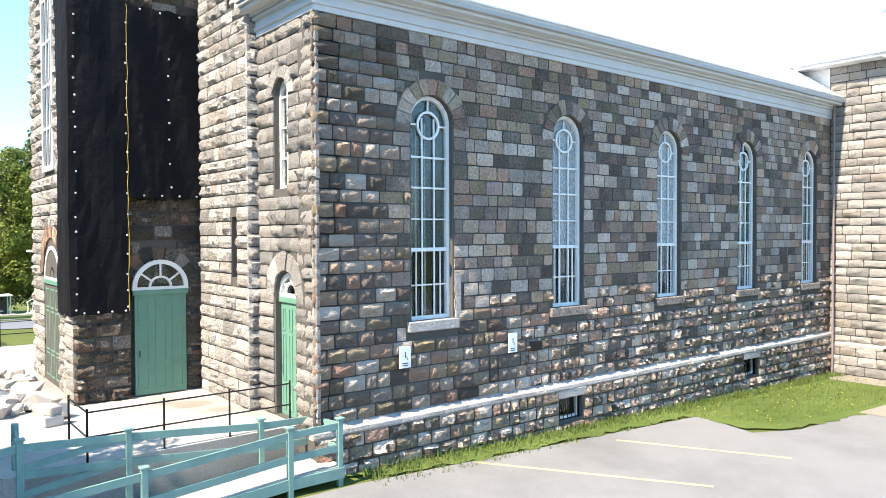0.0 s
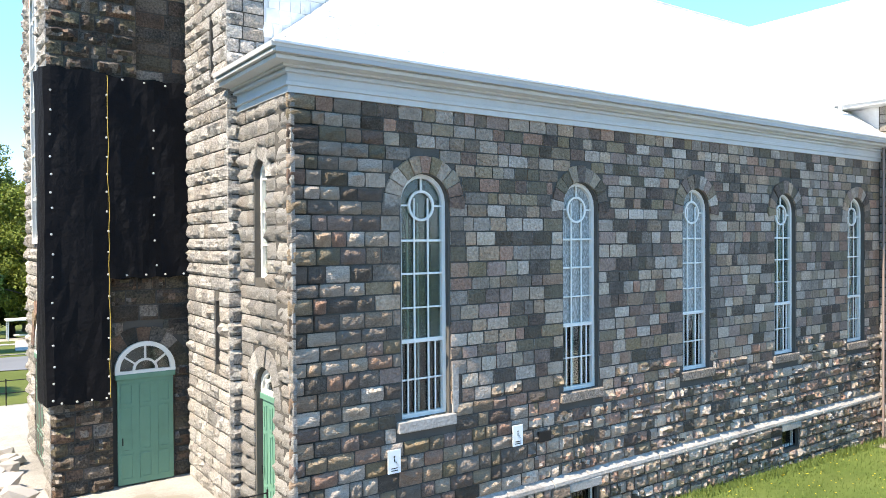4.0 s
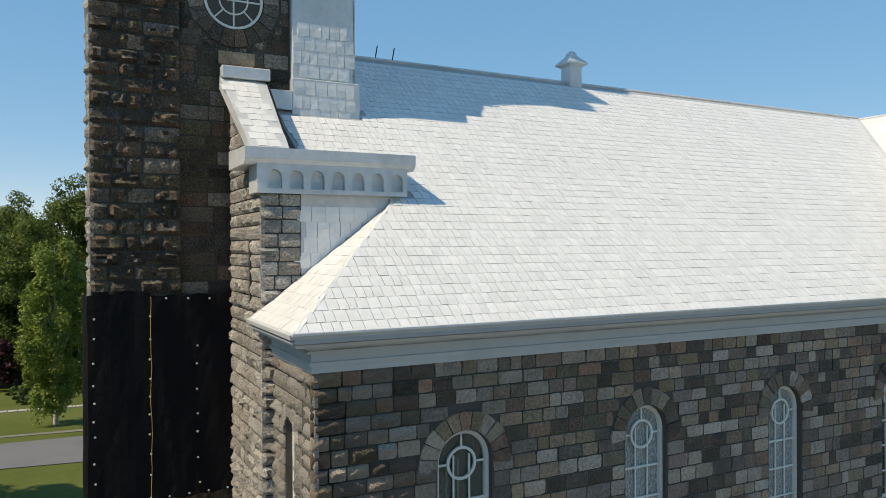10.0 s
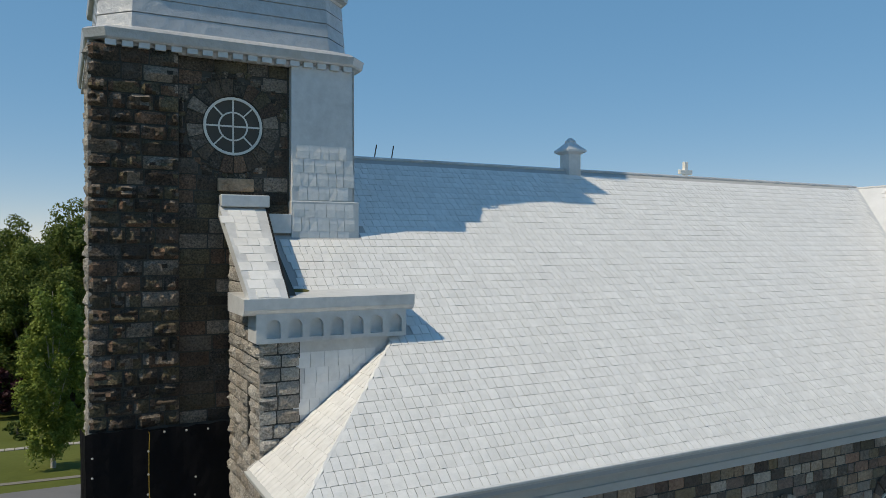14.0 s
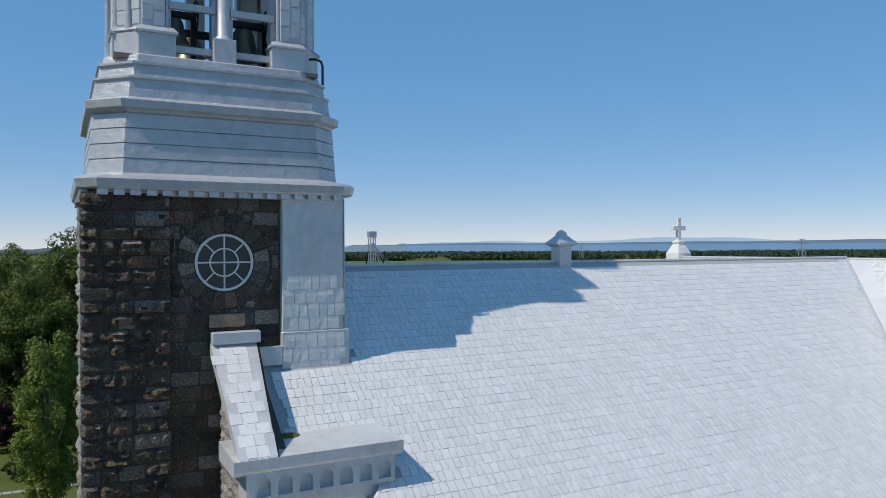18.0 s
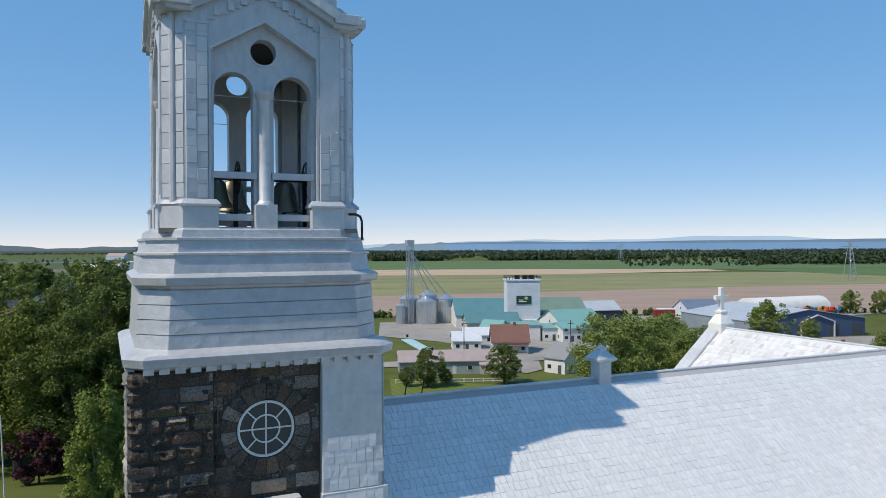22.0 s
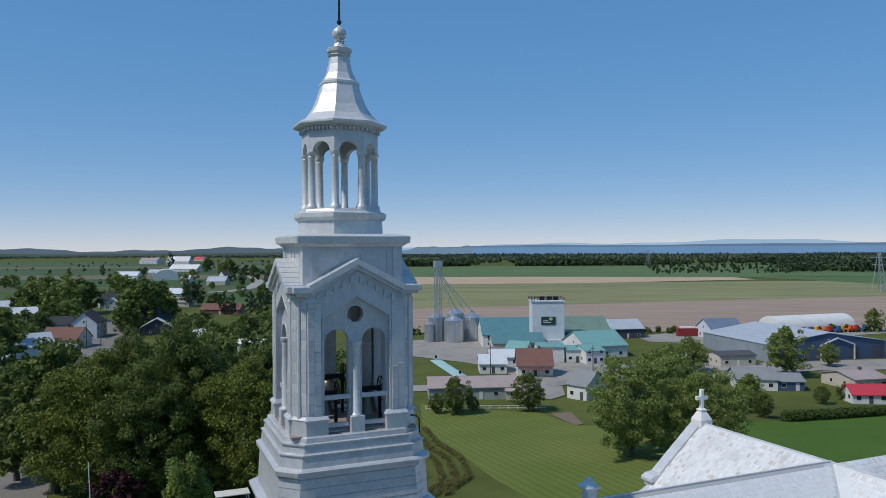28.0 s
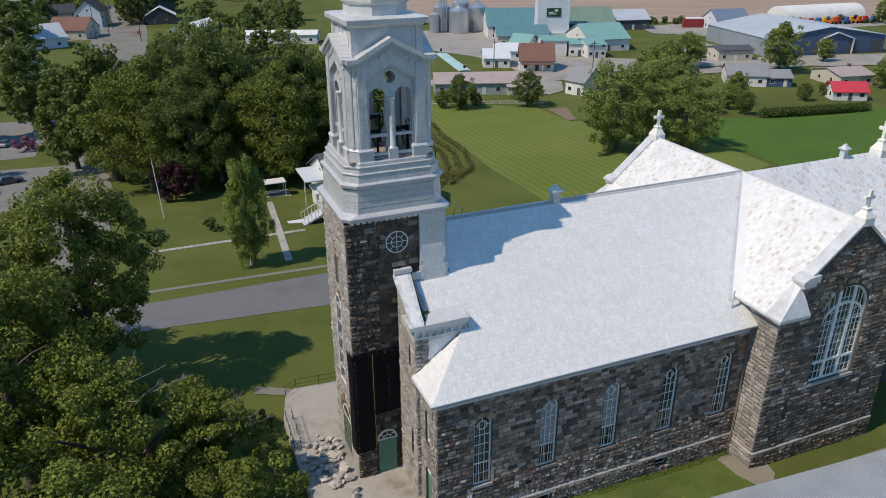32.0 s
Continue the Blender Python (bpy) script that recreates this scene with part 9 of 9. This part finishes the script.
for x, y, k in ((26.9, 230, 1.01), (114.1, 1061, 2.46), (107.6, 1349, 2.33), (145, 1043, 1.67), (154.4, 882, 1.95), (150.4, 807, 1.97), (-2, 1128, 1.14), (9.8, 623, 1.37), (8.9, 402, 1.06), (-112, 856, 1.25), (-137.3, 870, 1.27), (77, 523, 1.37)):
    more_tree(far_tree, x, y, k)
for x, y, k in ((25, 515, 1.29), (31.2, 517, 1.27), (22.8, 521, 1.13), (40.1, 442, 1.02), (44, 432, 0.91), (54.1, 427, 1.04), (56.6, 410, 0.94), (62.6, 411, 1.03), (57, 1632, 2.4), (-57.7, 1208, 1.27)):
    more_tree(dark_fir, x, y, k)
rv = random.Random(23)
for k in range(20):
    px, py = far(rv.uniform(560, 1500), -rv.uniform(0.14, 0.6) * rv.uniform(500, 1300))
    more_tree((far_tree, small_tree)[k % 2], px, py, rv.uniform(0.5, 0.95))
for k in range(26):
    more_tree((far_tree, small_tree, base[0])[k % 3], rv.uniform(-110, -58), rv.uniform(150, 330), rv.uniform(0.55, 1.0) * (0.7 if k % 3 == 2 else 1.2))
sign = empty("road_sign", -10.9, 297, ground_z(-10.9, 297), "orange round road work sign on a post", "sign")
part("post", boxed(-0.06, 0.06, -0.06, 0.06, -0.3, 2.6), M_GALV, sign)
b = bmesh.new()
turned(b, 0, 0, [(0.75, 0.0), (0.75, 0.06)], 20)
bmesh.ops.rotate(b, verts=b.verts[:], cent=(0, 0, 0), matrix=Matrix.Rotation(radians(90), 3, "X"))
bmesh.ops.translate(b, verts=b.verts[:], vec=(0, -0.07, 2.9))
part("panel", b, mat_paint("orange_sign_paint", (0.75, 0.12, 0.04), 0.5), sign, "orange sign panel")

def pylon(s, l):
    x, y = far(s, l)
    o = empty("power_pylon", x, y, -8.5, "steel lattice power pylon in a field", "pylon", "power pylons")
    b = bmesh.new()
    for a in (-1, 1):
        for c in (-1, 1):
            beam(b, (a * 4, c * 4, 0), (a * 0.8, c * 0.8, 34), 0.4)
    for k in range(8):
        w0, w1 = 4 - 0.4 * k, 3.6 - 0.4 * k
        beam(b, (-w0, -w0, k * 4.2), (w1, -w1, k * 4.2 + 4.2), 0.25)
        beam(b, (w0, -w0, k * 4.2), (-w1, -w1, k * 4.2 + 4.2), 0.25)
    part("mast", b, M_GALV, o)
    for z, w in ((24, 8), (30, 11), (34, 6)):
        part("crossarm", beam(bmesh.new(), (-w, 0, z), (w, 0, z), 0.5), M_GALV, o)


pylon(640, 380)
pylon(1050, 1200)
pylon(1500, 420)


# Emissive backdrop colour with the distance haze already mixed in, though no lamp
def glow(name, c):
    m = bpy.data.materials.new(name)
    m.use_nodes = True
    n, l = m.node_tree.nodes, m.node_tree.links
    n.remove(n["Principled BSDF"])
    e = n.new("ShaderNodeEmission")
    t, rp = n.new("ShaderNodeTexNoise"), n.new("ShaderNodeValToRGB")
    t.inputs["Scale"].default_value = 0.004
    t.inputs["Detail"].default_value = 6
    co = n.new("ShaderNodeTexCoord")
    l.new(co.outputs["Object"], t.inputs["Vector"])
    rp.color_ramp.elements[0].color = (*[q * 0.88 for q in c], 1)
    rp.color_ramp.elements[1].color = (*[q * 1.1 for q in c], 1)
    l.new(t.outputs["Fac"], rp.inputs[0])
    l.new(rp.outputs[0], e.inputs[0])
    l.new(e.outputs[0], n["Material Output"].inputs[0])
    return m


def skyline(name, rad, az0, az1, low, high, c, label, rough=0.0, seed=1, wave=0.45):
    """A self-glowing strip of far land round the plain, its haze put into the colour."""
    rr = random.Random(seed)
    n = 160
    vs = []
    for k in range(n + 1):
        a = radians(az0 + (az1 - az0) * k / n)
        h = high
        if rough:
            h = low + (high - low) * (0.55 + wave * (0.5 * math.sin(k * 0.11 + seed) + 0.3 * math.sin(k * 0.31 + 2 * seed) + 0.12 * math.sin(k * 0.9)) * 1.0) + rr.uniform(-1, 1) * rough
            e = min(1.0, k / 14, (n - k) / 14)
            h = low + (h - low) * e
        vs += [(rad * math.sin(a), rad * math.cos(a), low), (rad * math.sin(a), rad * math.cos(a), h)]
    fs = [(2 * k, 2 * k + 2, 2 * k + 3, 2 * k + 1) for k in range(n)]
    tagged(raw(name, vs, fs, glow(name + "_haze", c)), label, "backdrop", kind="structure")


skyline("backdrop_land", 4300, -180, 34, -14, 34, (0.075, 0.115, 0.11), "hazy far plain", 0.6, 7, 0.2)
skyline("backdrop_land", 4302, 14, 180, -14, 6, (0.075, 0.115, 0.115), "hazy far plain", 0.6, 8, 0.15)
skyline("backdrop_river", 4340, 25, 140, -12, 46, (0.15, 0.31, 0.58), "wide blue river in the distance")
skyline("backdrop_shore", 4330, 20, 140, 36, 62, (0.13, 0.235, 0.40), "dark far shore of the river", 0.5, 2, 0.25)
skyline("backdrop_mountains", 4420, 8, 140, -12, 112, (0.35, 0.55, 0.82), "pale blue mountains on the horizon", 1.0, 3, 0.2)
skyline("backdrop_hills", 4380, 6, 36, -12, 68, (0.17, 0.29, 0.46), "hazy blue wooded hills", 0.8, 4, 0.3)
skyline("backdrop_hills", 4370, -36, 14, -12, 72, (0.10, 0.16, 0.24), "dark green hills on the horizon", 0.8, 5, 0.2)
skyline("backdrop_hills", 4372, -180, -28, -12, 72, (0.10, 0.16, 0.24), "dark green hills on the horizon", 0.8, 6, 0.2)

# ---- grass along the wall ----
rs = np.random.RandomState(8)
pts = []
for k in range(15000):
    if k < 5200:
        x, y = rs.uniform(0.9, 24), -0.22 - rs.uniform(0, 1) ** 1.6 * 1.0
    else:
        x, y = rs.uniform(12, 24), -0.3 - rs.uniform(0, 1) * 4.0
        if y < -3.2 - 0.1 * (x - 12) or y < -0.9 - (x - 12.0) * 2.6:
            continue
    pts.append((x, y, ground_z(x, y)))
pts = np.array(pts)
n = len(pts)
h = rs.uniform(0.06, 0.22, (n, 1)) * np.where(pts[:, 1:2] > -0.7, 1.3, 0.7)
a = rs.uniform(0, 6.28, n)
side_ = np.stack([np.cos(a), np.sin(a), 0 * a], 1) * rs.uniform(0.012, 0.03, (n, 1))
tip = pts + np.concatenate([rs.normal(size=(n, 2)) * 0.05, h], 1)
v = np.stack([pts - side_, pts + side_, tip], 1).reshape(-1, 3)
f = np.arange(3 * n).reshape(-1, 3)
o = raw("grass", v.tolist(), f.tolist(), leaf_material("grass_blades", [(0.06, 0.09, 0.022), (0.11, 0.155, 0.04), (0.19, 0.225, 0.075)]))
tagged(o, "bright green grass along the foot of the wall", "grass", kind="stuff")
rg = random.Random(44)
edge_line = [Vector(p) for p in ((23.9, -4.2), (21, -4.15), (18, -4.1), (15.6, -4.05), (13.3, -3.8), (12.0, -3.0), (12.1, -1.9), (12.3, -1.15), (9, -1.05), (6, -0.95), (3, -0.85), (1.4, -0.6), (0.4, -0.15))]
edge_pts = []
for p, q in zip(edge_line, edge_line[1:]):
    n = max(2, int((q - p).length / 0.16))
    for k in range(n):
        c = p.lerp(q, k / n)
        d = (q - p).normalized()
        w = rg.gauss(0, 0.05) + 0.07 * math.sin(c.x * 3.1 + c.y) + 0.05 * math.sin(c.x * 7.7)
        edge_pts.append((c.x + d.y * w, c.y - d.x * w))
sheet("grass_verge", [(23.9, -0.12), *edge_pts, (0.4, -0.12)], M_VERGE, 0.045, "green grass verge at the foot of the wall", "grass", steps=2)

# trees behind the viewpoint, mirrored in the window panes
for x, y, k in ((-6, -66, 0.9), (8, -70, 0.85), (22, -64, 0.8), (38, -68, 0.9), (54, -60, 0.85), (70, -56, 0.9), (-22, -62, 0.9)):
    more_tree(back_tree, x, y, k)

sheet("bare_soil_patch", [(22.4, -0.5), (23.95, -0.5), (23.95, -2.35), (25.6, -2.5), (25.4, -3.4), (24.4, -4.2), (23.2, -3.9), (22.6, -2.6)], M_SOIL, 0.07, "bare dusty soil in the corner of the walls", "soil", steps=1)
sheet("dusty_verge", [(17, -3.95), (30, -4.2), (44, -4.4), (44, -5.6), (30, -5.5), (17, -5.0)], M_SOIL, 0.05, "dusty gravel strip along the shed", "gravel", steps=1)
# dandelions in the verge
rd = np.random.RandomState(15)
n = 110
c = np.stack([rd.uniform(12.5, 23.8, n), -0.4 - rd.uniform(0, 1, n) * 3.2, np.zeros(n)], 1)
c[:, 2] = [ground_z(a, b) + 0.14 for a, b, _ in c]
q = np.array([(0.025, 0, 0), (0.008, 0.024, 0.004), (-0.02, 0.015, 0), (-0.02, -0.015, 0.004), (0.008, -0.024, 0)])
v = (c[:, None, :] + q[None]).reshape(-1, 3)
f = np.arange(5 * n).reshape(-1, 5)
o = raw("dandelions", v.tolist(), f.tolist(), material("dandelion_yellow", [(0.6, 0.45, 0.02), (0.8, 0.62, 0.05)], 0.8, bump=0))
tagged(o, "small yellow dandelion flowers in the grass", "flowers", kind="stuff")
